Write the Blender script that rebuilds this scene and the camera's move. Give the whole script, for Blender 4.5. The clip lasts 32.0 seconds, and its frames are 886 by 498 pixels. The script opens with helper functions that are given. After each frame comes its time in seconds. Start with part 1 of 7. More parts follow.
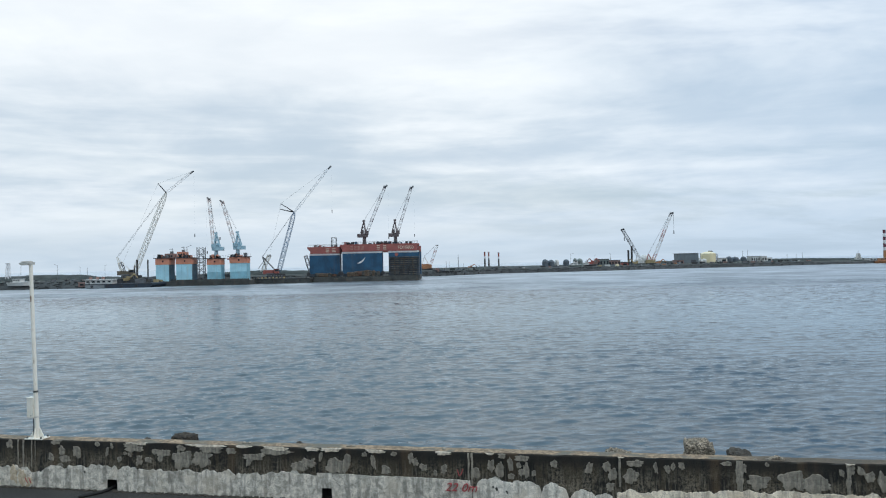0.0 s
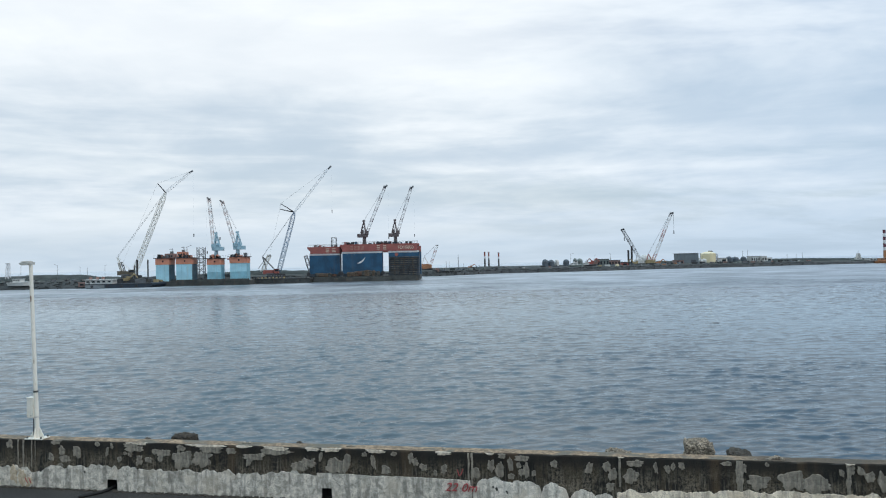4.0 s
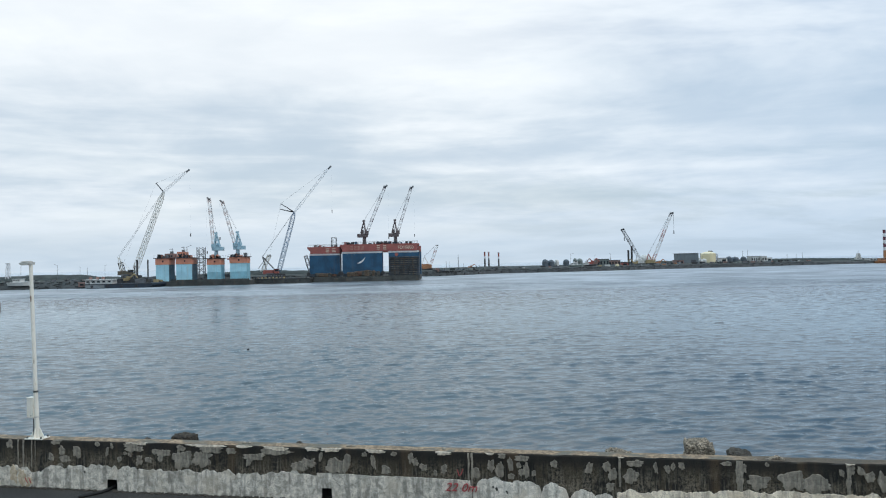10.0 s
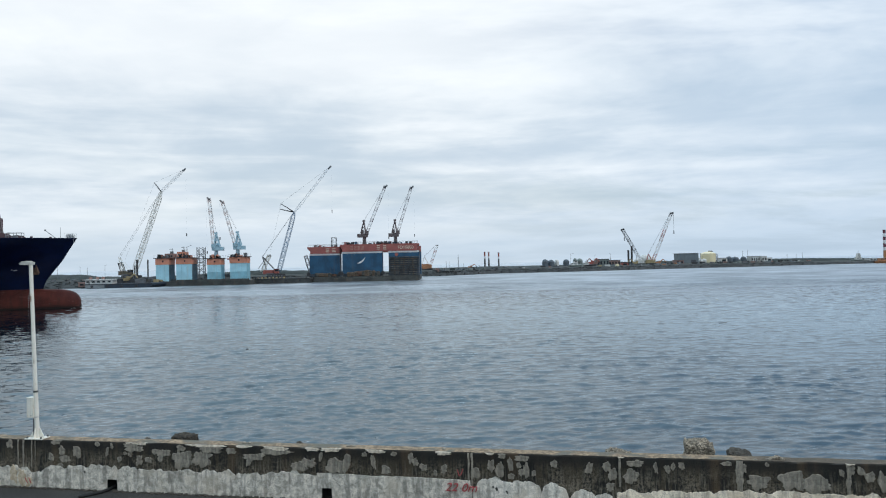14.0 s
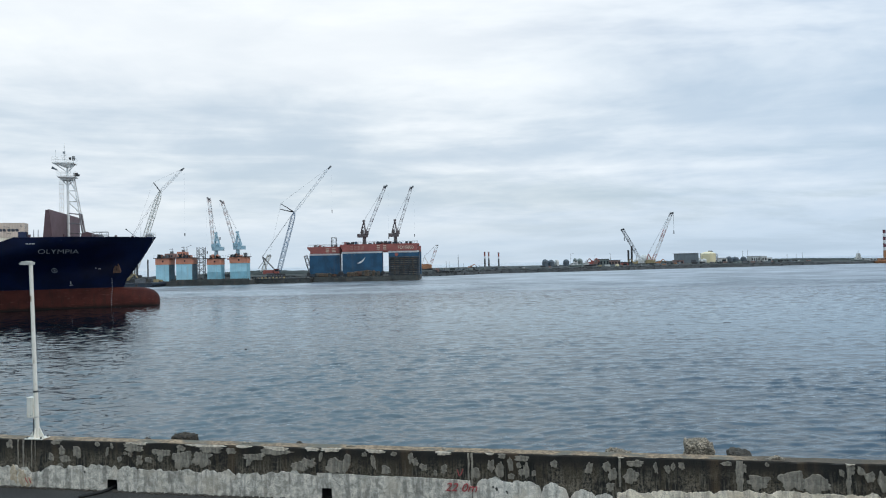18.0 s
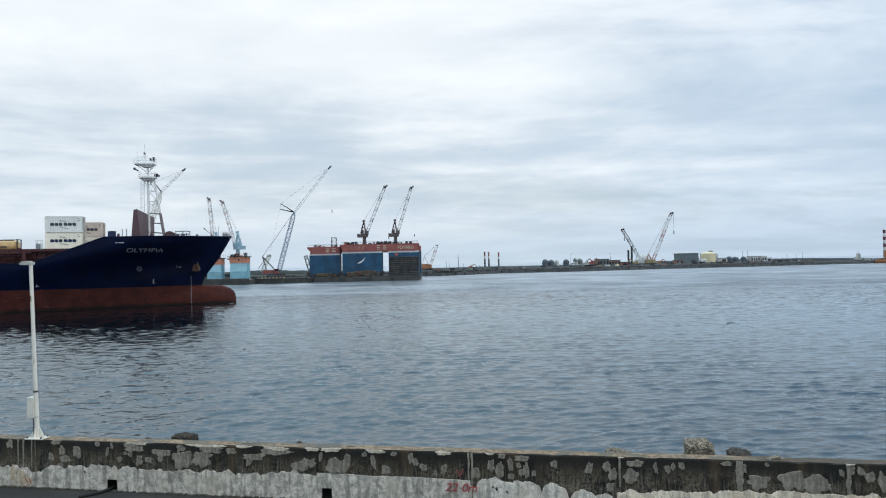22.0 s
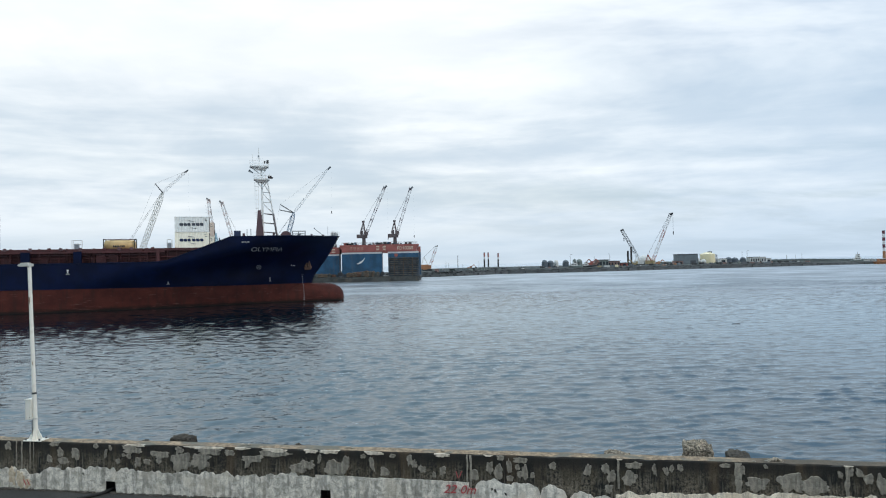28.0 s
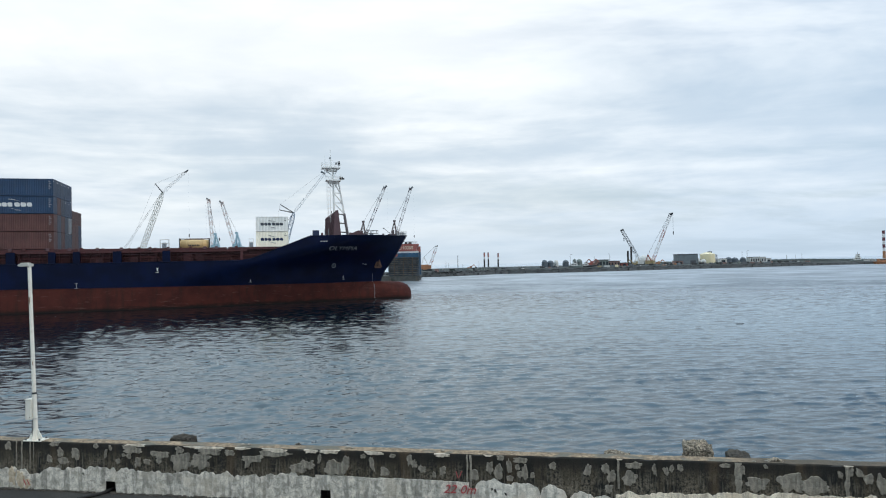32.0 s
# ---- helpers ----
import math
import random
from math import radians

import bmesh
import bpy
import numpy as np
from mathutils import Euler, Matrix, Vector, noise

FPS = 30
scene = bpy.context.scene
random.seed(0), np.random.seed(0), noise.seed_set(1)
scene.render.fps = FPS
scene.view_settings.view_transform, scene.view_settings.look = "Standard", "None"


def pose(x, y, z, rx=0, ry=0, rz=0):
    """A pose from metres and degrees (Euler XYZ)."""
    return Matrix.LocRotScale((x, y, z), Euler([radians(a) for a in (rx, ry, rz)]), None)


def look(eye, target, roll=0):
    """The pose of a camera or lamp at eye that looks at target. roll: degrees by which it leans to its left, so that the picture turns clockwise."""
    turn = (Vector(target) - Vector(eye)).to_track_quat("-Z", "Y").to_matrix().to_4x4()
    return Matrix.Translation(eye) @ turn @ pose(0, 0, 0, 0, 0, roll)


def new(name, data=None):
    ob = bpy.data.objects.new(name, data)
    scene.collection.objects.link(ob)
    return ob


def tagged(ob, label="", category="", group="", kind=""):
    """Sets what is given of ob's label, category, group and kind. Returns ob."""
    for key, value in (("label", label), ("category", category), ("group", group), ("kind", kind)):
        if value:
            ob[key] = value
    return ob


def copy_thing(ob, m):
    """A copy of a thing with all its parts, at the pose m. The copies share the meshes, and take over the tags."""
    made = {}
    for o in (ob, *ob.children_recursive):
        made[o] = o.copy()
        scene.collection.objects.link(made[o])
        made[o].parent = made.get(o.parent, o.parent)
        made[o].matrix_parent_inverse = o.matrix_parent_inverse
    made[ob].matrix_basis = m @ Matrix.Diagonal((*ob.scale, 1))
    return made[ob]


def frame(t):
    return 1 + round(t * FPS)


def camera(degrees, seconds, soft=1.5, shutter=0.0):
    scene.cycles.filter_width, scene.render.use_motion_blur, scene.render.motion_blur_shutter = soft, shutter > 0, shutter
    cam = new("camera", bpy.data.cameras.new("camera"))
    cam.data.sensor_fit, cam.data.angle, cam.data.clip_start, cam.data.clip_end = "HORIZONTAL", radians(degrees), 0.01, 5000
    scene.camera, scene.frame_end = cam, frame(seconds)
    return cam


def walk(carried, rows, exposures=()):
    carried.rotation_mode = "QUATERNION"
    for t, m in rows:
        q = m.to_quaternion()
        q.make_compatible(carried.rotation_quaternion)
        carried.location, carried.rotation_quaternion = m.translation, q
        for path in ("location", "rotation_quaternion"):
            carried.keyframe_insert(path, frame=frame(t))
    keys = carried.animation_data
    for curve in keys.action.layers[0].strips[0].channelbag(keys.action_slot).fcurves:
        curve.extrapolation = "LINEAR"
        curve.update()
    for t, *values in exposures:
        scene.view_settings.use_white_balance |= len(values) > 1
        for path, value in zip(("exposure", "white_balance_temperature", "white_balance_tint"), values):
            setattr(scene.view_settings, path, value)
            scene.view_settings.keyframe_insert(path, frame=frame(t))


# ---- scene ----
# A harbour seen over a sea wall: a ship comes in, cranes and floating docks across the water.
cam = camera(66.3, 32.0, soft=1.12)


def aim(east, up, yaw, pitch):
    eye = Vector((east, 0.0, 7.12 + up))
    a, b = radians(yaw), radians(1.24 + pitch)
    return look(eye, eye + Vector((math.sin(a), math.cos(a), math.tan(b))) * 100, -1.19)


walk(cam, [
    (0.0, aim(0, 0, 0, 0)), (10.0, aim(0, 0, 0, 0)), (20.0, aim(0, 0, 0, 0)), (23.5, aim(0, 0.003, 0.0, 0.0)),
    (24.0, aim(0.004, 0.006, 0.02, 0.0)), (24.5, aim(0.008, 0.008, 0.115, -0.11)), (25.0, aim(0.01, 0.012, 0.05, 0.0)),
    (25.5, aim(0.012, 0.018, 0.01, 0.03)), (27.5, aim(0.015, 0.02, 0.04, 0.055)), (32.0, aim(0.015, 0.02, 0.04, 0.055)),
], exposures=((0.0, 0.0, 6390, 10), (24.0, 0.0, 6410, 10), (24.5, 0.11, 6500, 10), (28.0, 0.10, 6500, 10), (32.0, 0.09, 6500, 10)))

# ---- daylight under high broken cloud ----
SUN_UP, SUN_TURN = radians(55), radians(110)
world = bpy.data.worlds.new("overcast_sky")
scene.world = world
world.use_nodes = True
wn, wl = world.node_tree.nodes, world.node_tree.links
wn.clear()


def wnode(kind, **values):
    n = wn.new(kind)
    for key, value in values.items():
        n.inputs[key].default_value = value
    return n


def wmath(op, a, b=None, clamp=False):
    n = wn.new("ShaderNodeMath")
    n.operation, n.use_clamp = op, clamp
    for i, v in enumerate((a, b)):
        if v is None:
            continue
        if isinstance(v, (int, float)):
            n.inputs[i].default_value = v
        else:
            wl.new(v, n.inputs[i])
    return n.outputs[0]


def wmix(fac, a, b):
    n = wn.new("ShaderNodeMix")
    n.data_type = "RGBA"
    for sock, v in ((n.inputs[0], fac), (n.inputs[6], a), (n.inputs[7], b)):
        if isinstance(v, (int, float)):
            sock.default_value = v
        elif isinstance(v, tuple):
            sock.default_value = (*v, 1)
        else:
            wl.new(v, sock)
    return n.outputs[2]


def wramp(v, lo, hi):
    n = wn.new("ShaderNodeMapRange")
    n.interpolation_type = "SMOOTHSTEP"
    n.inputs[1].default_value, n.inputs[2].default_value = lo, hi
    wl.new(v, n.inputs[0])
    return n.outputs[0]


sky = wn.new("ShaderNodeTexSky")
sky.sky_type, sky.sun_disc = "NISHITA", False
sky.sun_elevation, sky.sun_rotation = SUN_UP, SUN_TURN
sky.air_density, sky.dust_density = 1.2, 2.0
coord = wn.new("ShaderNodeTexCoord")
axes = wn.new("ShaderNodeSeparateXYZ")
wl.new(coord.outputs["Generated"], axes.inputs[0])
rise = wmath("MAXIMUM", axes.outputs[2], 0.0)
reach = wmath("ADD", rise, 0.14)


def cloud_layer(sx, sy, scale, detail, rough, shift):
    """Cloud pattern on a flat layer overhead, so that it closes up towards the horizon."""
    c = wn.new("ShaderNodeCombineXYZ")
    wl.new(wmath("MULTIPLY", wmath("DIVIDE", axes.outputs[0], reach), sx), c.inputs[0])
    wl.new(wmath("MULTIPLY", wmath("DIVIDE", axes.outputs[1], reach), sy), c.inputs[1])
    c.inputs[2].default_value = shift
    n = wnode("ShaderNodeTexNoise", Scale=scale, Detail=detail, Roughness=rough, Distortion=0.25)
    wl.new(c.outputs[0], n.inputs["Vector"])
    return n.outputs[0]


broad = cloud_layer(0.8, 1.0, 1.0, 4, 0.5, 3.1)
fine = cloud_layer(1.0, 1.0, 2.6, 7, 0.55, 7.7)
veil = cloud_layer(0.6, 1.0, 0.9, 6, 0.6, 12.4)
# long thin streaks low over the horizon
lane = wn.new("ShaderNodeCombineXYZ")
wl.new(wmath("MULTIPLY", axes.outputs[0], 2.6), lane.inputs[0])
wl.new(wmath("MULTIPLY", rise, 30.0), lane.inputs[1])
streak = wnode("ShaderNodeTexNoise", Scale=1.0, Detail=5, Roughness=0.55, Distortion=0.5)
wl.new(lane.outputs[0], streak.inputs["Vector"])
belt = wmath("MULTIPLY", wramp(rise, 0.05, 0.12), wramp(rise, 0.30, 0.19))
thick = wmath("ADD", wmath("MULTIPLY", broad, 0.6), wmath("MULTIPLY", fine, 0.4))
thick = wmath("ADD", thick, wmath("MULTIPLY", belt, 0.17))
thick = wmath("ADD", thick, wmath("MULTIPLY", wmath("MULTIPLY", wmath("SUBTRACT", streak.outputs[0], 0.5), 0.55), wmath("MULTIPLY", wramp(rise, 0.27, 0.17), wramp(rise, 0.06, 0.11))))
thick = wmath("SUBTRACT", thick, wmath("MULTIPLY", wramp(rise, 0.20, 0.36), 0.11))
grey = wramp(thick, 0.36, 0.80)
cloud = wmix(grey, (1.035, 1.035, 1.03), (0.625, 0.70, 0.775))
clear = wn.new("ShaderNodeMix")
clear.data_type, clear.blend_type = "RGBA", "MULTIPLY"
clear.inputs[0].default_value = 1.0
wl.new(sky.outputs[0], clear.inputs[6])
clear.inputs[7].default_value = (0.12, 0.12, 0.12, 1)
east = wramp(axes.outputs[0], -0.1, 0.6)
gap = wmath("MULTIPLY", wramp(veil, 0.44, 0.64), wmath("ADD", wmath("MULTIPLY", east, 0.55), 0.15))
mixed = wmix(gap, cloud, clear.outputs[2])
# the layer thins to an even pale blue low down
low = wramp(rise, 0.12, 0.01)
mixed = wmix(wmath("MULTIPLY", low, 0.75), mixed, (0.545, 0.645, 0.745))
mixed = wmix(wmath("MULTIPLY", east, 0.38), mixed, (0.49, 0.635, 0.81))
overhead = wmix(east, (0.98, 1.34, 1.60), (0.49, 0.79, 1.12))
mixed = wmix(wmath("MULTIPLY", wramp(rise, 0.38, 0.62), 0.85), mixed, overhead)
back = wnode("ShaderNodeBackground", Strength=1.0)
cast = wn.new("ShaderNodeMix")
cast.data_type, cast.blend_type = "RGBA", "MULTIPLY"
cast.inputs[0].default_value = 1.0
wl.new(mixed, cast.inputs[6])
cast.inputs[7].default_value = (0.962, 1.0, 1.02, 1)
wl.new(cast.outputs[2], back.inputs[0])
wl.new(back.outputs[0], wn.new("ShaderNodeOutputWorld").inputs[0])

sun = new("sun", bpy.data.lights.new("sun", "SUN"))
sun.data.energy, sun.data.angle, sun.data.color = 1.4, radians(20), (1.0, 0.88, 0.74)
away = Vector((math.sin(SUN_TURN) * math.cos(SUN_UP), math.cos(SUN_TURN) * math.cos(SUN_UP), math.sin(SUN_UP)))
sun.matrix_world = look(away * 200, (0, 0, 0))


# ---- materials ----
class Nodes:
    """A small writer for node materials."""

    def __init__(self, name):
        self.m = bpy.data.materials.new(name)
        self.m.use_nodes = True
        self.n, self.l = self.m.node_tree.nodes, self.m.node_tree.links
        self.b = self.n["Principled BSDF"]

    def put(self, sock, v):
        if isinstance(v, (int, float)):
            sock.default_value = v
        elif isinstance(v, tuple):
            sock.default_value = (*v, 1) if sock.type == "RGBA" else v
        else:
            self.l.new(v, sock)

    def coord(self, sx=1, sy=1, sz=1):
        c = self.n.new("ShaderNodeTexCoord")
        m = self.n.new("ShaderNodeMapping")
        self.l.new(c.outputs["Object"], m.inputs[0])
        m.inputs["Scale"].default_value = (sx, sy, sz)
        return m.outputs[0]

    def noise(self, vec, scale, detail=4, rough=0.55, dist=0.0):
        t = self.n.new("ShaderNodeTexNoise")
        self.put(t.inputs["Vector"], vec)
        for k, v in (("Scale", scale), ("Detail", detail), ("Roughness", rough), ("Distortion", dist)):
            t.inputs[k].default_value = v
        return t.outputs[0]

    def ramp(self, v, lo, hi):
        n = self.n.new("ShaderNodeMapRange")
        n.interpolation_type = "SMOOTHSTEP"
        n.inputs[1].default_value, n.inputs[2].default_value = lo, hi
        self.put(n.inputs[0], v)
        return n.outputs[0]

    def math(self, op, a, b=0.0):
        n = self.n.new("ShaderNodeMath")
        n.operation = op
        self.put(n.inputs[0], a)
        self.put(n.inputs[1], b)
        return n.outputs[0]

    def mix(self, fac, a, b):
        n = self.n.new("ShaderNodeMix")
        n.data_type = "RGBA"
        for s, v in ((n.inputs[0], fac), (n.inputs[6], a), (n.inputs[7], b)):
            self.put(s, v)
        return n.outputs[2]

    def bump(self, height, strength, distance):
        n = self.n.new("ShaderNodeBump")
        n.inputs["Strength"].default_value, n.inputs["Distance"].default_value = strength, distance
        self.put(n.inputs["Height"], height)
        self.l.new(n.outputs[0], self.b.inputs["Normal"])

    def split(self, vec):
        n = self.n.new("ShaderNodeSeparateXYZ")
        self.l.new(vec, n.inputs[0])
        return n.outputs

    def done(self, colour, rough=0.8, metal=0.0):
        self.put(self.b.inputs["Base Color"], colour)
        self.put(self.b.inputs["Roughness"], rough)
        self.b.inputs["Metallic"].default_value = metal
        return self.m


def shade(c, k):
    return tuple(min(1.0, v * k) for v in c)


def surf(name, colour, size=1.0, rough=0.75, metal=0.0, vary=0.25, bump=0.2, stain=None, much=0.35, drip=False, spec=0.4):
    """Plain surface with broad mottling, fine grain, and stains or running streaks. size: metres of the mottling."""
    w = Nodes(name)
    v = w.coord()
    a, b = w.noise(v, 1.0 / size, 5), w.noise(v, 7.0 / size, 4, 0.65)
    col = w.mix(w.ramp(a, 0.3, 0.7), shade(colour, 1 - vary), shade(colour, 1 + vary))
    col = w.mix(w.math("MULTIPLY", w.ramp(b, 0.45, 0.75), 0.35), col, shade(colour, 1 - 1.6 * vary))
    if stain:
        s = w.noise(w.coord(1, 1, 0.12) if drip else v, 2.2 / size, 6, 0.65, 0.2)
        col = w.mix(w.math("MULTIPLY", w.ramp(s, 0.52, 0.7), much), col, stain)
    w.bump(b, bump, 0.02 * size)
    w.b.inputs["Specular IOR Level"].default_value = spec
    return w.done(col, w.math("ADD", w.math("MULTIPLY", b, 0.2), rough - 0.1), metal)


RUST = (0.16, 0.065, 0.03)
navy = surf("navy_hull_paint", (0.0007, 0.0040, 0.0225), 3.0, 0.42, 0, 0.30, 0.03, (0.003, 0.007, 0.017), 0.35, True, 0.12)


def make_boot():
    """Antifouling red with scraped horizontal streaks and a dark wet growth line at the waterline."""
    w = Nodes("red_antifouling")
    v = w.coord()
    z = w.split(v)[2]
    a, b, run = w.noise(v, 0.45, 5), w.noise(w.coord(0.25, 1, 2.2), 1.4, 6, 0.7), w.noise(w.coord(1, 1, 0.12), 1.1, 6, 0.65)
    col = w.mix(w.ramp(a, 0.3, 0.7), (0.043, 0.0115, 0.0095), (0.072, 0.0185, 0.0135))
    col = w.mix(w.math("MULTIPLY", w.ramp(run, 0.5, 0.68), 0.6), col, (0.030, 0.014, 0.011))
    col = w.mix(w.math("MULTIPLY", w.ramp(b, 0.58, 0.68), 0.55), col, (0.13, 0.07, 0.055))
    grown = w.math("ADD", z, w.math("MULTIPLY", b, 1.4))
    col = w.mix(w.math("MULTIPLY", w.ramp(grown, 1.65, 0.85), 0.9), col, (0.008, 0.008, 0.007))
    w.bump(b, 0.15, 0.04)
    w.b.inputs["Specular IOR Level"].default_value = 0.12
    return w.done(col, 0.65)


boot_red = make_boot()
deck_brown = surf("red_brown_deck_paint", (0.062, 0.016, 0.017), 2.0, 0.6, 0, 0.25, 0.1, (0.03, 0.012, 0.013), 0.5, True)
mast_brown = surf("maroon_shield_paint", (0.10, 0.056, 0.064), 2.0, 0.6, 0, 0.18, 0.08, (0.07, 0.03, 0.025), 0.4, True)
mast_grey = surf("weathered_mast_paint", (0.19, 0.175, 0.18), 1.2, 0.6, 0, 0.3, 0.08, (0.10, 0.05, 0.045), 0.5, True)
ship_white = surf("white_mast_paint", (0.72, 0.72, 0.70), 1.5, 0.5, 0, 0.08, 0.05, RUST, 0.12, True)
ship_grey = surf("grey_deck_gear", (0.22, 0.24, 0.26), 0.8, 0.55, 0.1, 0.2, 0.1, RUST, 0.2)
mark_white = surf("white_lettering", (0.62, 0.62, 0.60), 0.5, 0.6, 0, 0.08, 0.02)
mark_grey = surf("worn_lettering", (0.33, 0.33, 0.34), 0.5, 0.6, 0, 0.12, 0.02)
box_grey = surf("pale_grey_container", (0.74, 0.735, 0.70), 1.5, 0.55, 0, 0.07, 0.04, RUST, 0.10, True)
box_cream = surf("cream_container", (0.88, 0.82, 0.68), 1.5, 0.55, 0, 0.07, 0.04, RUST, 0.12, True)
box_dull = surf("dull_grey_container", (0.22, 0.25, 0.27), 1.5, 0.55, 0, 0.10, 0.04, RUST, 0.15, True)
box_tan = surf("faded_tan_container", (0.66, 0.55, 0.46), 1.5, 0.55, 0, 0.10, 0.04, RUST, 0.15, True)
box_blue = surf("blue_container", (0.013, 0.040, 0.092), 1.5, 0.5, 0, 0.15, 0.04, (0.07, 0.06, 0.06), 0.25, True)
box_brown = surf("brown_container", (0.085, 0.033, 0.029), 1.5, 0.55, 0, 0.18, 0.04, (0.10, 0.05, 0.04), 0.3, True)
box_slate = surf("slate_container", (0.030, 0.052, 0.085), 1.5, 0.55, 0, 0.15, 0.04, RUST, 0.15, True)
box_ochre = surf("ochre_container", (0.58, 0.40, 0.19), 1.2, 0.55, 0, 0.10, 0.04, RUST, 0.2, True)
logo_navy = surf("navy_print", (0.012, 0.022, 0.065), 0.5, 0.5, 0, 0.05, 0.0)
logo_grey = surf("grey_print", (0.05, 0.055, 0.07), 0.5, 0.5, 0, 0.05, 0.0)
anchor_rust = surf("rusty_anchor", (0.095, 0.055, 0.040), 0.5, 0.8, 0.2, 0.3, 0.3, RUST, 0.5)
dark_steel = surf("dark_steel", (0.035, 0.038, 0.042), 0.8, 0.6, 0.2, 0.25, 0.1, RUST, 0.3)
mid_steel = surf("weathered_steel", (0.12, 0.13, 0.14), 0.8, 0.6, 0.2, 0.25, 0.1, RUST, 0.3)
pale_steel = surf("pale_blue_grey_lattice", (0.13, 0.20, 0.29), 1.0, 0.55, 0.1, 0.15, 0.05)
jib_pale = surf("pale_jib_paint", (0.40, 0.44, 0.47), 1.0, 0.6, 0.0, 0.12, 0.05)
lattice_cream = surf("cream_lattice", (0.60, 0.585, 0.53), 1.0, 0.6, 0.1, 0.15, 0.05, RUST, 0.2)
crane_cyan = surf("cyan_crane_paint", (0.29, 0.43, 0.50), 1.2, 0.55, 0, 0.12, 0.05, RUST, 0.15, True)
crane_red = surf("red_crane_paint", (0.28, 0.085, 0.07), 1.2, 0.6, 0, 0.15, 0.05, RUST, 0.2)
machine_drab = surf("drab_machine_paint", (0.10, 0.085, 0.062), 1.0, 0.7, 0, 0.25, 0.1, RUST, 0.4)
tower_maroon = surf("maroon_tower_paint", (0.12, 0.035, 0.05), 2.0, 0.6, 0, 0.12, 0.05)
crane_faded = surf("faded_red_crane_paint", (0.44, 0.34, 0.32), 1.2, 0.6, 0, 0.15, 0.05, RUST, 0.2)
crane_white = surf("white_crane_paint", (0.62, 0.62, 0.62), 1.2, 0.55, 0, 0.1, 0.05, RUST, 0.15)
crane_orange = surf("orange_machinery", (0.34, 0.16, 0.08), 1.2, 0.55, 0, 0.15, 0.05, RUST, 0.25)
crane_yellow = surf("yellow_machinery", (0.30, 0.24, 0.13), 1.2, 0.55, 0, 0.15, 0.05, RUST, 0.25)
dock_blue = surf("deep_blue_dock_paint", (0.014, 0.066, 0.130), 4.0, 0.6, 0, 0.3, 0.06, (0.055, 0.075, 0.10), 0.6, True)
dock_weathered = surf("weathered_dock_side", (0.034, 0.046, 0.060), 2.0, 0.75, 0, 0.4, 0.15, (0.10, 0.085, 0.07), 0.6, True)
letter_cream = surf("cream_dock_lettering", (0.60, 0.53, 0.42), 1.0, 0.7, 0, 0.15, 0.02)
letter_faded = surf("faded_dock_lettering", (0.42, 0.26, 0.20), 1.0, 0.7, 0, 0.15, 0.02)
dock_fender = surf("chafed_fender_timber", (0.135, 0.125, 0.11), 1.2, 0.85, 0, 0.4, 0.2, (0.04, 0.04, 0.042), 0.6, True)
dock_red = surf("faded_red_dock_band", (0.28, 0.085, 0.074), 3.0, 0.6, 0, 0.15, 0.06, (0.25, 0.10, 0.07), 0.4, True)
dock_cyan = surf("pale_cyan_dock_paint", (0.34, 0.58, 0.67), 3.0, 0.6, 0, 0.10, 0.06, (0.35, 0.40, 0.38), 0.4, True)
dock_sea = surf("faded_teal_dock_paint", (0.20, 0.40, 0.48), 2.5, 0.65, 0, 0.15, 0.06, (0.28, 0.28, 0.25), 0.4, True)
dock_orange = surf("orange_dock_band", (0.54, 0.22, 0.14), 3.0, 0.6, 0, 0.12, 0.06, (0.40, 0.16, 0.10), 0.4, True)
# Stained teal, darkened to stand for the shaded sides of the cyan towers.
dock_side_shade = surf("shaded_teal_dock_side", (0.07, 0.13, 0.17), 2.5, 0.65, 0, 0.2, 0.06, (0.10, 0.09, 0.08), 0.5, True)
dock_rust = surf("rusty_shelf_steel", (0.10, 0.072, 0.05), 2.0, 0.85, 0, 0.35, 0.3, (0.05, 0.05, 0.048), 0.6, True)
crane_slate = surf("slate_jib_paint", (0.12, 0.10, 0.12), 1.2, 0.6, 0, 0.2, 0.05, (0.25, 0.08, 0.07), 0.5)
crane_dull = surf("dull_maroon_crane_paint", (0.105, 0.082, 0.085), 1.2, 0.6, 0, 0.2, 0.05, RUST, 0.2)
dock_floor = surf("weedy_pontoon_steel", (0.055, 0.058, 0.055), 3.0, 0.8, 0, 0.35, 0.2, (0.14, 0.10, 0.07), 0.5, True)
barge_blue = surf("dark_blue_barge", (0.03, 0.045, 0.065), 3.0, 0.7, 0, 0.25, 0.1, (0.10, 0.09, 0.085), 0.5, True)
barge_grey = surf("grey_barge_bow", (0.20, 0.22, 0.23), 2.0, 0.7, 0, 0.2, 0.1, RUST, 0.3, True)
shed_white = surf("white_shed_wall", (0.55, 0.55, 0.53), 2.5, 0.7, 0, 0.12, 0.1, (0.25, 0.22, 0.2), 0.4, True)
shed_grey = surf("grey_shed_cladding", (0.15, 0.175, 0.19), 3.0, 0.7, 0, 0.12, 0.1, (0.12, 0.13, 0.14), 0.4, True)
shed_roof = surf("dark_roof_sheet", (0.07, 0.075, 0.085), 3.0, 0.7, 0, 0.2, 0.1)
tank_yellow = surf("pale_yellow_tank", (0.70, 0.61, 0.40), 4.0, 0.5, 0, 0.06, 0.04)
silo_grey = surf("blue_grey_silo", (0.085, 0.105, 0.125), 3.0, 0.7, 0, 0.2, 0.1)
green_grey = surf("green_grey_building", (0.16, 0.185, 0.175), 3.0, 0.7, 0, 0.2, 0.1)
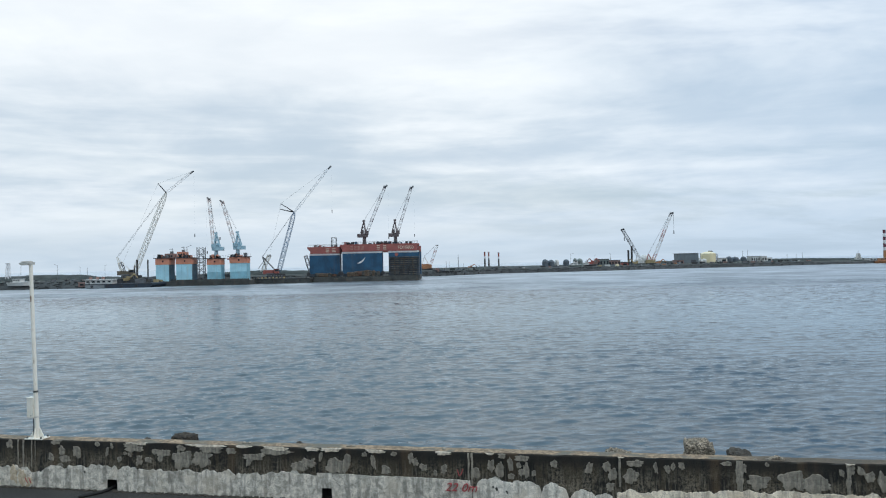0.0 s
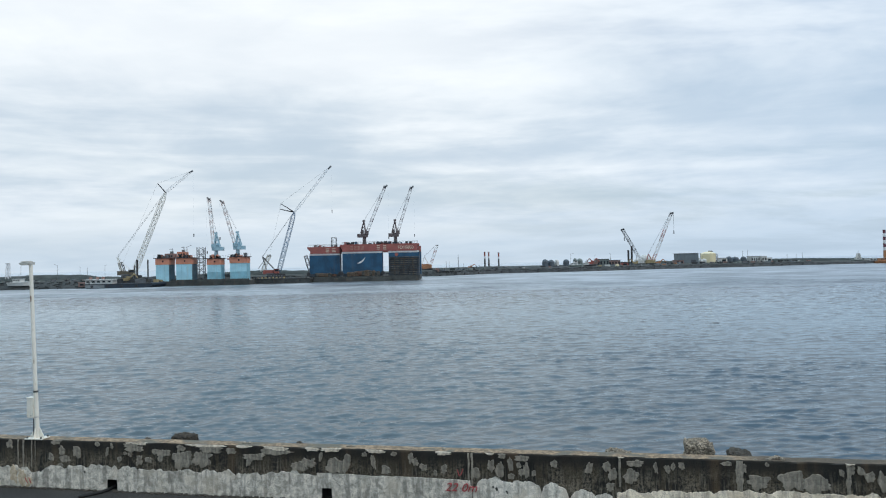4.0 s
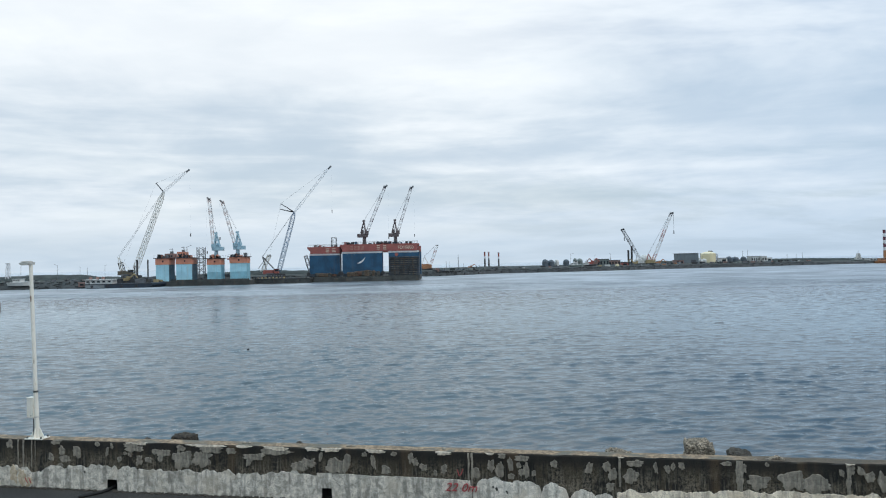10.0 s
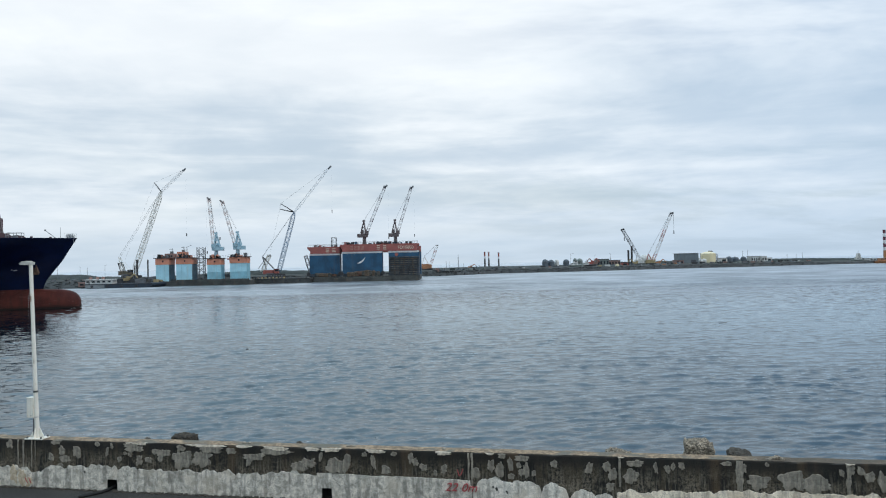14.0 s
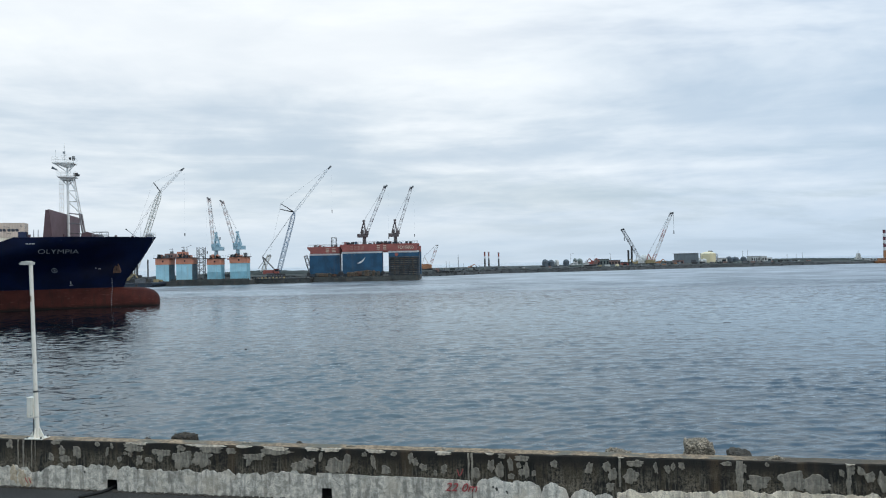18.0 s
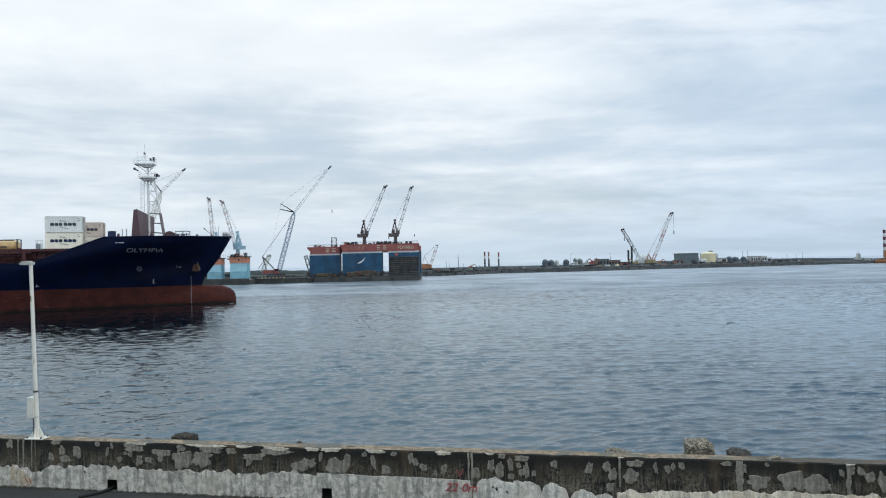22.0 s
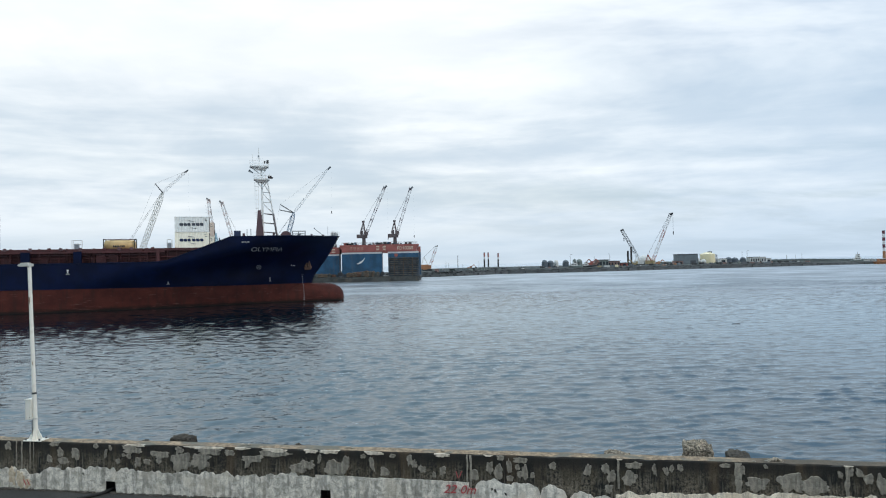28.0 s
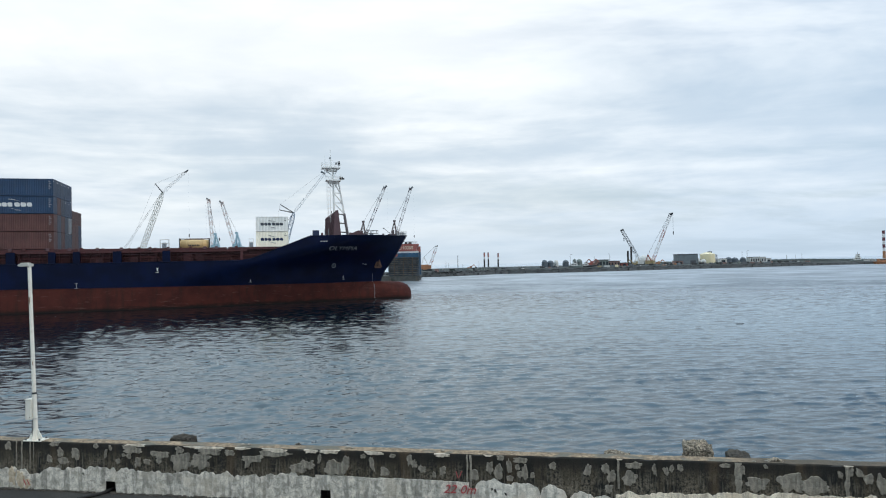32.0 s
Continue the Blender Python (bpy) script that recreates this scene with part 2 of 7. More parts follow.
brick_red = surf("dull_red_building", (0.24, 0.15, 0.13), 3.0, 0.7, 0, 0.2, 0.1)
chimney_dark = surf("dark_chimney", (0.05, 0.05, 0.055), 3.0, 0.8, 0, 0.2, 0.1)
window_dark = surf("dark_window_glass", (0.02, 0.025, 0.03), 1.0, 0.15, 0, 0.1, 0.0)
bank_stone = surf("dark_riprap", (0.038, 0.042, 0.043), 4.0, 0.9, 0, 0.45, 0.8, (0.07, 0.065, 0.06), 0.5)
bank_land = surf("scrubby_ground", (0.034, 0.038, 0.035), 12.0, 0.95, 0, 0.35, 0.6, (0.08, 0.075, 0.062), 0.5)
apron_grey = surf("weathered_quay_concrete", (0.105, 0.112, 0.115), 3.0, 0.85, 0, 0.35, 0.3, (0.03, 0.032, 0.033), 0.6, True)
far_scrub = surf("grey_green_scrub", (0.034, 0.042, 0.040), 6.0, 0.95, 0, 0.4, 0.9, (0.10, 0.095, 0.08), 0.5)
rock_dark = surf("dark_wet_rock", (0.062, 0.055, 0.045), 0.12, 0.9, 0, 0.4, 1.0, (0.04, 0.04, 0.038), 0.7)
pole_white = surf("white_painted_steel", (0.72, 0.69, 0.61), 0.6, 0.45, 0, 0.07, 0.03, (0.38, 0.26, 0.17), 0.35)
lamp_grey = surf("grey_lamp_casting", (0.46, 0.45, 0.41), 0.3, 0.5, 0.1, 0.12, 0.05)
# Black of the hose, and painted shade for the inside of the drains.
drain_shade_hose_black = surf("drain_shade_and_hose_black", (0.008, 0.008, 0.008), 0.1, 0.6, 0, 0.2, 0.1)
spray_red = surf("red_spray_paint", (0.38, 0.075, 0.075), 0.05, 0.8, 0, 0.25, 0.0)
rust_scuff = surf("rust_bloom", (0.20, 0.11, 0.06), 0.03, 0.8, 0, 0.4, 0.0)


def make_water():
    """Dark clear body under a slightly blue gloss; ripples near by, rougher gloss far off."""
    w = Nodes("harbour_water")
    v = w.coord(0.45, 1.0, 1.0)
    a, b = w.noise(v, 4.2, 3, 0.5, 0.5), w.noise(v, 10.0, 2, 0.5, 0.2)
    c = w.noise(w.coord(0.5, 1, 1), 0.05, 3, 0.5)
    v0 = w.coord()
    out = w.split(v0)[1]
    ripple = w.math("MULTIPLY", w.math("ADD", a, w.math("MULTIPLY", b, 0.35)), w.math("ADD", 0.25, w.math("MULTIPLY", w.ramp(out, 160, 50), 0.75)))
    bump = w.n.new("ShaderNodeBump")
    bump.inputs["Strength"].default_value, bump.inputs["Distance"].default_value = 0.4, 0.05
    w.put(bump.inputs["Height"], ripple)
    far = w.ramp(out, 85, 205)
    paw = w.ramp(w.noise(w.coord(0.16, 1, 1), 0.035, 5, 0.62), 0.35, 0.65)
    gloss = w.math("ADD", 0.006, w.math("MULTIPLY", far, w.math("ADD", 0.27, w.math("MULTIPLY", paw, 0.14))))
    shine = w.n.new("ShaderNodeBsdfGlossy")
    w.put(shine.inputs["Color"], w.mix(w.ramp(out, 60, 240), (0.86, 0.948, 1.0), (0.91, 0.952, 1.0)))
    w.put(shine.inputs["Roughness"], gloss)
    body = w.n.new("ShaderNodeBsdfDiffuse")
    w.put(body.inputs["Color"], w.mix(w.ramp(c, 0.35, 0.65), (0.0010, 0.0045, 0.0058), (0.0014, 0.0058, 0.0070)))
    rim = w.n.new("ShaderNodeFresnel")
    rim.inputs["IOR"].default_value = 1.93
    blend = w.n.new("ShaderNodeMixShader")
    for n in (shine, body, rim):
        w.l.new(bump.outputs[0], n.inputs["Normal"])
    # far off, the ripples too small to build hide part of the gloss
    chop = w.ramp(w.math("ADD", w.noise(w.coord(0.7, 1, 1), 0.07, 7, 0.68, 0.3), w.noise(v0, 0.026, 4, 0.6, 0.4)), 0.82, 1.18)
    open_sea = w.math("ADD", 0.7, w.math("MULTIPLY", w.ramp(out, 900, 500), 0.3))
    rough_sea = w.math("SUBTRACT", 1.0, w.math("MULTIPLY", w.math("MULTIPLY", w.ramp(out, 115, 200), open_sea), w.math("ADD", 0.31, w.math("MULTIPLY", chop, 0.24))))
    w.l.new(w.math("MULTIPLY", rim.outputs[0], rough_sea), blend.inputs[0])
    w.l.new(body.outputs[0], blend.inputs[1])
    w.l.new(shine.outputs[0], blend.inputs[2])
    w.l.new(blend.outputs[0], w.n["Material Output"].inputs["Surface"])
    w.n.remove(w.b)
    return w.m


def make_wall():
    """Sea-wall concrete under black weathering: lichen-grey film, brown runs, a sooty band below the arris."""
    w = Nodes("weathered_sea_wall")
    v = w.coord()
    x, y, z = w.split(v)
    b, c, d = w.noise(v, 9, 5, 0.65), w.noise(v, 45, 4, 0.7), w.noise(v, 24, 6, 0.72, 0.3)
    drip = w.noise(w.coord(1, 1, 0.10), 7, 5, 0.6)
    dark = w.mix(w.ramp(drip, 0.40, 0.62), (0.004, 0.004, 0.003), (0.042, 0.032, 0.019))
    cloudy = w.ramp(w.noise(v, 2.3, 7, 0.7, 0.4), 0.40, 0.57)
    film = w.math("MULTIPLY", cloudy, w.ramp(d, 0.40, 0.60))
    low = w.ramp(w.math("ADD", z, w.math("MULTIPLY", drip, 0.30)), 1.02, 0.62)
    dark = w.mix(w.math("MULTIPLY", film, w.math("ADD", 0.10, w.math("MULTIPLY", low, 0.80))), dark, (0.175, 0.145, 0.104))
    dark = w.mix(w.math("MULTIPLY", w.ramp(c, 0.54, 0.68), 0.22), dark, (0.11, 0.10, 0.08))
    lines = w.noise(w.coord(1, 1, 0.07), 30, 4, 0.6)
    dark = w.mix(w.math("MULTIPLY", w.math("MULTIPLY", w.ramp(lines, 0.50, 0.66), low), 0.55), dark, (0.20, 0.175, 0.135))
    dark = w.mix(w.math("MULTIPLY", w.ramp(lines, 0.44, 0.36), 0.7), dark, (0.008, 0.008, 0.006))
    soot = w.math("MULTIPLY", w.ramp(w.math("ADD", z, w.math("MULTIPLY", drip, 0.35)), 0.90, 1.06), 0.8)
    dark = w.mix(soot, dark, (0.011, 0.010, 0.008))
    rust = w.math("MULTIPLY", w.ramp(w.noise(w.coord(1, 1, 0.08), 2.1, 4), 0.54, 0.68), 0.5)
    dark = w.mix(rust, dark, (0.095, 0.062, 0.034))
    pit = w.math("MULTIPLY", w.ramp(d, 0.42, 0.34), 0.8)
    dark = w.mix(pit, dark, (0.005, 0.005, 0.004))
    w.bump(w.math("ADD", b, w.math("ADD", c, d)), 0.7, 0.02)
    return w.done(dark, 0.92)


def make_plaster(name, low, high, stain, warm):
    """Hand-trowelled cement: broad pale and dull areas, vertical runs, pitted grain, brown blooms."""
    w = Nodes(name)
    v = w.coord()
    b, c, d = w.noise(v, 8, 6, 0.68, 0.5), w.noise(v, 48, 4, 0.7), w.noise(v, 20, 6, 0.7)
    run = w.noise(w.coord(1, 1, 0.16), 10, 5, 0.65)
    col = w.mix(w.ramp(b, 0.33, 0.66), low, high)
    col = w.mix(w.math("MULTIPLY", w.ramp(run, 0.46, 0.62), 0.6), col, stain)
    col = w.mix(w.math("MULTIPLY", w.ramp(d, 0.56, 0.66), 0.55), col, stain)
    col = w.mix(w.math("MULTIPLY", w.ramp(c, 0.53, 0.66), 0.5), col, shade(stain, 0.6))
    col = w.mix(w.math("MULTIPLY", w.ramp(w.noise(v, 1.9, 5, 0.6), 0.52, 0.66), 0.55), col, warm)
    w.bump(w.math("ADD", b, w.math("ADD", c, d)), 0.7, 0.02)
    return w.done(col, 0.93)


def make_coping():
    w = Nodes("worn_wall_top")
    v = w.coord()
    a, b, c = w.noise(v, 2.0, 5), w.noise(v, 14, 5, 0.65), w.noise(v, 60, 3)
    col = w.mix(w.ramp(b, 0.38, 0.72), (0.13, 0.09, 0.055), (0.42, 0.31, 0.20))
    col = w.mix(w.ramp(a, 0.48, 0.62), col, (0.12, 0.11, 0.085))
    col = w.mix(w.math("MULTIPLY", w.ramp(c, 0.5, 0.7), 0.4), col, (0.08, 0.075, 0.06))
    worn = w.math("ADD", w.split(v)[0], w.math("MULTIPLY", b, 0.6))
    col = w.mix(w.math("MULTIPLY", w.ramp(worn, 4.57, 5.26), 0.8), col, (0.055, 0.045, 0.033))
    w.bump(w.math("ADD", b, c), 0.7, 0.02)
    return w.done(col, 0.92)


def make_pebbly(name, k):
    """Old concrete with rounded pebbles of mixed tone standing out of a dark matrix."""
    w = Nodes(name)
    v = w.coord()
    cell = w.n.new("ShaderNodeTexVoronoi")
    w.put(cell.inputs["Vector"], v)
    cell.inputs["Scale"].default_value = 38
    tone = w.split(cell.outputs["Color"])[0]
    col = w.mix(tone, shade((0.20, 0.165, 0.12), k), shade((0.55, 0.46, 0.35), k))
    col = w.mix(w.ramp(cell.outputs["Distance"], 0.35, 0.75), col, shade((0.085, 0.07, 0.052), k))
    col = w.mix(w.math("MULTIPLY", w.ramp(w.noise(v, 6, 5, 0.65), 0.50, 0.66), 0.7), col, shade((0.07, 0.058, 0.043), k))
    w.bump(w.math("SUBTRACT", 1.0, cell.outputs["Distance"]), 1.0, 0.03)
    return w.done(col, 0.93)


rock_pale = make_pebbly("pebbly_concrete", 1.0)
rock_pitted = make_pebbly("dark_pitted_concrete", 0.22)


def make_asphalt():
    w = Nodes("old_asphalt")
    v = w.coord()
    a, b, c = w.noise(v, 0.6, 5), w.noise(v, 90, 3, 0.7), w.noise(v, 4, 5)
    col = w.mix(w.ramp(a, 0.35, 0.65), (0.016, 0.016, 0.015), (0.031, 0.030, 0.027))
    col = w.mix(w.math("MULTIPLY", w.ramp(b, 0.5, 0.7), 0.4), col, (0.07, 0.07, 0.066))
    col = w.mix(w.math("MULTIPLY", w.ramp(c, 0.55, 0.75), 0.5), col, (0.03, 0.031, 0.03))
    w.bump(b, 0.5, 0.01)
    return w.done(col, 0.9)


water_mat, wall_mat, coping_mat, asphalt = make_water(), make_wall(), make_coping(), make_asphalt()
foot_grey = make_plaster("grey_foot_plaster", (0.33, 0.30, 0.25), (0.78, 0.715, 0.615), (0.135, 0.125, 0.105), (0.50, 0.43, 0.335))
foot_pale = make_plaster("pale_foot_plaster", (0.50, 0.46, 0.39), (0.90, 0.83, 0.73), (0.22, 0.205, 0.17), (0.62, 0.53, 0.42))
foot_tan = make_plaster("crumbling_foot_plaster", (0.62, 0.53, 0.40), (0.98, 0.87, 0.70), (0.27, 0.215, 0.165), (0.66, 0.52, 0.37))
patch_grey = make_plaster("old_cement_plaster", (0.20, 0.175, 0.14), (0.40, 0.355, 0.285), (0.085, 0.08, 0.066), (0.235, 0.20, 0.15))
stain_tan = make_plaster("tan_rust_stain", (0.40, 0.32, 0.22), (0.66, 0.55, 0.41), (0.22, 0.16, 0.10), (0.46, 0.33, 0.21))
# Bare cream concrete, with skylight on the upturned edges painted into its brightness.
patch_bright = make_plaster("bare_skylit_concrete", (0.52, 0.44, 0.35), (0.84, 0.74, 0.60), (0.36, 0.30, 0.23), (0.66, 0.52, 0.39))


# ---- mesh helpers ----
def thing(name, place=(0, 0, 0), label="", category="", group="", turn=0):
    ob = new(name)
    ob.empty_display_size = 0.2
    ob.matrix_world = pose(*place, 0, 0, turn)
    return tagged(ob, label, category, group)


def part(name, bm, material, parent=None, label="", smooth=False):
    me = bpy.data.meshes.new(name)
    bmesh.ops.recalc_face_normals(bm, faces=bm.faces)
    bm.to_mesh(me)
    bm.free()
    me.materials.append(material)
    if smooth:
        me.polygons.foreach_set("use_smooth", [True] * len(me.polygons))
    ob = new(name, me)
    ob.parent = parent
    return tagged(ob, label)


def again(ob, place, parent=None):
    """Another object on the same mesh."""
    o = new(ob.name.split(".")[0], ob.data)
    o.parent = parent or ob.parent
    o.location = place
    return o


def box(bm, x0, x1, y0, y1, z0, z1):
    v = [bm.verts.new((x, y, z)) for z in (z0, z1) for x, y in ((x0, y0), (x1, y0), (x1, y1), (x0, y1))]
    for f in ((3, 2, 1, 0), (4, 5, 6, 7), (0, 1, 5, 4), (1, 2, 6, 5), (2, 3, 7, 6), (3, 0, 4, 7)):
        bm.faces.new([v[i] for i in f])
    return bm


def tube(bm, p, q, r, n=6, r2=None):
    p, q = Vector(p), Vector(q)
    d = (q - p).normalized()
    a = d.orthogonal().normalized()
    b = d.cross(a)
    r2 = r if r2 is None else r2
    rings = []
    for c, k in ((p, r), (q, r2)):
        rings.append([bm.verts.new(c + (a * math.cos(2 * math.pi * i / n) + b * math.sin(2 * math.pi * i / n)) * k) for i in range(n)])
    for i in range(n):
        bm.faces.new((rings[0][i], rings[0][(i + 1) % n], rings[1][(i + 1) % n], rings[1][i]))
    bm.faces.new(rings[0][::-1])
    bm.faces.new(rings[1])
    return bm


def lattice(bm, p, q, w, bays, r, w2=None, taper=0.08):
    """Square lattice boom from p to q: four chords, zigzag lacing, pointed ends."""
    p, q = Vector(p), Vector(q)
    d = (q - p).normalized()
    a = d.cross(Vector((0, 1, 0)))
    a = a.normalized() if a.length > 0.1 else d.orthogonal().normalized()
    b = d.cross(a)
    w2 = w if w2 is None else w2
    corner = []
    for i in range(bays + 1):
        k = i / bays
        s = (w + (w2 - w) * k) / 2 * (1.0 if taper < 0.01 else min(1.0, 0.35 + k / taper * 0.65, 0.35 + (1 - k) / taper * 0.65))
        c = p.lerp(q, k)
        corner.append([c + a * s * u + b * s * v for u, v in ((1, 1), (1, -1), (-1, -1), (-1, 1))])
    for i in range(bays):
        for j in range(4):
            tube(bm, corner[i][j], corner[i + 1][j], r, 4)
            tube(bm, corner[i][j], corner[i + 1][(j + 1) % 4] if i % 2 else corner[i + 1][(j - 1) % 4], r * 0.6, 3)
            if i:
                tube(bm, corner[i][j], corner[i][(j + 1) % 4], r * 0.6, 3)
    return bm


def curve(z, pts):
    for (a, b), (c, d) in zip(pts, pts[1:]):
        if z <= c:
            return b + (d - b) * max(0.0, min(1.0, (z - a) / (c - a)))
    return pts[-1][1]


def B():
    return bmesh.new()


def bx(*a):
    return box(bmesh.new(), *a)


def tb(*a):
    return tube(bmesh.new(), *a)


def lump(sx, sy, sz, seed, rough=0.18, cuts=4, base=True, round_off=0.5):
    """Angular worn rock standing on z = 0."""
    bm = bmesh.new()
    bmesh.ops.create_cube(bm, size=2.0)
    bmesh.ops.subdivide_edges(bm, edges=bm.edges, cuts=cuts, use_grid_fill=True)
    for v in bm.verts:
        c = v.co.copy()
        v.co = c.lerp(c.normalized() * 1.25, round_off)
        k = noise.fractal(c * 1.3 + Vector((seed * 7.3, 0, 0)), 1.0, 2.0, 3)
        v.co *= 1 + rough * k + 0.05 * noise.noise(c * 5 + Vector((0, seed, 0))) + 0.03 * noise.noise(c * 11 + Vector((seed, 0, 0)))
        v.co = Vector((v.co.x * sx / 2, v.co.y * sy / 2, (v.co.z + 1) * sz / 2))
    lo = [min(v.co[i] for v in bm.verts) for i in range(3)]
    hi = [max(v.co[i] for v in bm.verts) for i in range(3)]
    for v in bm.verts:
        v.co = Vector([((v.co[i] - lo[i]) / (hi[i] - lo[i]) - (0 if i == 2 else 0.5)) * d for i, d in enumerate((sx, sy, sz))])
        if base and v.co.z < sz * 0.06:
            v.co.z = 0
    return bm


def wording(name, text, size, material, parent, m, bend=None, label="", thin=0.0, slant=0.0):
    """Raised lettering as a mesh; bend moves each vertex onto a curved surface."""
    cu = bpy.data.curves.new(name, "FONT")
    cu.offset, cu.shear = thin, slant
    cu.body, cu.size, cu.extrude, cu.align_x = text, size, 0.012, "CENTER"
    tmp = bpy.data.objects.new(name, cu)
    me = bpy.data.meshes.new_from_object(tmp)
    bpy.data.objects.remove(tmp)
    for v in me.vertices:
        v.co = bend(v.co) if bend else m @ v.co
    me.materials.clear()
    me.materials.append(material)
    ob = new(name, me)
    ob.parent = parent
    return tagged(ob, label)


# ---- water: one sheet with real waves, fine near the wall, coarse towards the horizon ----
def waves(x, y, spacing):
    rng = np.random.RandomState(5)
    h = np.zeros_like(x)
    patch = np.zeros_like(x)
    for i in range(24):
        turn, k = rng.uniform(0, 6.3), 2 * math.pi / (5.0 * 6 ** (i / 23.0))
        patch += np.sin(k * (0.6 * x * math.cos(turn) + y * math.sin(turn)) + rng.uniform(0, 6.3))
    patch = np.clip(0.95 + 0.10 * patch, 0.5, 1.5)
    near = np.clip((y - 40) / 45, 0, 1)
    off = 1 + 0.8 * np.clip((y - 95) / 60, 0, 1) + 0.3 * np.clip((75 - y) / 30, 0, 1)
    for i in range(150):
        wave = 0.24 * 12.5 ** (i / 149.0)
        turn = radians(-84 + rng.normal(0, 21))
        k = 2 * math.pi / wave
        slope = 0.0185 * min(1.0, wave / 0.55) ** 0.7 * (0.9 / max(wave, 0.9)) ** 0.7
        amp = slope / k * rng.uniform(0.5, 1.5)
        fade = np.clip(wave / (spacing * 2.2) - 0.7, 0, 1)
        s = np.sin(k * (x * math.cos(turn) + y * math.sin(turn)) + rng.uniform(0, 6.3))
        h += amp * fade * (s + 0.6 * s * s) * (patch if wave < 0.9 else 0.80 + 0.20 * near) * off
    gust = 0.85 + 0.30 * np.sin(x * 0.045 + 0.03 * y + 1.0) * np.sin(y * 0.035 - 0.02 * x)
    return h * gust


def make_sea():
    rows = [14.0]
    while rows[-1] < 6000:
        rows.append(rows[-1] + 0.072 + 0.125 * (rows[-1] / 100.0) ** 2 + max(0.0, rows[-1] - 450) * 0.05)
    rows = np.array(rows)
    inner = np.linspace(-0.72, 0.72, 780)
    side = np.array([0.75, 0.80, 0.88, 0.95, 1.1, 1.4, 2, 3.5, 8])
    cols = np.concatenate((-side[::-1], inner, side))
    k, r = np.meshgrid(cols, rows)
    x, y = k * (r + 10), r
    dr = np.gradient(rows)[:, None] * np.ones_like(k)
    dx = np.abs(np.gradient(cols))[None, :] * (r + 10)
    z = waves(x, y, np.maximum(dr, dx))
    n, m = x.shape
    co = np.stack((x, y, z), -1).reshape(-1, 3)
    i = (np.arange(n - 1)[:, None] * m + np.arange(m - 1)[None, :]).reshape(-1)
    quads = np.stack((i, i + 1, i + m + 1, i + m), -1)
    me = bpy.data.meshes.new("water")
    me.vertices.add(len(co))
    me.vertices.foreach_set("co", co.ravel())
    me.loops.add(quads.size)
    me.loops.foreach_set("vertex_index", quads.ravel())
    me.polygons.add(len(quads))
    me.polygons.foreach_set("loop_start", np.arange(len(quads)) * 4)
    me.polygons.foreach_set("use_smooth", np.ones(len(quads), dtype=bool))
    me.update(calc_edges=True)
    me.materials.append(water_mat)
    return tagged(new("water", me), "grey-blue rippled harbour water under an overcast sky", "water", kind="structure")


water = make_sea()

# ---- the quay and its sea wall, in the wall's own axes: x along it, y out to sea ----
WALL = pose(0.40, 12.02, 2.84, 0, 0, -10.32)
TOP, THICK = 0.95, 0.27
quay = part("ground", bx(-400, 400, -400, 1.8, -6, 0), asphalt)
quay.matrix_world = WALL
tagged(quay, "worn dark asphalt quay road behind the sea wall", "ground", kind="structure")
DRAINS = ((-7.02, 0.07, 0.21, 0.26), (-2.65, 0.09, 0.18, 0.19))


def make_wall_mesh():
    """Sea wall with an uneven face, chipped upper edge and square drains that run right through."""
    bm = bmesh.new()
    edge = [-30 + i for i in range(20)] + [-10 + 0.09 * i for i in range(205)] + [9 + i for i in range(22)]
    for s, z, w, h in DRAINS:
        edge = [e for e in edge if abs(e - s) > w / 2 + 0.03] + [s - w / 2, s + w / 2]
    edge.sort()
    up = [0, 0.13, 0.225, 0.30, 0.38, 0.46, 0.55, 0.64, 0.73, 0.81, 0.88, 0.93, 0.955]
    up = [u * TOP / 0.955 for u in up]
    front, back = [], []
    for e in edge:
        a, b = [], []
        for u in up:
            lean = 0.0 if u > 0.42 else -0.014
            wob = 0.008 * noise.fractal(Vector((e * 2.1, 0, u * 4)), 1, 2, 4)
            top = u > TOP - 0.01
            chip = max(0, noise.noise(Vector((e * 3.1, 5, 0))) - 0.15) * 0.07 if top else 0
            a.append(bm.verts.new((e, lean + wob + (0.012 + chip if top else 0), u - chip * 0.6)))
            b.append(bm.verts.new((e, THICK + (0.02 * noise.noise(Vector((e * 1.5, 9, 0))) if top else 0), u + (0.012 * noise.noise(Vector((e * 2.5, 2, 0))) if top else 0))))
        front.append(a)
        back.append(b)
    n, m = len(edge), len(up)

    def hole(i, j):
        mid = (edge[i] + edge[i + 1]) / 2
        return any(abs(mid - s) < w / 2 for s, z, w, h in DRAINS) and j < 2

    for i in range(n - 1):
        for j in range(m - 1):
            if hole(i, j):
                if j == 1:
                    bm.faces.new((front[i][2], front[i + 1][2], back[i + 1][2], back[i][2])).material_index = 2
                for q in (i, i + 1):
                    if not hole(q - 1 if q == i else q, j):
                        bm.faces.new((front[q][j], front[q][j + 1], back[q][j + 1], back[q][j])).material_index = 2
                continue
            bm.faces.new((front[i][j], front[i + 1][j], front[i + 1][j + 1], front[i][j + 1]))
            bm.faces.new((back[i][j], back[i][j + 1], back[i + 1][j + 1], back[i + 1][j]))
        f = bm.faces.new((front[i][-1], front[i + 1][-1], back[i + 1][-1], back[i][-1]))
        f.material_index = 1
    return bm


wall = part("wall_harbour", make_wall_mesh(), wall_mat, None)
wall.data.materials.append(coping_mat)
wall.data.materials.append(drain_shade_hose_black)
wall.matrix_world = WALL
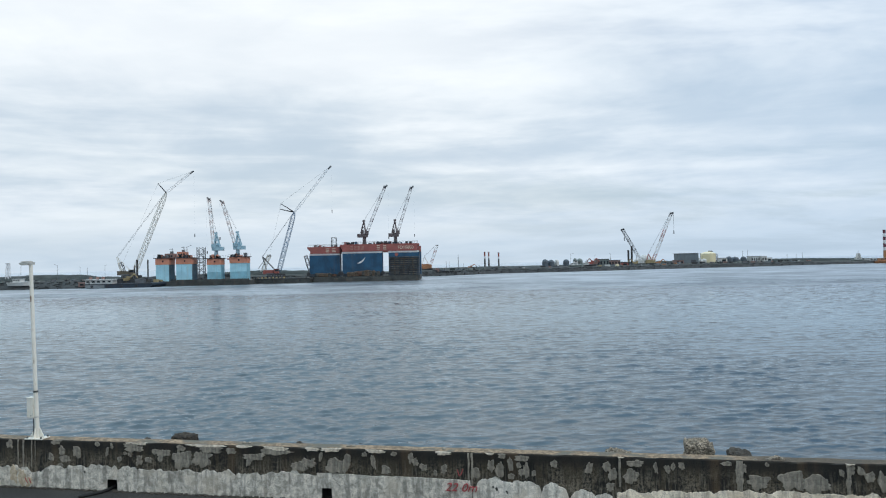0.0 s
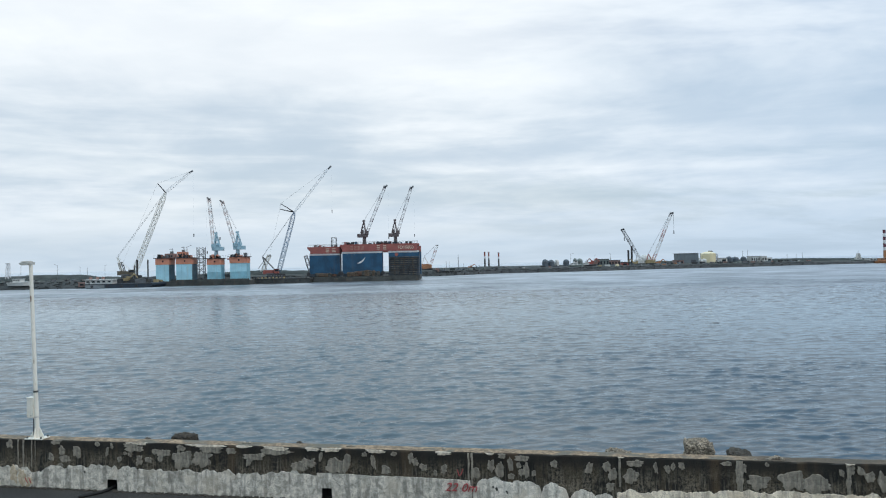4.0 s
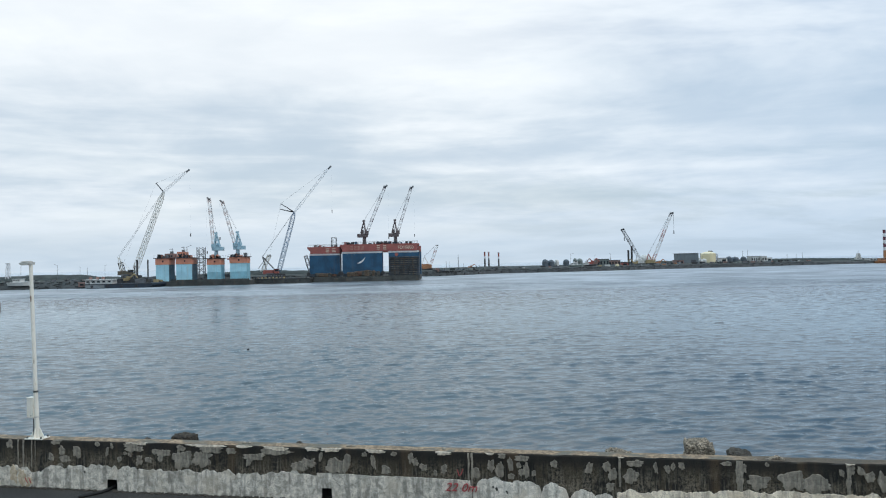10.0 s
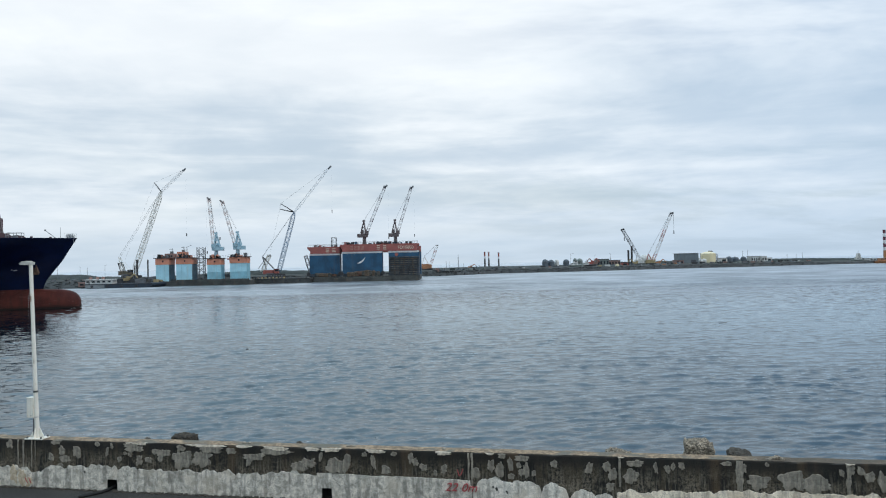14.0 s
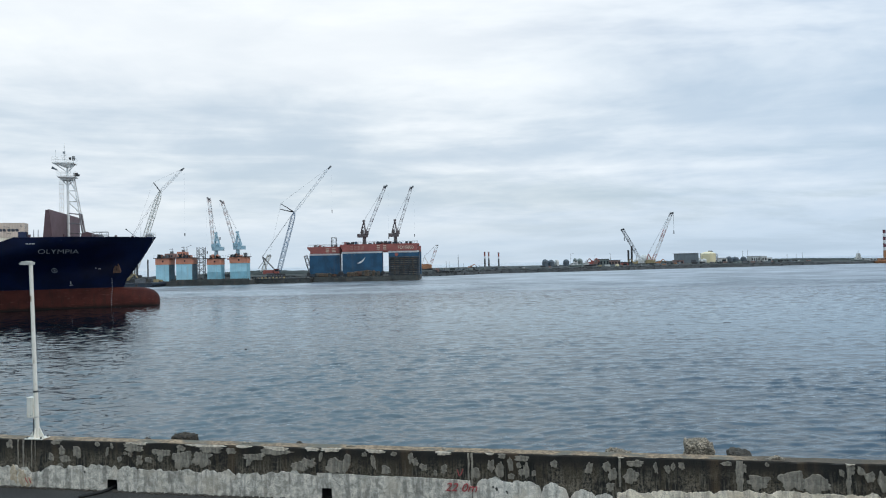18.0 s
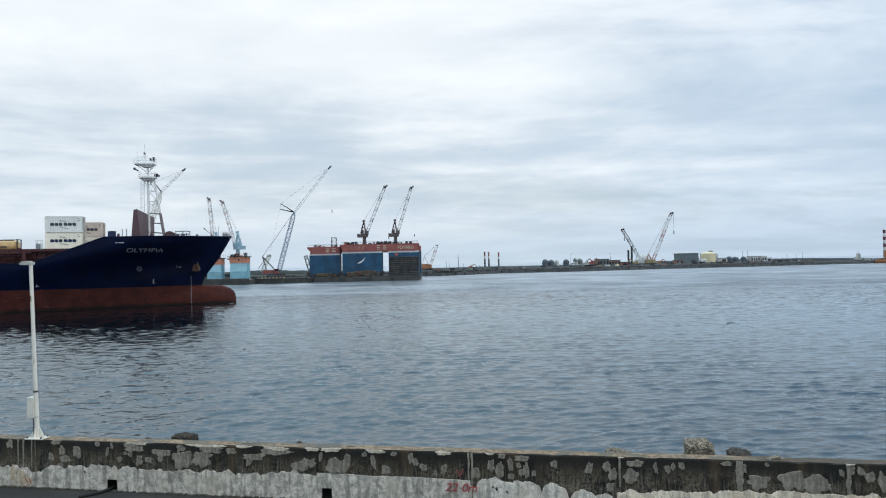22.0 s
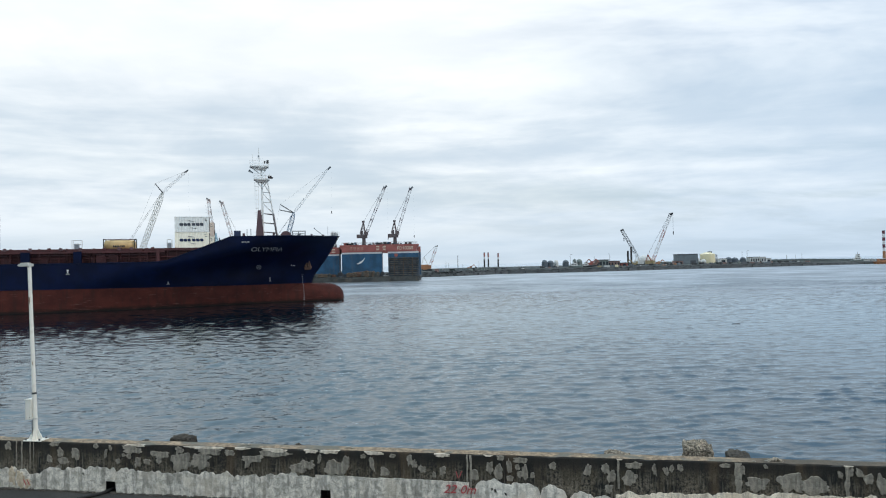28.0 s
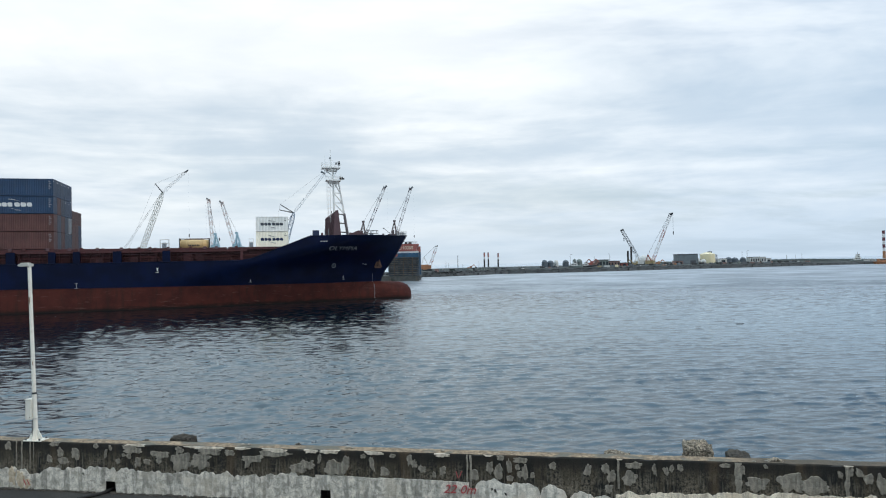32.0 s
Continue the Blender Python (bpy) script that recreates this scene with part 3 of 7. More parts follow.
tagged(wall, "low concrete sea wall, black weathering above a pale plastered foot", "wall", kind="structure")


def make_foot(s0, s1, level, lobes, rough, material, label, seed, named=()):
    """Plaster coat on the foot of the wall, a trowel's thickness proud, its upper edge in ragged lobes. lobes: widths, heights, roundness; named: middle, half width and height of single lobes."""
    rng = random.Random(seed)
    tongues = list(named)
    c = s0
    (w0, w1), (h0, h1), power = lobes
    while c < s1 and h1 > 0:
        w = rng.uniform(w0, w1)
        c += w
        tongues.append((c, w * rng.uniform(1.0, 1.6), rng.uniform(h0, h1)))
        c += w * rng.uniform(0.2, 0.9)
    cols = [s0 + 0.02 * i for i in range(int((s1 - s0) / 0.02) + 1)]
    bm = bmesh.new()
    old = None
    for e in cols:
        gap = any(abs(e - s) < w / 2 + 0.012 for s, z, w, h in DRAINS)
        top = curve(e, level) + max([0.0] + [h * max(0.0, 1 - ((e - c) / w) ** 2) ** power for c, w, h in tongues])
        top += rough * noise.fractal(Vector((e * 6, seed, 0)), 0.7, 2.2, 5)
        z0 = 0.226 if gap else -0.02
        col = []
        for k in (0.0, 0.25, 0.5, 0.72, 0.88, 0.993, 1.0):
            z = z0 + (max(top, z0 + 0.02) - z0) * k
            thick = (0.009 + 0.006 * noise.fractal(Vector((e * 3.5, z * 3.5, seed)), 0.9, 2, 4)) if k < 1 else -0.004
            col.append(bm.verts.new((e, -0.014 - thick, z)))
        if old:
            for k in range(6):
                bm.faces.new((old[k], col[k], col[k + 1], old[k + 1]))
        old = col
    return part("foot_plaster", bm, material, wall, label)


LEFT_EDGE = ((-10.4, 0.34), (-9.0, 0.31), (-8.75, 0.22), (-8.5, 0.37), (-6.4, 0.38), (-4.5, 0.39), (-2.9, 0.42))
make_foot(-10.4, -2.84, LEFT_EDGE, ((0.05, 0.18), (0.0, 0.13), 0.55), 0.045, foot_grey, "grey plaster foot with ragged tongues", 3)
make_foot(-2.84, 0.0, ((-2.9, 0.49), (0, 0.46)), ((0.2, 0.5), (0.0, 0.014), 0.5), 0.010, foot_grey, "grey plaster foot with a straight edge", 5)
make_foot(0.0, 2.5, ((0, 0.36), (0.7, 0.36), (1.2, 0.32), (1.7, 0.23), (2.5, 0.20)), ((0.2, 0.3), (0.0, 0.0), 0.4), 0.05, foot_pale, "pale plaster foot in broad rounded lobes", 8,
          ((0.42, 0.31, 0.16), (0.98, 0.25, 0.16), (1.47, 0.22, 0.17), (1.93, 0.21, 0.14), (2.28, 0.15, 0.12)))
make_foot(2.5, 9.0, ((2.5, 0.30), (2.7, 0.36), (3.6, 0.38), (5, 0.43), (6.5, 0.44), (9, 0.44)), ((0.05, 0.2), (0.0, 0.05), 0.6), 0.05, foot_tan, "crumbling tan plaster foot", 11)


def blob(w, h, deep, seed, ceiling=9.0, rough=0.42):
    """Ragged flat patch standing proud of the face, towards -y."""
    bm = bmesh.new()
    n, rim = 44, []
    turn = 0.5 * math.sin(seed * 7.1)
    for i in range(n):
        t = 2 * math.pi * i / n
        c, s = math.cos(t), math.sin(t)
        sq = 1 / max(abs(c), abs(s)) ** 0.25
        u = Vector((c * 1.5 + seed * 3.7, s * 1.5, seed))
        k = 0.84 * sq * (1 + rough * noise.fractal(u, 0.8, 2.1, 5)) + 0.12 * rough * noise.noise(Vector((c * 17, s * 17, seed * 5.0)))
        px, pz = c * k * w * 0.5, s * k * h * 0.5
        rim.append((px + pz * turn * 0.4, min(pz, ceiling)))
    f = [bm.verts.new((x * 0.94, -deep, z * 0.94)) for x, z in rim]
    b = [bm.verts.new((x, 0.02, z)) for x, z in rim]
    bm.faces.new(f)
    for i in range(n):
        bm.faces.new((f[i], b[i], b[(i + 1) % n], f[(i + 1) % n]))
    return bm


def patches(rows, material, name, deep):
    for i, (s, z, w, h) in enumerate(rows):
        o = part(name, blob(w, h * 1.1, deep + 0.0013 * i, s + 0.37 * i, TOP - 0.006 - z, 0.46 if s > 0 else 0.56), material, wall)
        o.location = (s, 0.0 if z > 0.42 else -0.012, z)


patches([(-9.32, 0.85, 0.16, 0.16), (-8.26, 0.92, 0.25, 0.12), (-8.14, 0.75, 0.17, 0.20), (-8.38, 0.62, 0.15, 0.15), (-7.79, 0.74, 0.22, 0.25), (-8.07, 0.59, 0.29, 0.14),
         (-8.17, 0.45, 0.15, 0.10), (-7.35, 0.89, 0.12, 0.09), (-7.13, 0.77, 0.08, 0.17), (-7.03, 0.87, 0.07, 0.09), (-6.75, 0.74, 0.09, 0.07), (-6.63, 0.72, 0.10, 0.09),
         (-6.86, 0.62, 0.12, 0.09), (-6.44, 0.61, 0.18, 0.20), (-6.24, 0.63, 0.16, 0.11)], patch_grey, "plaster_patch", 0.012)
patches([(-6.59, 0.85, 0.46, 0.17), (-6.10, 0.78, 0.20, 0.11), (-5.93, 0.76, 0.34, 0.14), (-6.00, 0.66, 0.13, 0.15), (-5.52, 0.67, 0.49, 0.34), (-5.13, 0.69, 0.47, 0.33),
         (-4.91, 0.85, 0.50, 0.15), (-5.58, 0.87, 0.21, 0.15), (-4.53, 0.84, 0.28, 0.12), (-4.10, 0.75, 0.45, 0.12), (-4.17, 0.66, 0.13, 0.18), (-3.19, 0.60, 0.36, 0.16),
         (-2.99, 0.67, 0.28, 0.18), (-2.50, 0.63, 0.43, 0.29), (-2.27, 0.70, 0.17, 0.32)], patch_grey, "plaster_patch", 0.012)
patches([(-3.61, 0.86, 0.64, 0.13), (-2.76, 0.79, 0.09, 0.17), (-1.77, 0.74, 0.10, 0.28), (-1.53, 0.59, 0.20, 0.16), (-1.07, 0.81, 0.13, 0.19), (-0.99, 0.75, 0.13, 0.13),
         (-0.84, 0.66, 0.15, 0.14), (-0.47, 0.64, 0.13, 0.16), (-0.63, 0.57, 0.08, 0.10), (-1.38, 0.88, 0.12, 0.07), (-1.93, 0.86, 0.11, 0.08), (0.10, 0.60, 0.15, 0.20),
         (0.37, 0.73, 0.14, 0.21), (0.52, 0.66, 0.16, 0.27), (0.71, 0.77, 0.11, 0.24)], patch_grey, "plaster_patch", 0.012)
patches([(0.85, 0.75, 0.11, 0.10), (0.90, 0.63, 0.13, 0.13), (0.98, 0.67, 0.13, 0.28), (1.11, 0.62, 0.09, 0.10), (0.90, 0.87, 0.32, 0.10), (0.56, 0.90, 0.16, 0.09),
         (1.46, 0.79, 0.14, 0.14), (2.05, 0.74, 0.13, 0.21), (2.34, 0.78, 0.15, 0.16), (2.44, 0.66, 0.18, 0.21), (2.73, 0.62, 0.25, 0.26), (2.81, 0.85, 0.33, 0.11),
         (3.14, 0.78, 0.08, 0.20), (2.39, 0.44, 0.15, 0.16), (0.72, 0.56, 0.14, 0.10)], patch_grey, "plaster_patch", 0.012)
patches([(3.33, 0.76, 0.11, 0.15), (3.42, 0.81, 0.09, 0.13), (3.56, 0.83, 0.11, 0.13), (4.27, 0.89, 0.19, 0.07), (4.52, 0.83, 0.14, 0.15), (4.75, 0.60, 0.38, 0.25),
         (5.27, 0.64, 0.52, 0.36), (5.62, 0.60, 0.54, 0.30), (4.89, 0.89, 0.07, 0.06), (6.01, 0.80, 0.09, 0.12), (6.14, 0.83, 0.15, 0.16),
         (6.29, 0.84, 0.14, 0.14), (6.42, 0.75, 0.17, 0.17), (6.61, 0.66, 0.16, 0.31)], patch_grey, "plaster_patch", 0.012)
patches([(-6.53, 0.94, 0.53, 0.08), (-5.08, 0.93, 0.87, 0.08), (-4.28, 0.94, 0.31, 0.07), (-3.60, 0.92, 0.64, 0.08), (-2.93, 0.92, 0.31, 0.08), (-2.58, 0.93, 0.41, 0.08),
         (-1.73, 0.92, 0.42, 0.08), (-0.48, 0.92, 0.33, 0.07), (0.35, 0.94, 0.18, 0.05), (2.58, 0.945, 0.12, 0.03), (6.14, 0.94, 0.17, 0.035)], patch_bright, "bare_skylit_edge", 0.010)
for s, w, h in ((-0.03, 0.03, 0.95), (0.03, 0.035, 0.95), (2.55, 0.045, 0.5), (4.47, 0.12, 0.55), (6.11, 0.06, 0.5), (-9.13, 0.02, 0.5), (-9.01, 0.035, 0.55), (-8.82, 0.03, 0.6), (-8.74, 0.014, 0.4)):
    bm = B()
    sides = []
    for k in range(15):
        z = -h / 2 + h * k / 14
        mid = 0.012 * noise.noise(Vector((s, z * 5, 0)))
        wide = w / 2 * (1 + 0.7 * noise.noise(Vector((s * 3, z * 9, 4))))
        sides.append([bm.verts.new((mid + d * wide, y, z)) for d, y in ((-1, 0.0), (-0.7, -0.008), (0.7, -0.008), (1, 0.0))])
    for a, b in zip(sides, sides[1:]):
        for k in range(3):
            bm.faces.new((a[k], a[k + 1], b[k + 1], b[k]))
    o = part("joint_strip", bm, patch_grey, wall)
    o.location = (s, -0.014 if h > 0.9 else -0.004, 0.945 - h / 2)
for s, z, w, h in ((-9.22, 0.27, 0.20, 0.34), (-9.02, 0.20, 0.22, 0.36), (-8.86, 0.12, 0.16, 0.22)):
    o = part("rust_stain", blob(w, h, 0.003, s, 9.0, 0.5), stain_tan, wall, "tan rust stain on the plaster")
    o.location = (s, -0.034, z)
# Flat dark patches laid on the plaster to stand for holes in it.
for s, z, w, h in ((0.40, 0.36, 0.05, 0.05), (0.46, 0.33, 0.06, 0.08), (0.64, 0.28, 0.05, 0.07), (-7.62, 0.35, 0.04, 0.06)):
    o = part("painted_hole", blob(w, h, 0.002, s, 9.0, 0.6), rock_dark, wall, "flat dark patch painted as a hole in the plaster")
    o.location = (s, -0.027, z)
face = Matrix.Rotation(radians(90), 4, "X")
wording("painted_mark", "22 0m", 0.205, spray_red, wall, Matrix.Translation((-0.17, -0.045, 0.275)) @ Matrix(((1.1, 0, 0.35, 0), (0, 1, 0, 0), (0, 0, 1, 0), (0, 0, 0, 1))) @ face, label="red spray-painted distance mark", thin=-0.0005)
for s, z, a in ((-0.21, 3.43 - 2.84, -18), (-0.15, 3.44 - 2.84, 22), (-8.91, 2.99 - 2.84, -30), (-8.83, 2.99 - 2.84, -25)):
    o = part("paint_stroke", bx(-0.008, 0.008, -0.004, 0.0, -0.06, 0.06), spray_red, wall)
    o.location, o.rotation_euler = (s, -0.024 if z > 0.5 else -0.045, z), (0, radians(a), 0)
bm = B()
run = [(DRAINS[0][0] - 0.02, 0.10, 0.06), (DRAINS[0][0] - 0.05, -0.05, 0.05), (DRAINS[0][0] - 0.14, -0.20, 0.03), (DRAINS[0][0] - 0.38, -0.48, 0.03)]
for a, b in zip(run, run[1:]):
    tube(bm, a, b, 0.03, 8)
hose = part("drain_hose", bm, drain_shade_hose_black, None)
hose.matrix_world = WALL
tagged(hose, "black rubber hose leading out of a wall drain", "hose")
# Added black plate behind each drain, for the darkness inside it.
for s, z, w, h in DRAINS:
    part("drain_shade_plate", bx(s - w / 2, s + w / 2, THICK - 0.03, THICK - 0.01, 0, 0.22), drain_shade_hose_black, wall, "added black plate that keeps the drain dark")
# broken edge of the old surface along the foot
bm = B()
for i in range(330):
    s = -10.5 + 0.055 * i + random.uniform(-0.02, 0.02)
    w, h = random.uniform(0.02, 0.09), random.uniform(0.008, 0.03)
    box(bm, s, s + w, -0.05 - random.uniform(0, 0.06), -0.012, -0.01, h)
o = part("foot_rubble", bm, rock_dark, wall, "crumbled dark mortar along the foot")
tagged(o, kind="stuff")


# ---- lamp post bolted to the wall ----
def make_lamp_post():
    px, pz = -8.21, 3.79
    t = thing("street_lamp", (px, 13.68, pz), "leaning white steel lamp post bolted on the sea wall", "street lamp", turn=-10.3)
    m = t.matrix_world.inverted()
    top = m @ Vector((-8.32, 13.68, 7.30))
    bm = tb((0, 0, 0.012), top * 0.27, 0.043, 14, 0.041)
    tube(bm, top * 0.27, top, 0.037, 14, 0.034)
    part("pole", bm, pole_white, t, smooth=False)
    part("band", tb(top * 0.262, top * 0.272, 0.049, 14), dark_steel, t, "black rubber band")
    part("base_plate", bx(-0.19, 0.19, -0.12, 0.12, 0, 0.018), pole_white, t)
    for k in range(4):
        a = math.pi / 2 * k
        bm = B()
        c, s = math.cos(a), math.sin(a)
        pts = [(0.042, 0.012), (0.17 if k % 2 == 0 else 0.115, 0.012), (0.062, 0.20), (0.042, 0.22)]
        v = [bm.verts.new((c * r - s * w, s * r + c * w, z)) for w in (-0.006, 0.006) for r, z in pts]
        bm.faces.new(v[:4]), bm.faces.new(v[7:3:-1])
        for i in range(4):
            bm.faces.new((v[i], v[(i + 1) % 4], v[4 + (i + 1) % 4], v[4 + i]))
        part("gusset", bm, pole_white, t)
    for x in (-0.155, 0.155):
        for y in (-0.09, 0.09):
            part("bolt", tb((x, y, 0.018), (x, y, 0.05), 0.017, 6), dark_steel, t, "dark rusted bolt")
    mid = top * 0.175
    cab = part("control_box", bx(-0.175, -0.045, -0.06, 0.07, mid.z - 0.20, mid.z + 0.195), pole_white, t, "white steel control box")
    part("door", bx(-0.180, -0.068, -0.066, -0.060, mid.z - 0.185, mid.z + 0.18), pole_white, cab)
    part("latch", tb((-0.085, -0.075, mid.z - 0.15), (-0.085, -0.06, mid.z - 0.15), 0.008, 8), dark_steel, cab)
    part("hood", bx(-0.195, -0.055, -0.075, 0.075, mid.z + 0.195, mid.z + 0.207), pole_white, cab)
    part("strap", tb(top * 0.12, top * 0.125, 0.052, 12), lamp_grey, t)
    part("cable", tb((-0.03, -0.065, mid.z - 0.2), (-0.04, -0.05, 0.02), 0.008, 6), dark_steel, t)
    for k, h, w in ((0.80, 0.10, 0.022), (0.785, 0.04, 0.018), (0.435, 0.06, 0.014), (0.445, 0.03, 0.01)):
        p = top * k
        o = part("scuff", bx(0.0, w, -0.001, 0.001, -h / 2, h / 2), rust_scuff, t, "brown rust bloom")
        o.location = p + Vector((-0.005 + 0.02 * (k < 0.5), -0.043 if k < 0.5 else -0.041, 0))
    bm = B()
    rim = [(0.037, -0.03), (0.037, 0.028), (-0.09, 0.034), (-0.185, 0.018), (-0.215, -0.004), (-0.185, -0.026), (-0.09, -0.030)]
    f = [bm.verts.new((x, -0.07, z)) for x, z in rim]
    b = [bm.verts.new((x, 0.07, z)) for x, z in rim]
    bm.faces.new(f), bm.faces.new(b[::-1])
    for i in range(len(rim)):
        bm.faces.new((f[i], b[i], b[(i + 1) % len(rim)], f[(i + 1) % len(rim)]))
    head = part("lamp_head", bm, lamp_grey, t, "grey finned lamp head")
    head.location = top + Vector((0, 0, 0.0))
    for i in range(4):
        part("fin", bx(-0.165 + 0.048 * i, -0.152 + 0.048 * i, -0.06, 0.06, 0.02, 0.05 - 0.004 * abs(i - 2)), lamp_grey, head)
    part("lens", bx(-0.175, -0.04, -0.05, 0.05, -0.036, -0.027), window_dark, head)


make_lamp_post()


# ---- armour rocks on the seaward ledge, their heads above the wall ----
def armour(name, x0, x1, top, y, material, label, seed, rough=0.16, round_off=0.5):
    w = x1 - x0
    t = part(name, lump(w, w * 0.9, top - 2.84, seed, rough, 20, True, round_off), material, None)
    t.matrix_world = pose((x0 + x1) / 2, y, 2.84, 0, 0, 25 * math.sin(seed * 5))
    tagged(t, label, "rock", "armour rocks behind the sea wall")


armour("armour_rock", -5.57, -5.11, 3.785, 13.9, rock_pitted, "dark pitted concrete block behind the sea wall", 1.2, 0.08, 0.12)
armour("armour_rock", 4.20, 4.81, 3.91, 12.2, rock_pale, "pale pebbly concrete block behind the sea wall", 2.0)
armour("armour_rock", 4.95, 5.40, 3.75, 12.1, rock_dark, "low brown rock behind the sea wall", 3.3)
armour("armour_rock", 2.89, 3.37, 3.68, 12.5, rock_pale, "low pale rock just above the sea wall", 4.4)
armour("armour_rock", -3.08, -2.70, 3.70, 13.4, rock_dark, "low dark rock just above the sea wall", 5.1)
armour("armour_rock", -6.25, -5.98, 3.70, 13.95, rock_dark, "low dark rock just above the sea wall", 6.2)
for i, (s, d, k) in enumerate(((5.02, 0.17, 1), (5.09, 0.2, 1.3), (5.16, 0.16, 0.9), (-4.36, 0.22, 0.8), (-4.22, 0.2, 0.9),
                               (-2.28, 0.2, 0.8), (-2.18, 0.22, 0.7), (-0.49, 0.2, 0.7), (4.94, 0.12, 0.7), (4.73, 0.1, 0.5))):
    t = part("stone_chip", lump(0.12 * k, 0.09 * k, 0.035 * k, 10 + i, 0.3, 3), patch_grey if i > 2 else rock_pale)
    t.matrix_world = WALL @ pose(s, d - 0.04, TOP - 0.004, 0, 0, 37 * i)
    tagged(t, "pale broken concrete chip lying on the wall", "stone chip", "chips on the wall")


# ---- small drifting floats ----
def make_float(name, label, w):
    t = thing(name, (0, 0, 0), label, "float")
    part("body", lump(w, w * 0.7, w * 0.6, w * 3, 0.12, 3), dark_steel, t, smooth=True)
    part("stub", tb((0, 0, w * 0.45), (w * 0.05, 0, w * 0.9), w * 0.10, 6), dark_steel, t)
    return t


float_near = make_float("fishing_float", "small dark float drifting on the water", 0.22)
float_far = thing("driftwood", (0, 0, 0), "flat dark piece of driftwood on the water", "driftwood")
part("plank", lump(0.95, 0.22, 0.11, 3.3, 0.15, 4), dark_steel, float_far)


# ---- the ship: x forward from the stem head, y to port, z from the waterline ----
BEAM, AFT = 11.6, -108.0


def stem(z):
    return curve(z, ((-4, -5.8), (4.2, -5.6), (5.6, -5.0), (9.2, -2.3), (13.6, 0.3)))


def half(x, z):
    run = curve(z, ((-4, 50), (0, 48), (3.9, 43), (7.5, 32), (10.4, 19.5), (12.25, 14.3), (13.6, 14.0)))
    u = max(0.0, min(1.0, (stem(z) - x) / run))
    end = max(0.0, min(1.0, (x - AFT) / 14 + 0.55)) ** 0.5
    return BEAM * (1 - (1 - u) ** 1.5) * end


def sheer(x):
    if x > -21.3:
        return 13.15 + 0.35 * max(0, (x + 21.3) / 21.3) ** 1.5
    return max(8.62, 13.15 - (-21.3 - x) * 0.385)


def shell(lo, hi, levels):
    """Both sides of the hull between two heights, which are functions of x."""
    bm = bmesh.new()
    steps = [0, 0.004, 0.01, 0.02, 0.03, 0.04, 0.055, 0.07, 0.085, 0.10, 0.12, 0.14, 0.16, 0.18, 0.197, 0.215, 0.235, 0.255, 0.28, 0.307, 0.345, 0.37, 0.42, 0.5, 0.6, 0.7, 0.8, 0.87, 0.92, 0.96, 1.0]
    for side in (1, -1):
        grid = []
        for w in steps:
            col = []
            for k in range(levels + 1):
                xn = AFT * w
                z = lo(xn) + (hi(xn) - lo(xn)) * k / levels
                x = stem(z) * (1 - w) + AFT * w
                if hi(xn) > 6:
                    z = min(z, lo(x) + (hi(x) - lo(x)) * k / levels) if x < xn else z
                col.append(bm.verts.new((x, side * half(x, z), z)))
            grid.append(col)
        for i in range(len(steps) - 1):
            for k in range(levels):
                bm.faces.new((grid[i][k], grid[i + 1][k], grid[i + 1][k + 1], grid[i][k + 1]))
    bmesh.ops.remove_doubles(bm, verts=bm.verts, dist=0.002)
    return bm


ship = thing("cargo_ship", (0, 0, 0), "navy blue container ship with red boot topping, under way", "ship")
BOOT = 3.9


def boot_line(x):
    return BOOT + 0.0085 * max(0.0, -20 - x)


part("hull_side", shell(boot_line, sheer, 12), navy, ship, "dark navy upper hull", True)
part("boot_topping", shell(lambda x: -4.0, boot_line, 8), boot_red, ship, "faded red lower hull", True)
bm = B()
z0, z1 = -4, 8.6
yb = half(AFT, 2)
box(bm, AFT - 0.2, AFT + 0.02, -yb, yb, z0, z1)
part("transom", bm, navy, ship)
bm = B()
xs = [-0.6, -2, -4, -7, -10, -14, -18, -21.3]
rows = [[bm.verts.new((x, s * max(0, half(x, 12.6) - 0.05), 12.65)) for s in (-1, 1)] for x in xs]
for a, b in zip(rows, rows[1:]):
    bm.faces.new((a[0], a[1], b[1], b[0]))
part("forecastle_deck", bm, deck_brown, ship)
bm = B()
rows = [[bm.verts.new((x, s * (min(11.3, half(x, z) - 0.15)), z)) for s in (-1, 1) for z in (7.6, 7.9)] for x in (-20.8, -24, -28, -32, -36, -40, -50, -80, AFT + 0.5)]
for a, b in zip(rows, rows[1:]):
    for i, j in ((0, 2), (2, 3), (3, 1), (1, 0)):
        bm.faces.new((a[i], a[j], b[j], b[i]))
part("main_deck", bm, deck_brown, ship)
bm = B()
v = [bm.verts.new((x, s * (half(-21.3, z) - 0.15), z)) for x in (-21.4, -21.2) for z, s in ((7.9, -1), (7.9, 1), (9.5, 1), (11, 1), (12.65, 1), (12.65, -1), (11, -1), (9.5, -1))]
bm.faces.new(v[:8]), bm.faces.new(v[15:7:-1])
for i in range(8):
    bm.faces.new((v[i], v[(i + 1) % 8], v[8 + (i + 1) % 8], v[8 + i]))
part("forecastle_bulkhead", bm, deck_brown, ship)
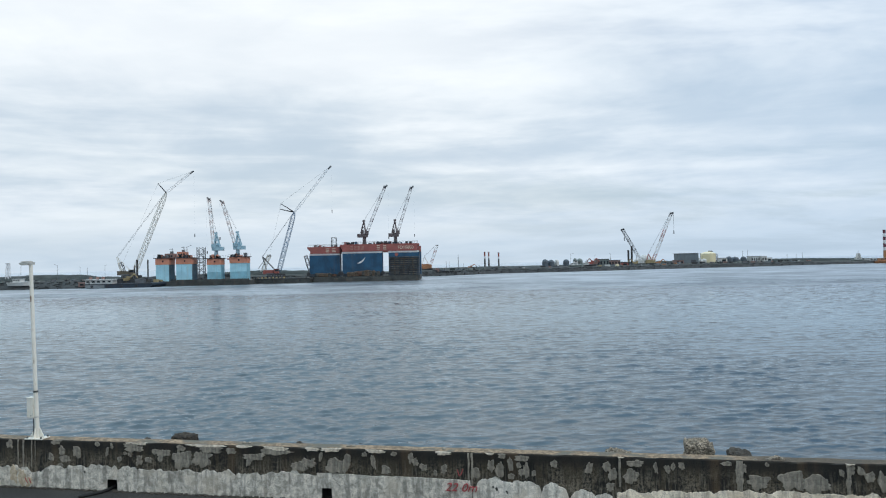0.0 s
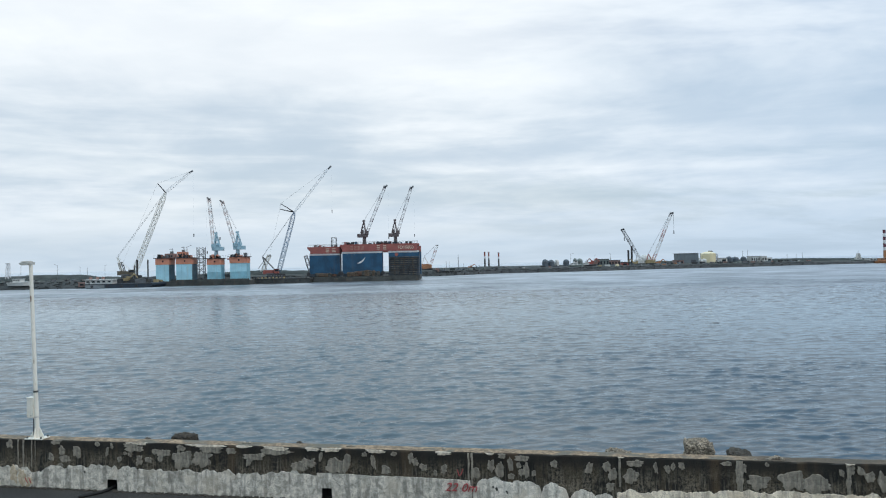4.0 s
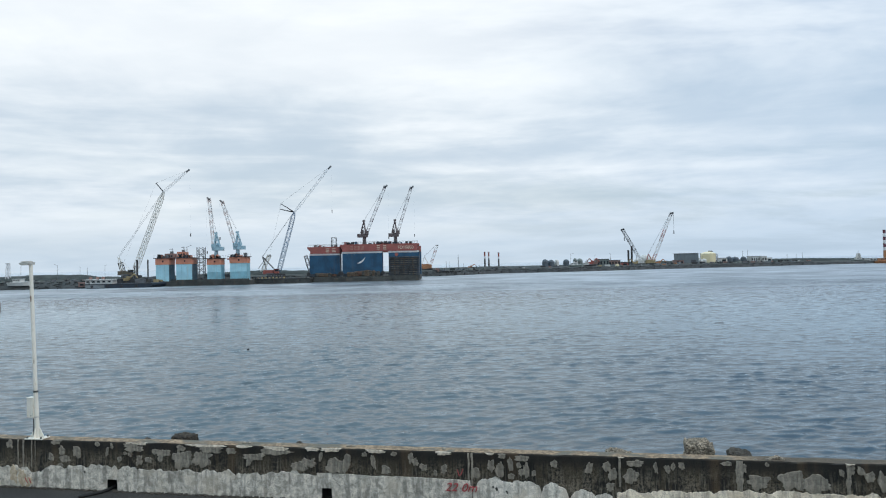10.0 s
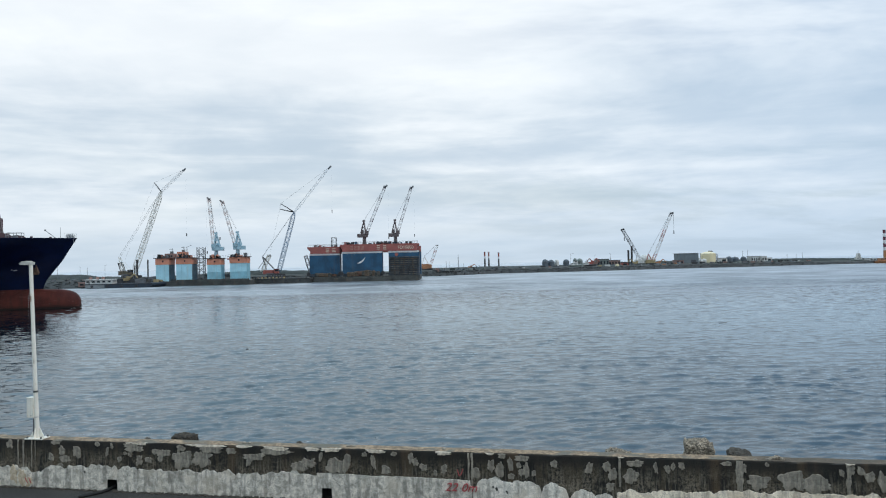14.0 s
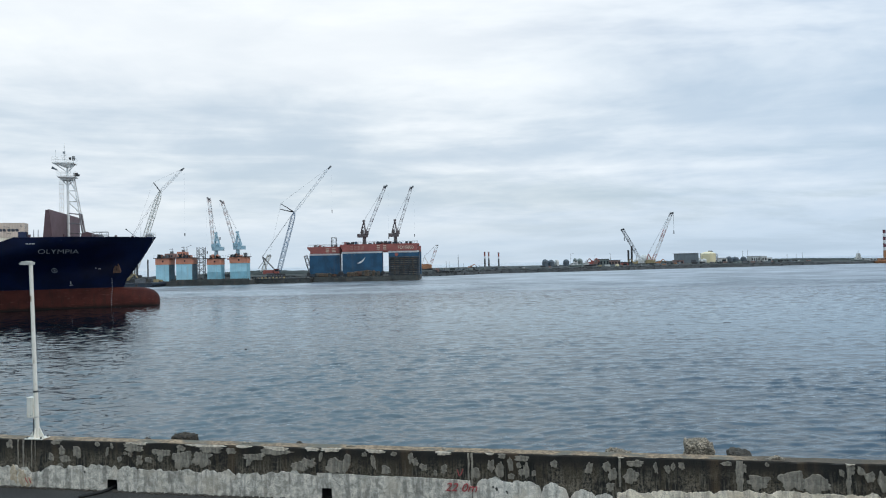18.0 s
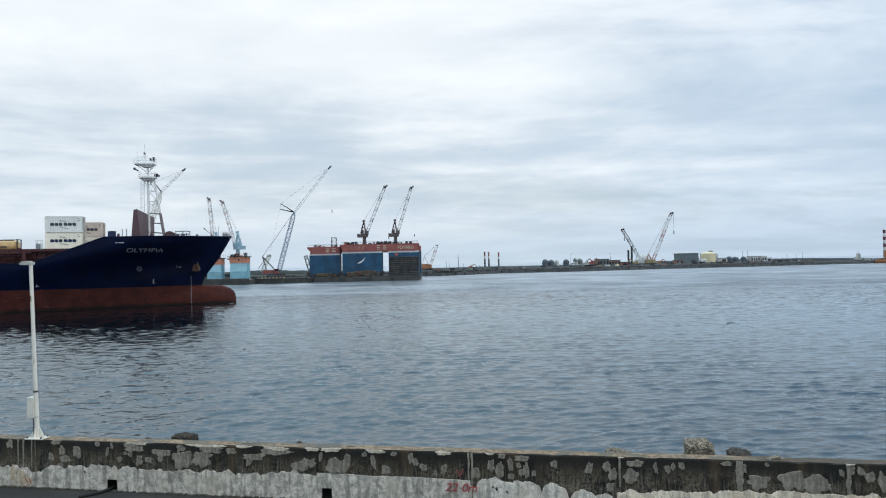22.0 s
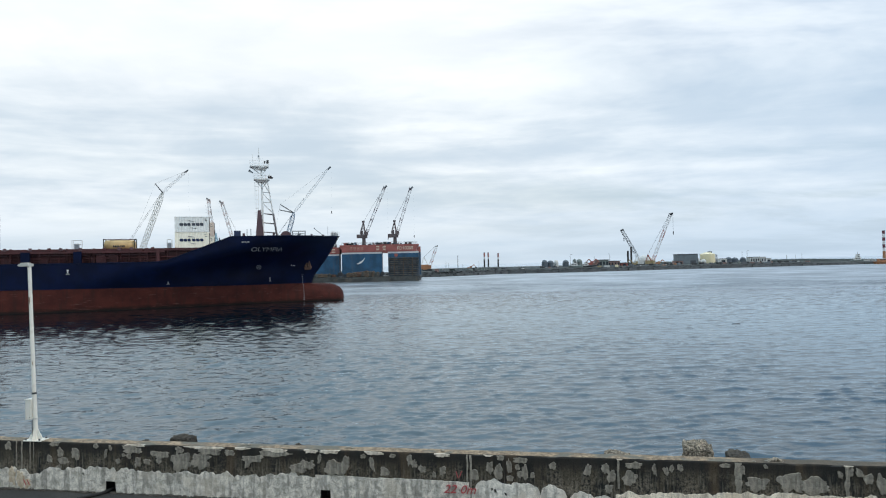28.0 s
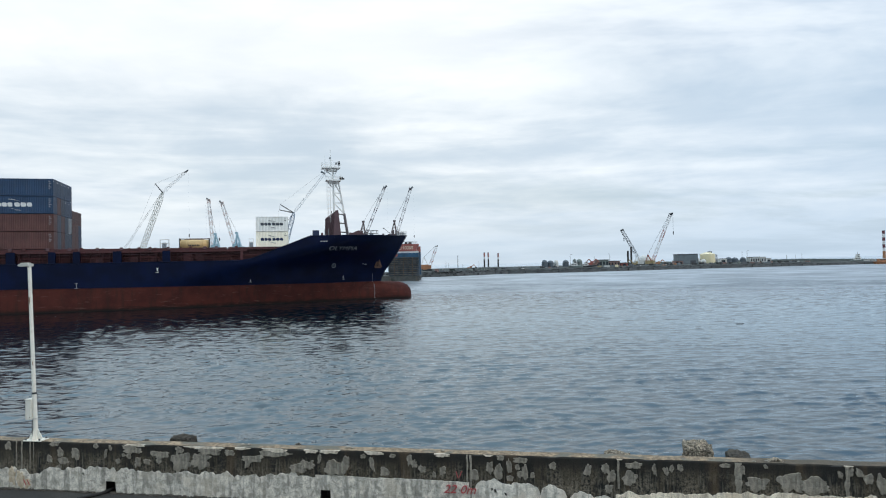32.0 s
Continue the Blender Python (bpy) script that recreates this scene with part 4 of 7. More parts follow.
# bulbous bow
bulb_rows = []
bm = B()
for i in range(27):
    u = i / 26
    x = -16.0 + 16.95 * (1 - (1 - u) ** 1.6)
    f = max(0.0, (x + 6.0) / 6.95)
    blunt = max(0.0, 1 - f ** 4.5) ** 0.5
    wide = (2.0 + 0.6 * min(1.0, max(0.0, (x + 10) / 6))) * blunt
    mid, tall = 0.35 + 0.25 * f * (1 - blunt), (3.50 - 0.12 * f) * blunt ** 0.8
    ring = []
    for k in range(24):
        t = 2 * math.pi * k / 24
        c, q = math.cos(t), math.sin(t)
        ring.append(bm.verts.new((x, wide * math.copysign(abs(c) ** 0.8, c), mid + tall * math.copysign(abs(q) ** 0.8, q))))
    if bulb_rows:
        for k in range(24):
            bm.faces.new((bulb_rows[-1][k], ring[k], ring[(k + 1) % 24], bulb_rows[-1][(k + 1) % 24]))
    bulb_rows.append(ring)
bmesh.ops.remove_doubles(bm, verts=bm.verts, dist=0.01)
part("bulbous_bow", bm, boot_red, ship, "blunt rounded red bulbous bow", True)


def rail_along(name, pts, r, material, parent):
    bm = bmesh.new()
    for a, b in zip(pts, pts[1:]):
        tube(bm, a, b, r, 6)
    return part(name, bm, material, parent)


for s in (1, -1):
    xs = [0.25, -1, -2.5, -4, -6, -8, -10, -12, -15, -18, -21.3, -25, -29, -33.1, -40, -50, -70, -95]
    rail_along("cap_rail", [(x, s * (half(x, sheer(x)) - 0.02), sheer(x)) for x in xs], 0.09, navy, ship)
    rail_along("rubbing_line", [(x, s * (half(x, boot_line(x)) + 0.005), boot_line(x)) for x in (-5.7, -7, -9, -12, -16, -20, -25, -30, -50, -95)], 0.05, navy, ship)
bm = B()
rng = random.Random(12)
for i in range(26):
    a = rng.uniform(-0.9, 0.9)
    x, y, r = 1.5 + rng.uniform(-0.5, 0.7) - 2.2 * a * a, 2.9 * a, rng.uniform(0.05, 0.17)
    box(bm, x - r * 1.6, x + r * 1.6, y - r, y + r, 0.0, 0.05 + 0.05 * rng.random())
tagged(part("bow_foam", bm, mark_white, ship, "thin white foam at the bulb"), kind="stuff")
# hatch coaming and covers
part("hatch_coaming", bx(-103, -25.2, -9.5, 9.5, 7.9, 10.74), deck_brown, ship, "red-brown hatch coaming")
stay = None
for i in range(48):
    x = -24.5 - 1.62 * i
    if stay is None:
        stay = part("coaming_stay", bx(-0.06, 0.06, -10.0, -9.5, 8.8, 10.7), deck_brown, ship)
        stay.location.x = x
    else:
        again(stay, (x, 0, 0))
x = -24.2
cover = None
while x > -100:
    if cover is None:
        bm = bx(-12.3, 0, -10.3, 10.3, 10.74, 11.2)
        for i in range(9):
            box(bm, -0.6 - 1.4 * i, -0.45 - 1.4 * i, -10.36, -10.3, 10.77, 11.17)
        cover = part("hatch_cover", bm, deck_brown, ship)
        cover.location.x = x
    else:
        again(cover, (x, 0, 0))
    x -= 12.6
for x, w in ((-34.0, 0.5), (-47.2, 1.3), (-55.4, 1.4), (-62.0, 1.1), (-65.9, 1.1), (-72.3, 1.4), (-80, 1.3), (-88, 1.3)):
    for s in (1, -1):
        part("bulwark_pillar", bx(x - w / 2, x + w / 2, s * 11.15 - 0.25, s * 11.15 + 0.25, 7.9, 10.68), navy if x < -34 else deck_brown, ship)
for s in (1, -1):
    part("side_stringer", bx(-100, -33, s * 10.85 - 0.35, s * 10.85 + 0.35, 10.42, 10.72), deck_brown, ship)
    rail_along("pipe", [(-24, s * 10.0, 9.6), (-98, s * 10.0, 9.6)], 0.10, deck_brown, ship)
    rail_along("pipe", [(-36, s * 11.0, 9.45), (-98, s * 11.0, 9.45)], 0.035, deck_brown, ship)
    post = None
    for i in range(32):
        if post is None:
            post = part("rail_post", tb((0, s * 11.0, 7.9), (0, s * 11.0, 9.45), 0.035, 5), deck_brown, ship)
            post.location.x = -37
        else:
            again(post, (-37 - 1.9 * i, 0, 0))
for x in (-41.5, -43.6, -52.8, -58.6):
    part("deck_locker", bx(x - 0.7, x + 0.7, -10.5, -9.7, 7.9, 9.9 + 0.4 * math.sin(x)), deck_brown, ship)
for i in range(26):
    x = -34.5 - 1.55 * i - 0.5 * math.sin(i * 2.3)
    part("stanchion", tb((x, -10.7, 7.9), (x, -10.7, 10.0 + 0.6 * (i % 3 == 0)), 0.05, 5), deck_brown, ship)
for z in (8.6, 9.1, 9.6, 10.1):
    rail_along("side_rail", [(-34, -10.7, z), (-98, -10.7, z)], 0.045, deck_brown if z < 10 else mast_brown, ship)
for i in range(9):
    x = -36.0 - 4.4 * i
    part("lashing_frame", bx(x - 0.12, x + 0.12, -10.2, -9.6, 7.9, 11.3), deck_brown, ship)
for i in range(14):
    x = -35.0 - 2.9 * i - 0.7 * math.sin(i * 1.7)
    part("hatch_cleat", bx(x - 0.25, x + 0.25, -10.5, -10.3, 10.9, 11.4), mast_brown if i % 3 else deck_brown, ship)
# vent frame above the coaming
for x, w in ((-47.72, 1.5), (-32.24, 0.8)):
    bm = B()
    for a in (-w / 2, w / 2):
        for y in (-9.6, -8.6):
            tube(bm, (x + a, y, 11.2), (x + a, y, 12.8), 0.05, 5)
    for z in (12.1, 12.8):
        tube(bm, (x - w / 2, -9.6, z), (x + w / 2, -9.6, z), 0.045, 5)
        tube(bm, (x - w / 2, -8.6, z), (x + w / 2, -8.6, z), 0.045, 5)
    part("hatch_rail_frame", bm, ship_white, ship)
    part("vent_box", bx(x - 0.4, x + 0.3, -9.5, -8.8, 11.2, 12.2), ship_grey, ship)

# ---- breakwater shield and foremast ----
bm = bx(-16.0, -15.85, -11.2, 11.2, 12.65, 18.2)
for i in range(17):
    y = -10.9 + i * 1.3625
    box(bm, -16.22, -16.0, y - 0.05, y + 0.05, 12.65, 18.0)
part("breakwater_shield", bm, mast_brown, ship, "tall maroon steel wave shield across the forecastle")
bm = B()
rim = [(-16.85, 12.65), (-15.3, 12.65), (-15.55, 15.6), (-15.82, 18.1), (-16.4, 18.1)]
f, g = [[bm.verts.new((x, y, z)) for x, z in rim] for y in (-11.19, -11.11)]
bm.faces.new(f), bm.faces.new(g[::-1])
for i in range(5):
    bm.faces.new((f[i], g[i], g[(i + 1) % 5], f[(i + 1) % 5]))
part("shield_wing", bm, mast_brown, ship, "maroon tapered side plate of the shield")
mast = part("foremast", tb((-15.3, 0, 12.65), (-15.5, 0, 28.1), 0.25, 12, 0.19), ship_white, ship, "white lattice foremast with two platforms")
legs = (((-12.4, -1.0), (-14.35, -0.5)), ((-12.4, 1.0), (-14.35, 0.5)))
for (x, y), (tx, ty) in legs:
    part("lower_leg", tb((x, y, 12.65), (x + (tx - x) * 0.44, y + (ty - y) * 0.44, 18.3), 0.17, 8), mast_grey, mast, "weathered grey lower mast leg")
    part("upper_leg", tb((x + (tx - x) * 0.44, y + (ty - y) * 0.44, 18.3), (tx, ty, 25.2), 0.11, 8), ship_white, mast)
    for z in (14.3, 16.2, 18.1):
        k = (z - 12.65) / 12.6
        part("rung", tb((x + (tx - x) * k, y + (ty - y) * k, z), (-15.35, 0, z + 0.25), 0.09, 6), mast_grey, mast)
    for z, z2 in ((20.6, 20.6), (22.7, 22.7), (18.4, 20.6), (20.6, 22.7), (22.7, 25.0)):
        k = (z - 12.65) / 12.6
        part("brace", tb((x + (tx - x) * k, y + (ty - y) * k, z), (-15.4, 0, z2), 0.075, 5), ship_white, mast)
for z, x0, x1, w in ((25.3, -17.0, -13.9, 1.25), (27.95, -17.8, -14.05, 1.35)):
    plat = part("platform", bx(x0, x1, -w, w, z - 0.12, z + 0.12), ship_white, mast)
    bm = B()
    for zz in (0.55, 1.05):
        for a, b in (((x0, -w), (x1, -w)), ((x1, -w), (x1, w)), ((x1, w), (x0, w)), ((x0, w), (x0, -w))):
            tube(bm, (*a, z + zz), (*b, z + zz), 0.03, 4)
    for i in range(5):
        for y in (-w, w):
            x = x0 + (x1 - x0) * i / 4
            tube(bm, (x, y, z), (x, y, z + 1.05), 0.03, 4)
    part("railing", bm, ship_white, plat)
    for y in (-0.9, 0.9):
        for xa in (x0 + 0.3, x1 - 0.3):
            part("strut", tb((xa, y, z - 0.1), (-15.4 + (xa + 15.4) * 0.15, 0, z - 1.5), 0.07, 5), ship_white, mast)
for z, x0, x1, w in ((25.18, -16.6, -14.2, 1.0), (27.83, -17.2, -14.4, 1.1)):
    bm = B()
    up = [bm.verts.new((a, b, z)) for a, b in ((x0, -w), (x1, -w), (x1, w), (x0, w))]
    dn = [bm.verts.new((-15.45 + a, b, z - 0.55)) for a, b in ((-0.7, -0.6), (0.7, -0.6), (0.7, 0.6), (-0.7, 0.6))]
    for i in range(4):
        bm.faces.new((up[i], up[(i + 1) % 4], dn[(i + 1) % 4], dn[i]))
    part("platform_bracket", bm, ship_white, mast)
part("antenna", tb((-17.2, -0.9, 28.1), (-17.25, -0.9, 30.4), 0.04, 5), ship_white, mast)
part("topmast", tb((-15.9, 0, 28.1), (-16.0, 0, 31.9), 0.11, 8, 0.05), ship_white, mast)
part("yard", tb((-16.0, -0.8, 30.2), (-16.0, 0.8, 30.2), 0.04, 5), ship_white, mast)
part("yard", tb((-16.5, 0, 29.5), (-15.3, 0, 29.7), 0.04, 5), ship_white, mast)
part("navigation_light", bx(-16.2, -15.85, -0.2, 0.2, 29.9, 30.3), ship_grey, mast)
part("navigation_light", bx(-14.5, -14.05, -0.7, -0.3, 28.5, 29.3), dark_steel, mast)
part("navigation_light", bx(-15.0, -14.7, -0.7, -0.3, 28.6, 29.1), dark_steel, mast)
part("floodlight", bx(-14.2, -13.5, -0.9, -0.3, 25.45, 26.05), dark_steel, mast, "dark floodlight")
part("floodlight", bx(-13.5, -13.2, -0.8, -0.4, 25.5, 25.8), dark_steel, mast)
part("horn", tb((-17.1, -0.4, 26.6), (-18.0, -0.6, 27.1), 0.10, 8, 0.25), ship_grey, mast)
bm = B()
for y in (-0.45, 0.15):
    tube(bm, (-16.15, y, 16.5), (-16.15, y, 25.3), 0.04, 4)
for i in range(22):
    tube(bm, (-16.15, -0.45, 16.7 + 0.4 * i), (-16.15, 0.15, 16.7 + 0.4 * i), 0.025, 4)
for i in range(9):
    z = 17.6 + 0.9 * i
    ring = [(-16.15, -0.45), (-16.6, -0.55), (-16.85, -0.15), (-16.6, 0.25), (-16.15, 0.15)]
    for a, b in zip(ring, ring[1:]):
        tube(bm, (*a, z), (*b, z), 0.025, 4)
for a in ((-16.6, -0.55), (-16.85, -0.15), (-16.6, 0.25)):
    tube(bm, (*a, 17.6), (*a, 24.8), 0.025, 4)
part("caged_ladder", bm, ship_white, mast)
# forecastle gear
for y in (-4.2, 4.2):
    w = part("windlass", tb((-11.0, y - 1.1, 13.35), (-11.0, y + 1.1, 13.35), 0.85, 16), mast_brown, ship, "maroon windlass drum")
    for e in (-1.25, 1.1):
        part("flange", tb((-11.0, y + e, 13.35), (-11.0, y + e + 0.15, 13.35), 1.1, 18), mast_brown, w)
    part("gear_box", bx(-10.4, -9.6, y - 0.9, y + 0.9, 12.65, 13.7), mast_brown, w)
bm = B()
x0, x1, y0, y1 = -9.8, -7.3, -6.9, -5.4
for x in (x0, (x0 + x1) / 2, x1):
    for y in (y0, y1):
        tube(bm, (x, y, 12.65), (x, y, 14.35), 0.05, 5)
for z in (13.8, 14.35):
    for a, b in (((x0, y0), (x1, y0)), ((x0, y1), (x1, y1)), ((x0, y0), (x0, y1)), ((x1, y0), (x1, y1))):
        tube(bm, (*a, z), (*b, z), 0.05, 5)
part("store_frame", bm, ship_grey, ship, "grey open store frame on the forecastle")
part("locker", bx(-8.8, -8.2, -6.6, -5.7, 12.65, 13.9), ship_grey, ship)
part("deck_box", bx(-20.75, -19.55, -10.9, -9.9, 12.9, 14.25), logo_navy, ship, "dark blue deck box")
for x in (-18.4, -17.7):
    part("post", tb((x, -10.6, 12.65), (x, -10.6, 14.6), 0.07, 6), ship_grey, ship)
davit = part("davit", tb((-2.3, -1.4, 12.9), (-5.0, -0.9, 15.1), 0.07, 6), ship_grey, ship, "thin grey davit arm")
part("jackstaff", tb((-2.3, -1.2, 12.9), (-2.3, -1.2, 15.6), 0.035, 5), ship_grey, ship)
part("counterweight", bx(-5.1, -4.9, -1.0, -0.8, 15.0, 15.25), dark_steel, davit)
bm = B()
for x in (-1.6, -1.1, -0.6, -0.1, 0.2):
    for y in (-0.5, 0.5):
        tube(bm, (x, y * (0.3 - x), 13.3), (x, y * (0.3 - x), 14.45), 0.04, 4)
for z in (13.8, 14.15, 14.45):
    for y in (-0.5, 0.5):
        tube(bm, (-1.6, y * 1.9, z), (0.2, y * 0.1, z), 0.035, 4)
part("bow_rail", bm, ship_white, ship, "white railing cage at the stem head")
part("bow_light", bx(-1.5, -0.4, -0.25, 0.25, 13.4, 14.3), ship_grey, ship)
for x in (-3.5, -6, -13.5, -19):
    y = -half(x, 12.9) + 0.7
    part("bollard", tb((x, y, 12.65), (x, y, 13.75), 0.22, 8), mast_brown, ship)
for i in range(7):
    x = -3.5 - 2.6 * i
    y = -half(x, 12.2) - 0.02
    part("fairlead", tb((x, y + 0.12, 12.75), (x, y - 0.03, 12.75), 0.20, 10), mid_steel if i == 3 else navy, ship)
# small railed platform at the stem head
bm = B()
for x in (-1.3, -0.75, -0.2):
    for y in (-0.55, 0.55):
        tube(bm, (x, y, 12.7), (x, y, 14.0), 0.045, 5)
for z in (13.3, 13.65, 14.0):
    for y in (-0.55, 0.55):
        tube(bm, (-1.3, y, z), (-0.2, y, z), 0.04, 5)
    for x in (-1.3, -0.2):
        tube(bm, (x, -0.55, z), (x, 0.55, z), 0.04, 5)
part("stem_rail", bm, ship_grey, ship, "small grey railed stem platform")
# anchors, marks and draught scale
for s in (-1, 1):
    x, z = -6.6, 7.4
    y = s * (half(x, z) + 0.10)
    an = part("anchor", tb((x + 0.1, y, z + 1.5), (x + 0.1, y + s * 0.12, z - 0.3), 0.16, 8), anchor_rust, ship, "rusty stockless anchor in its hawse")
    part("crown", bx(x - 0.6, x + 0.7, min(y, y + s * 0.35), max(y, y + s * 0.35), z - 0.75, z - 0.3), anchor_rust, an)
    for e in (-0.5, 0.45):
        part("fluke", tb((x + e * 1.15 + 0.1, y + s * 0.15, z - 0.5), (x + e * 0.35 + 0.1, y + s * 0.30, z + 1.1), 0.30, 6, 0.12), anchor_rust, an)
    part("hawse_rim", tb((x + 0.1, y - s * 0.2, z + 1.6), (x + 0.1, y + s * 0.02, z + 1.5), 0.45, 12), navy, an)
    for i in range(13):
        zz = 0.5 + 0.42 * i
        x2 = -7.45 if zz < 3.8 else -7.6
        yy = s * max(half(x2, zz) + 0.02, 2.5 * max(0.0, 1 - ((zz - 0.35) / 3.5) ** 2.5) ** 0.4 + 0.03)
        part("draught_mark", bx(x2 - 0.08, x2 + 0.08, yy - 0.03, yy + 0.03, zz, zz + 0.14), mark_grey, ship)


def hull_mark(x, z, pieces, material):
    for dx, dz, w, h in pieces:
        dx, dz, w, h = dx * 0.8, dz * 0.8, w * 0.75, h * 0.75
        y = -half(x + dx, z + dz)
        part("hull_mark", bx(x + dx - w / 2, x + dx + w / 2, y - 0.09, y + 0.05, z + dz - h / 2, z + dz + h / 2), material, ship)


hull_mark(-48.69, 7.17, ((0, 0.35, 0.45, 0.2), (0, 0.0, 0.16, 0.6), (0, -0.5, 0.8, 0.1)), mark_white)
hull_mark(-61.96, 4.67, ((0, 0.5, 0.7, 0.09), (0, 0.0, 0.1, 0.9), (0, -0.55, 0.7, 0.09)), mark_grey)
hull_mark(-14.17, 4.92, ((0, 0.2, 0.18, 1.0), (0, -0.5, 0.7, 0.12)), mark_grey)
hull_mark(-32.53, 4.68, ((0, 0.2, 0.16, 0.7), (0, -0.2, 0.8, 0.10)), mark_grey)
hull_mark(-9.55, 7.51, ((0, 0, 1.0, 0.14), (-0.5, 0.15, 0.16, 0.3)), mark_grey)
for x, z, r in ((-16.31, 7.33, 0.40),):
    bm = B()
    for i in range(16):
        a, b = 2 * math.pi * i / 16, 2 * math.pi * (i + 1) / 16
        p = [(x + r * math.cos(t), z + r * math.sin(t)) for t in (a, b)]
        tube(bm, *[(px, -half(px, pz) - 0.02, pz) for px, pz in p], 0.05, 4)
    for t in (0.3, 1.85):
        p = [(x + k * r * math.cos(t), z + k * r * math.sin(t)) for k in (-1, 1)]
        tube(bm, *[(px, -half(px, pz) - 0.02, pz) for px, pz in p], 0.04, 4)
    part("thruster_mark", bm, ship_grey, ship, "faded ring mark on the bow")


def on_bow(co):
    x, z = -14.85 + co.x * 1.34 + co.y * 0.22, 10.35 + co.y
    return Vector((x, -half(x, z) - 0.05 - co.z, z))


wording("ship_name", "OLYMPIA", 1.08, mark_grey, ship, None, on_bow, "pale raised ship name", -0.012, 0.1)
for i in range(3):
    x = -19.4 + 0.5 * i
    part("small_mark", bx(x, x + 0.4, -half(x, 12.2) - 0.04, -half(x, 12.2) + 0.1, 12.0, 12.18), mark_grey, ship)


# ---- freight containers standing on the hatch covers ----
def chamfered(x, y, z, half_wide, high, slant):
    """Flat slanting bar with cut corners, for print that is kept as a plain shape."""
    bm = bmesh.new()
    w, h, c = half_wide, high / 2, 0.4 * half_wide
    pts = ((-w + c, -h), (w - c, -h), (w, -h + c), (w, h - c), (w - c, h), (-w + c, h), (-w, h - c), (-w, -h + c))
    f, g = [[bm.verts.new((x + a + slant * b, y + d, z + h + b)) for a, b in pts] for d in (-0.012, 0.012)]
    bm.faces.new(f), bm.faces.new(g[::-1])
    for i in range(8):
        bm.faces.new((f[i], g[i], g[(i + 1) % 8], f[(i + 1) % 8]))
    return bm


def container(name, long, tall, paint, print_paint, label, group, logo=True):
    """Box with corrugated sides, frame, doors and printed bars; origin at the middle of its foot."""
    t = thing(name, (0, 0, 0), label, "container", group)
    l, w = long / 2, 1.219
    n = int(long / 0.28)
    bm = bmesh.new()
    for s in (-1, 1):
        rows = []
        for i in range(n * 4 + 1):
            x = -l + 0.12 + (long - 0.24) * i / (n * 4)
            d = 0.0 if i % 4 in (0, 1) else 0.036
            rows.append([bm.verts.new((x, s * (w - 0.015 - d), z)) for z in (0.16, tall - 0.1)])
        for a, b in zip(rows, rows[1:]):
            bm.faces.new((a[0], b[0], b[1], a[1]))
    m = 8
    rows = []
    for i in range(m * 4 + 1):
        y = -w + 0.12 + (2 * w - 0.24) * i / (m * 4)
        d = 0.0 if i % 4 in (0, 1) else 0.04
        rows.append([bm.verts.new((-l + 0.02 + d, y, z)) for z in (0.16, tall - 0.1)])
    for a, b in zip(rows, rows[1:]):
        bm.faces.new((a[0], b[0], b[1], a[1]))
    part("corrugated_shell", bm, paint, t)
    bm = bx(-l + 0.05, l - 0.05, -w + 0.06, w - 0.06, tall - 0.1, tall - 0.02)
    box(bm, -l + 0.05, l - 0.05, -w + 0.05, w - 0.05, 0.1, 0.16)
    part("roof", bm, paint, t)
    bm = bmesh.new()
    for x in (-l, l - 0.14):
        for y in (-w, w - 0.14):
            box(bm, x, x + 0.14, y, y + 0.14, 0.12, tall - 0.12)
        for z in (0.0, tall - 0.12):
            box(bm, x + 0.02, x + 0.12, -w + 0.16, w - 0.16, z, z + 0.12)
    for y in (-w, w - 0.1):
        for z in (0.02, tall - 0.1):
            box(bm, -l + 0.16, l - 0.16, y, y + 0.1, z, z + 0.1 if z > 1 else 0.16)
    for x in (-l - 0.004, l - 0.156):
        for y in (-w - 0.004, w - 0.156):
            for z in (0, tall - 0.12):
                box(bm, x, x + 0.16, y, y + 0.16, z, z + 0.12)
    part("frame", bm, paint, t)
    for s in (-1, 1):
        door = part("door", bx(l - 0.06, l - 0.015, min(0.01 * s, s * (w - 0.13)), max(0.01 * s, s * (w - 0.13)), 0.14, tall - 0.13), paint, t)
        for y in (0.3, 0.85):
            part("lock_rod", tb((l + 0.01, s * y, 0.1), (l + 0.01, s * y, tall - 0.1), 0.022, 5), mid_steel, door)
    for s in (-1, 1):
        for i in range(5 if long > 8 else 2):
            part("stencil_bar", bx(l - 0.75, l - (0.35 if i % 2 else 0.5), s * (w - 0.01) - 0.01, s * (w - 0.01) + 0.01, tall - 0.5 - 0.33 * i, tall - 0.4 - 0.33 * i), mark_grey if long > 8 else logo_grey, t)
    if logo:
        for s in (-1, 1):
            y = s * (w - 0.01)
            k = 1.0 if long < 8 else 1.35
            for u, wd in ((-1.72, 0.30), (-1.02, 0.33), (-0.30, 0.30), (0.52, 0.28), (1.16, 0.28), (1.84, 0.34)):
                part("printed_bar", chamfered(u * k * s, y, tall * 0.40, wd * k, 0.54 * k, 0.12 * s), print_paint, t)
            for up in (1, -1):
                pts = [(s * (0.25 - 0.28 + up * (-0.1 + 0.03) + 0.22 * i * up) * k + (0.55 * k * s if up < 0 else -0.55 * k * s), tall * 0.40 + 0.25 * k + up * (0.42 + 0.30 * math.sin(i / 6 * 1.5)) * k) for i in range(7)]
                bm = bmesh.new()
                for i, (p, q) in enumerate(zip(pts, pts[1:])):
                    tube(bm, (p[0], y, p[1]), (q[0], y, q[1]), 0.02 + 0.008 * i, 4)
                part("printed_arc", bm, print_paint, t)
    return t


cargo = []


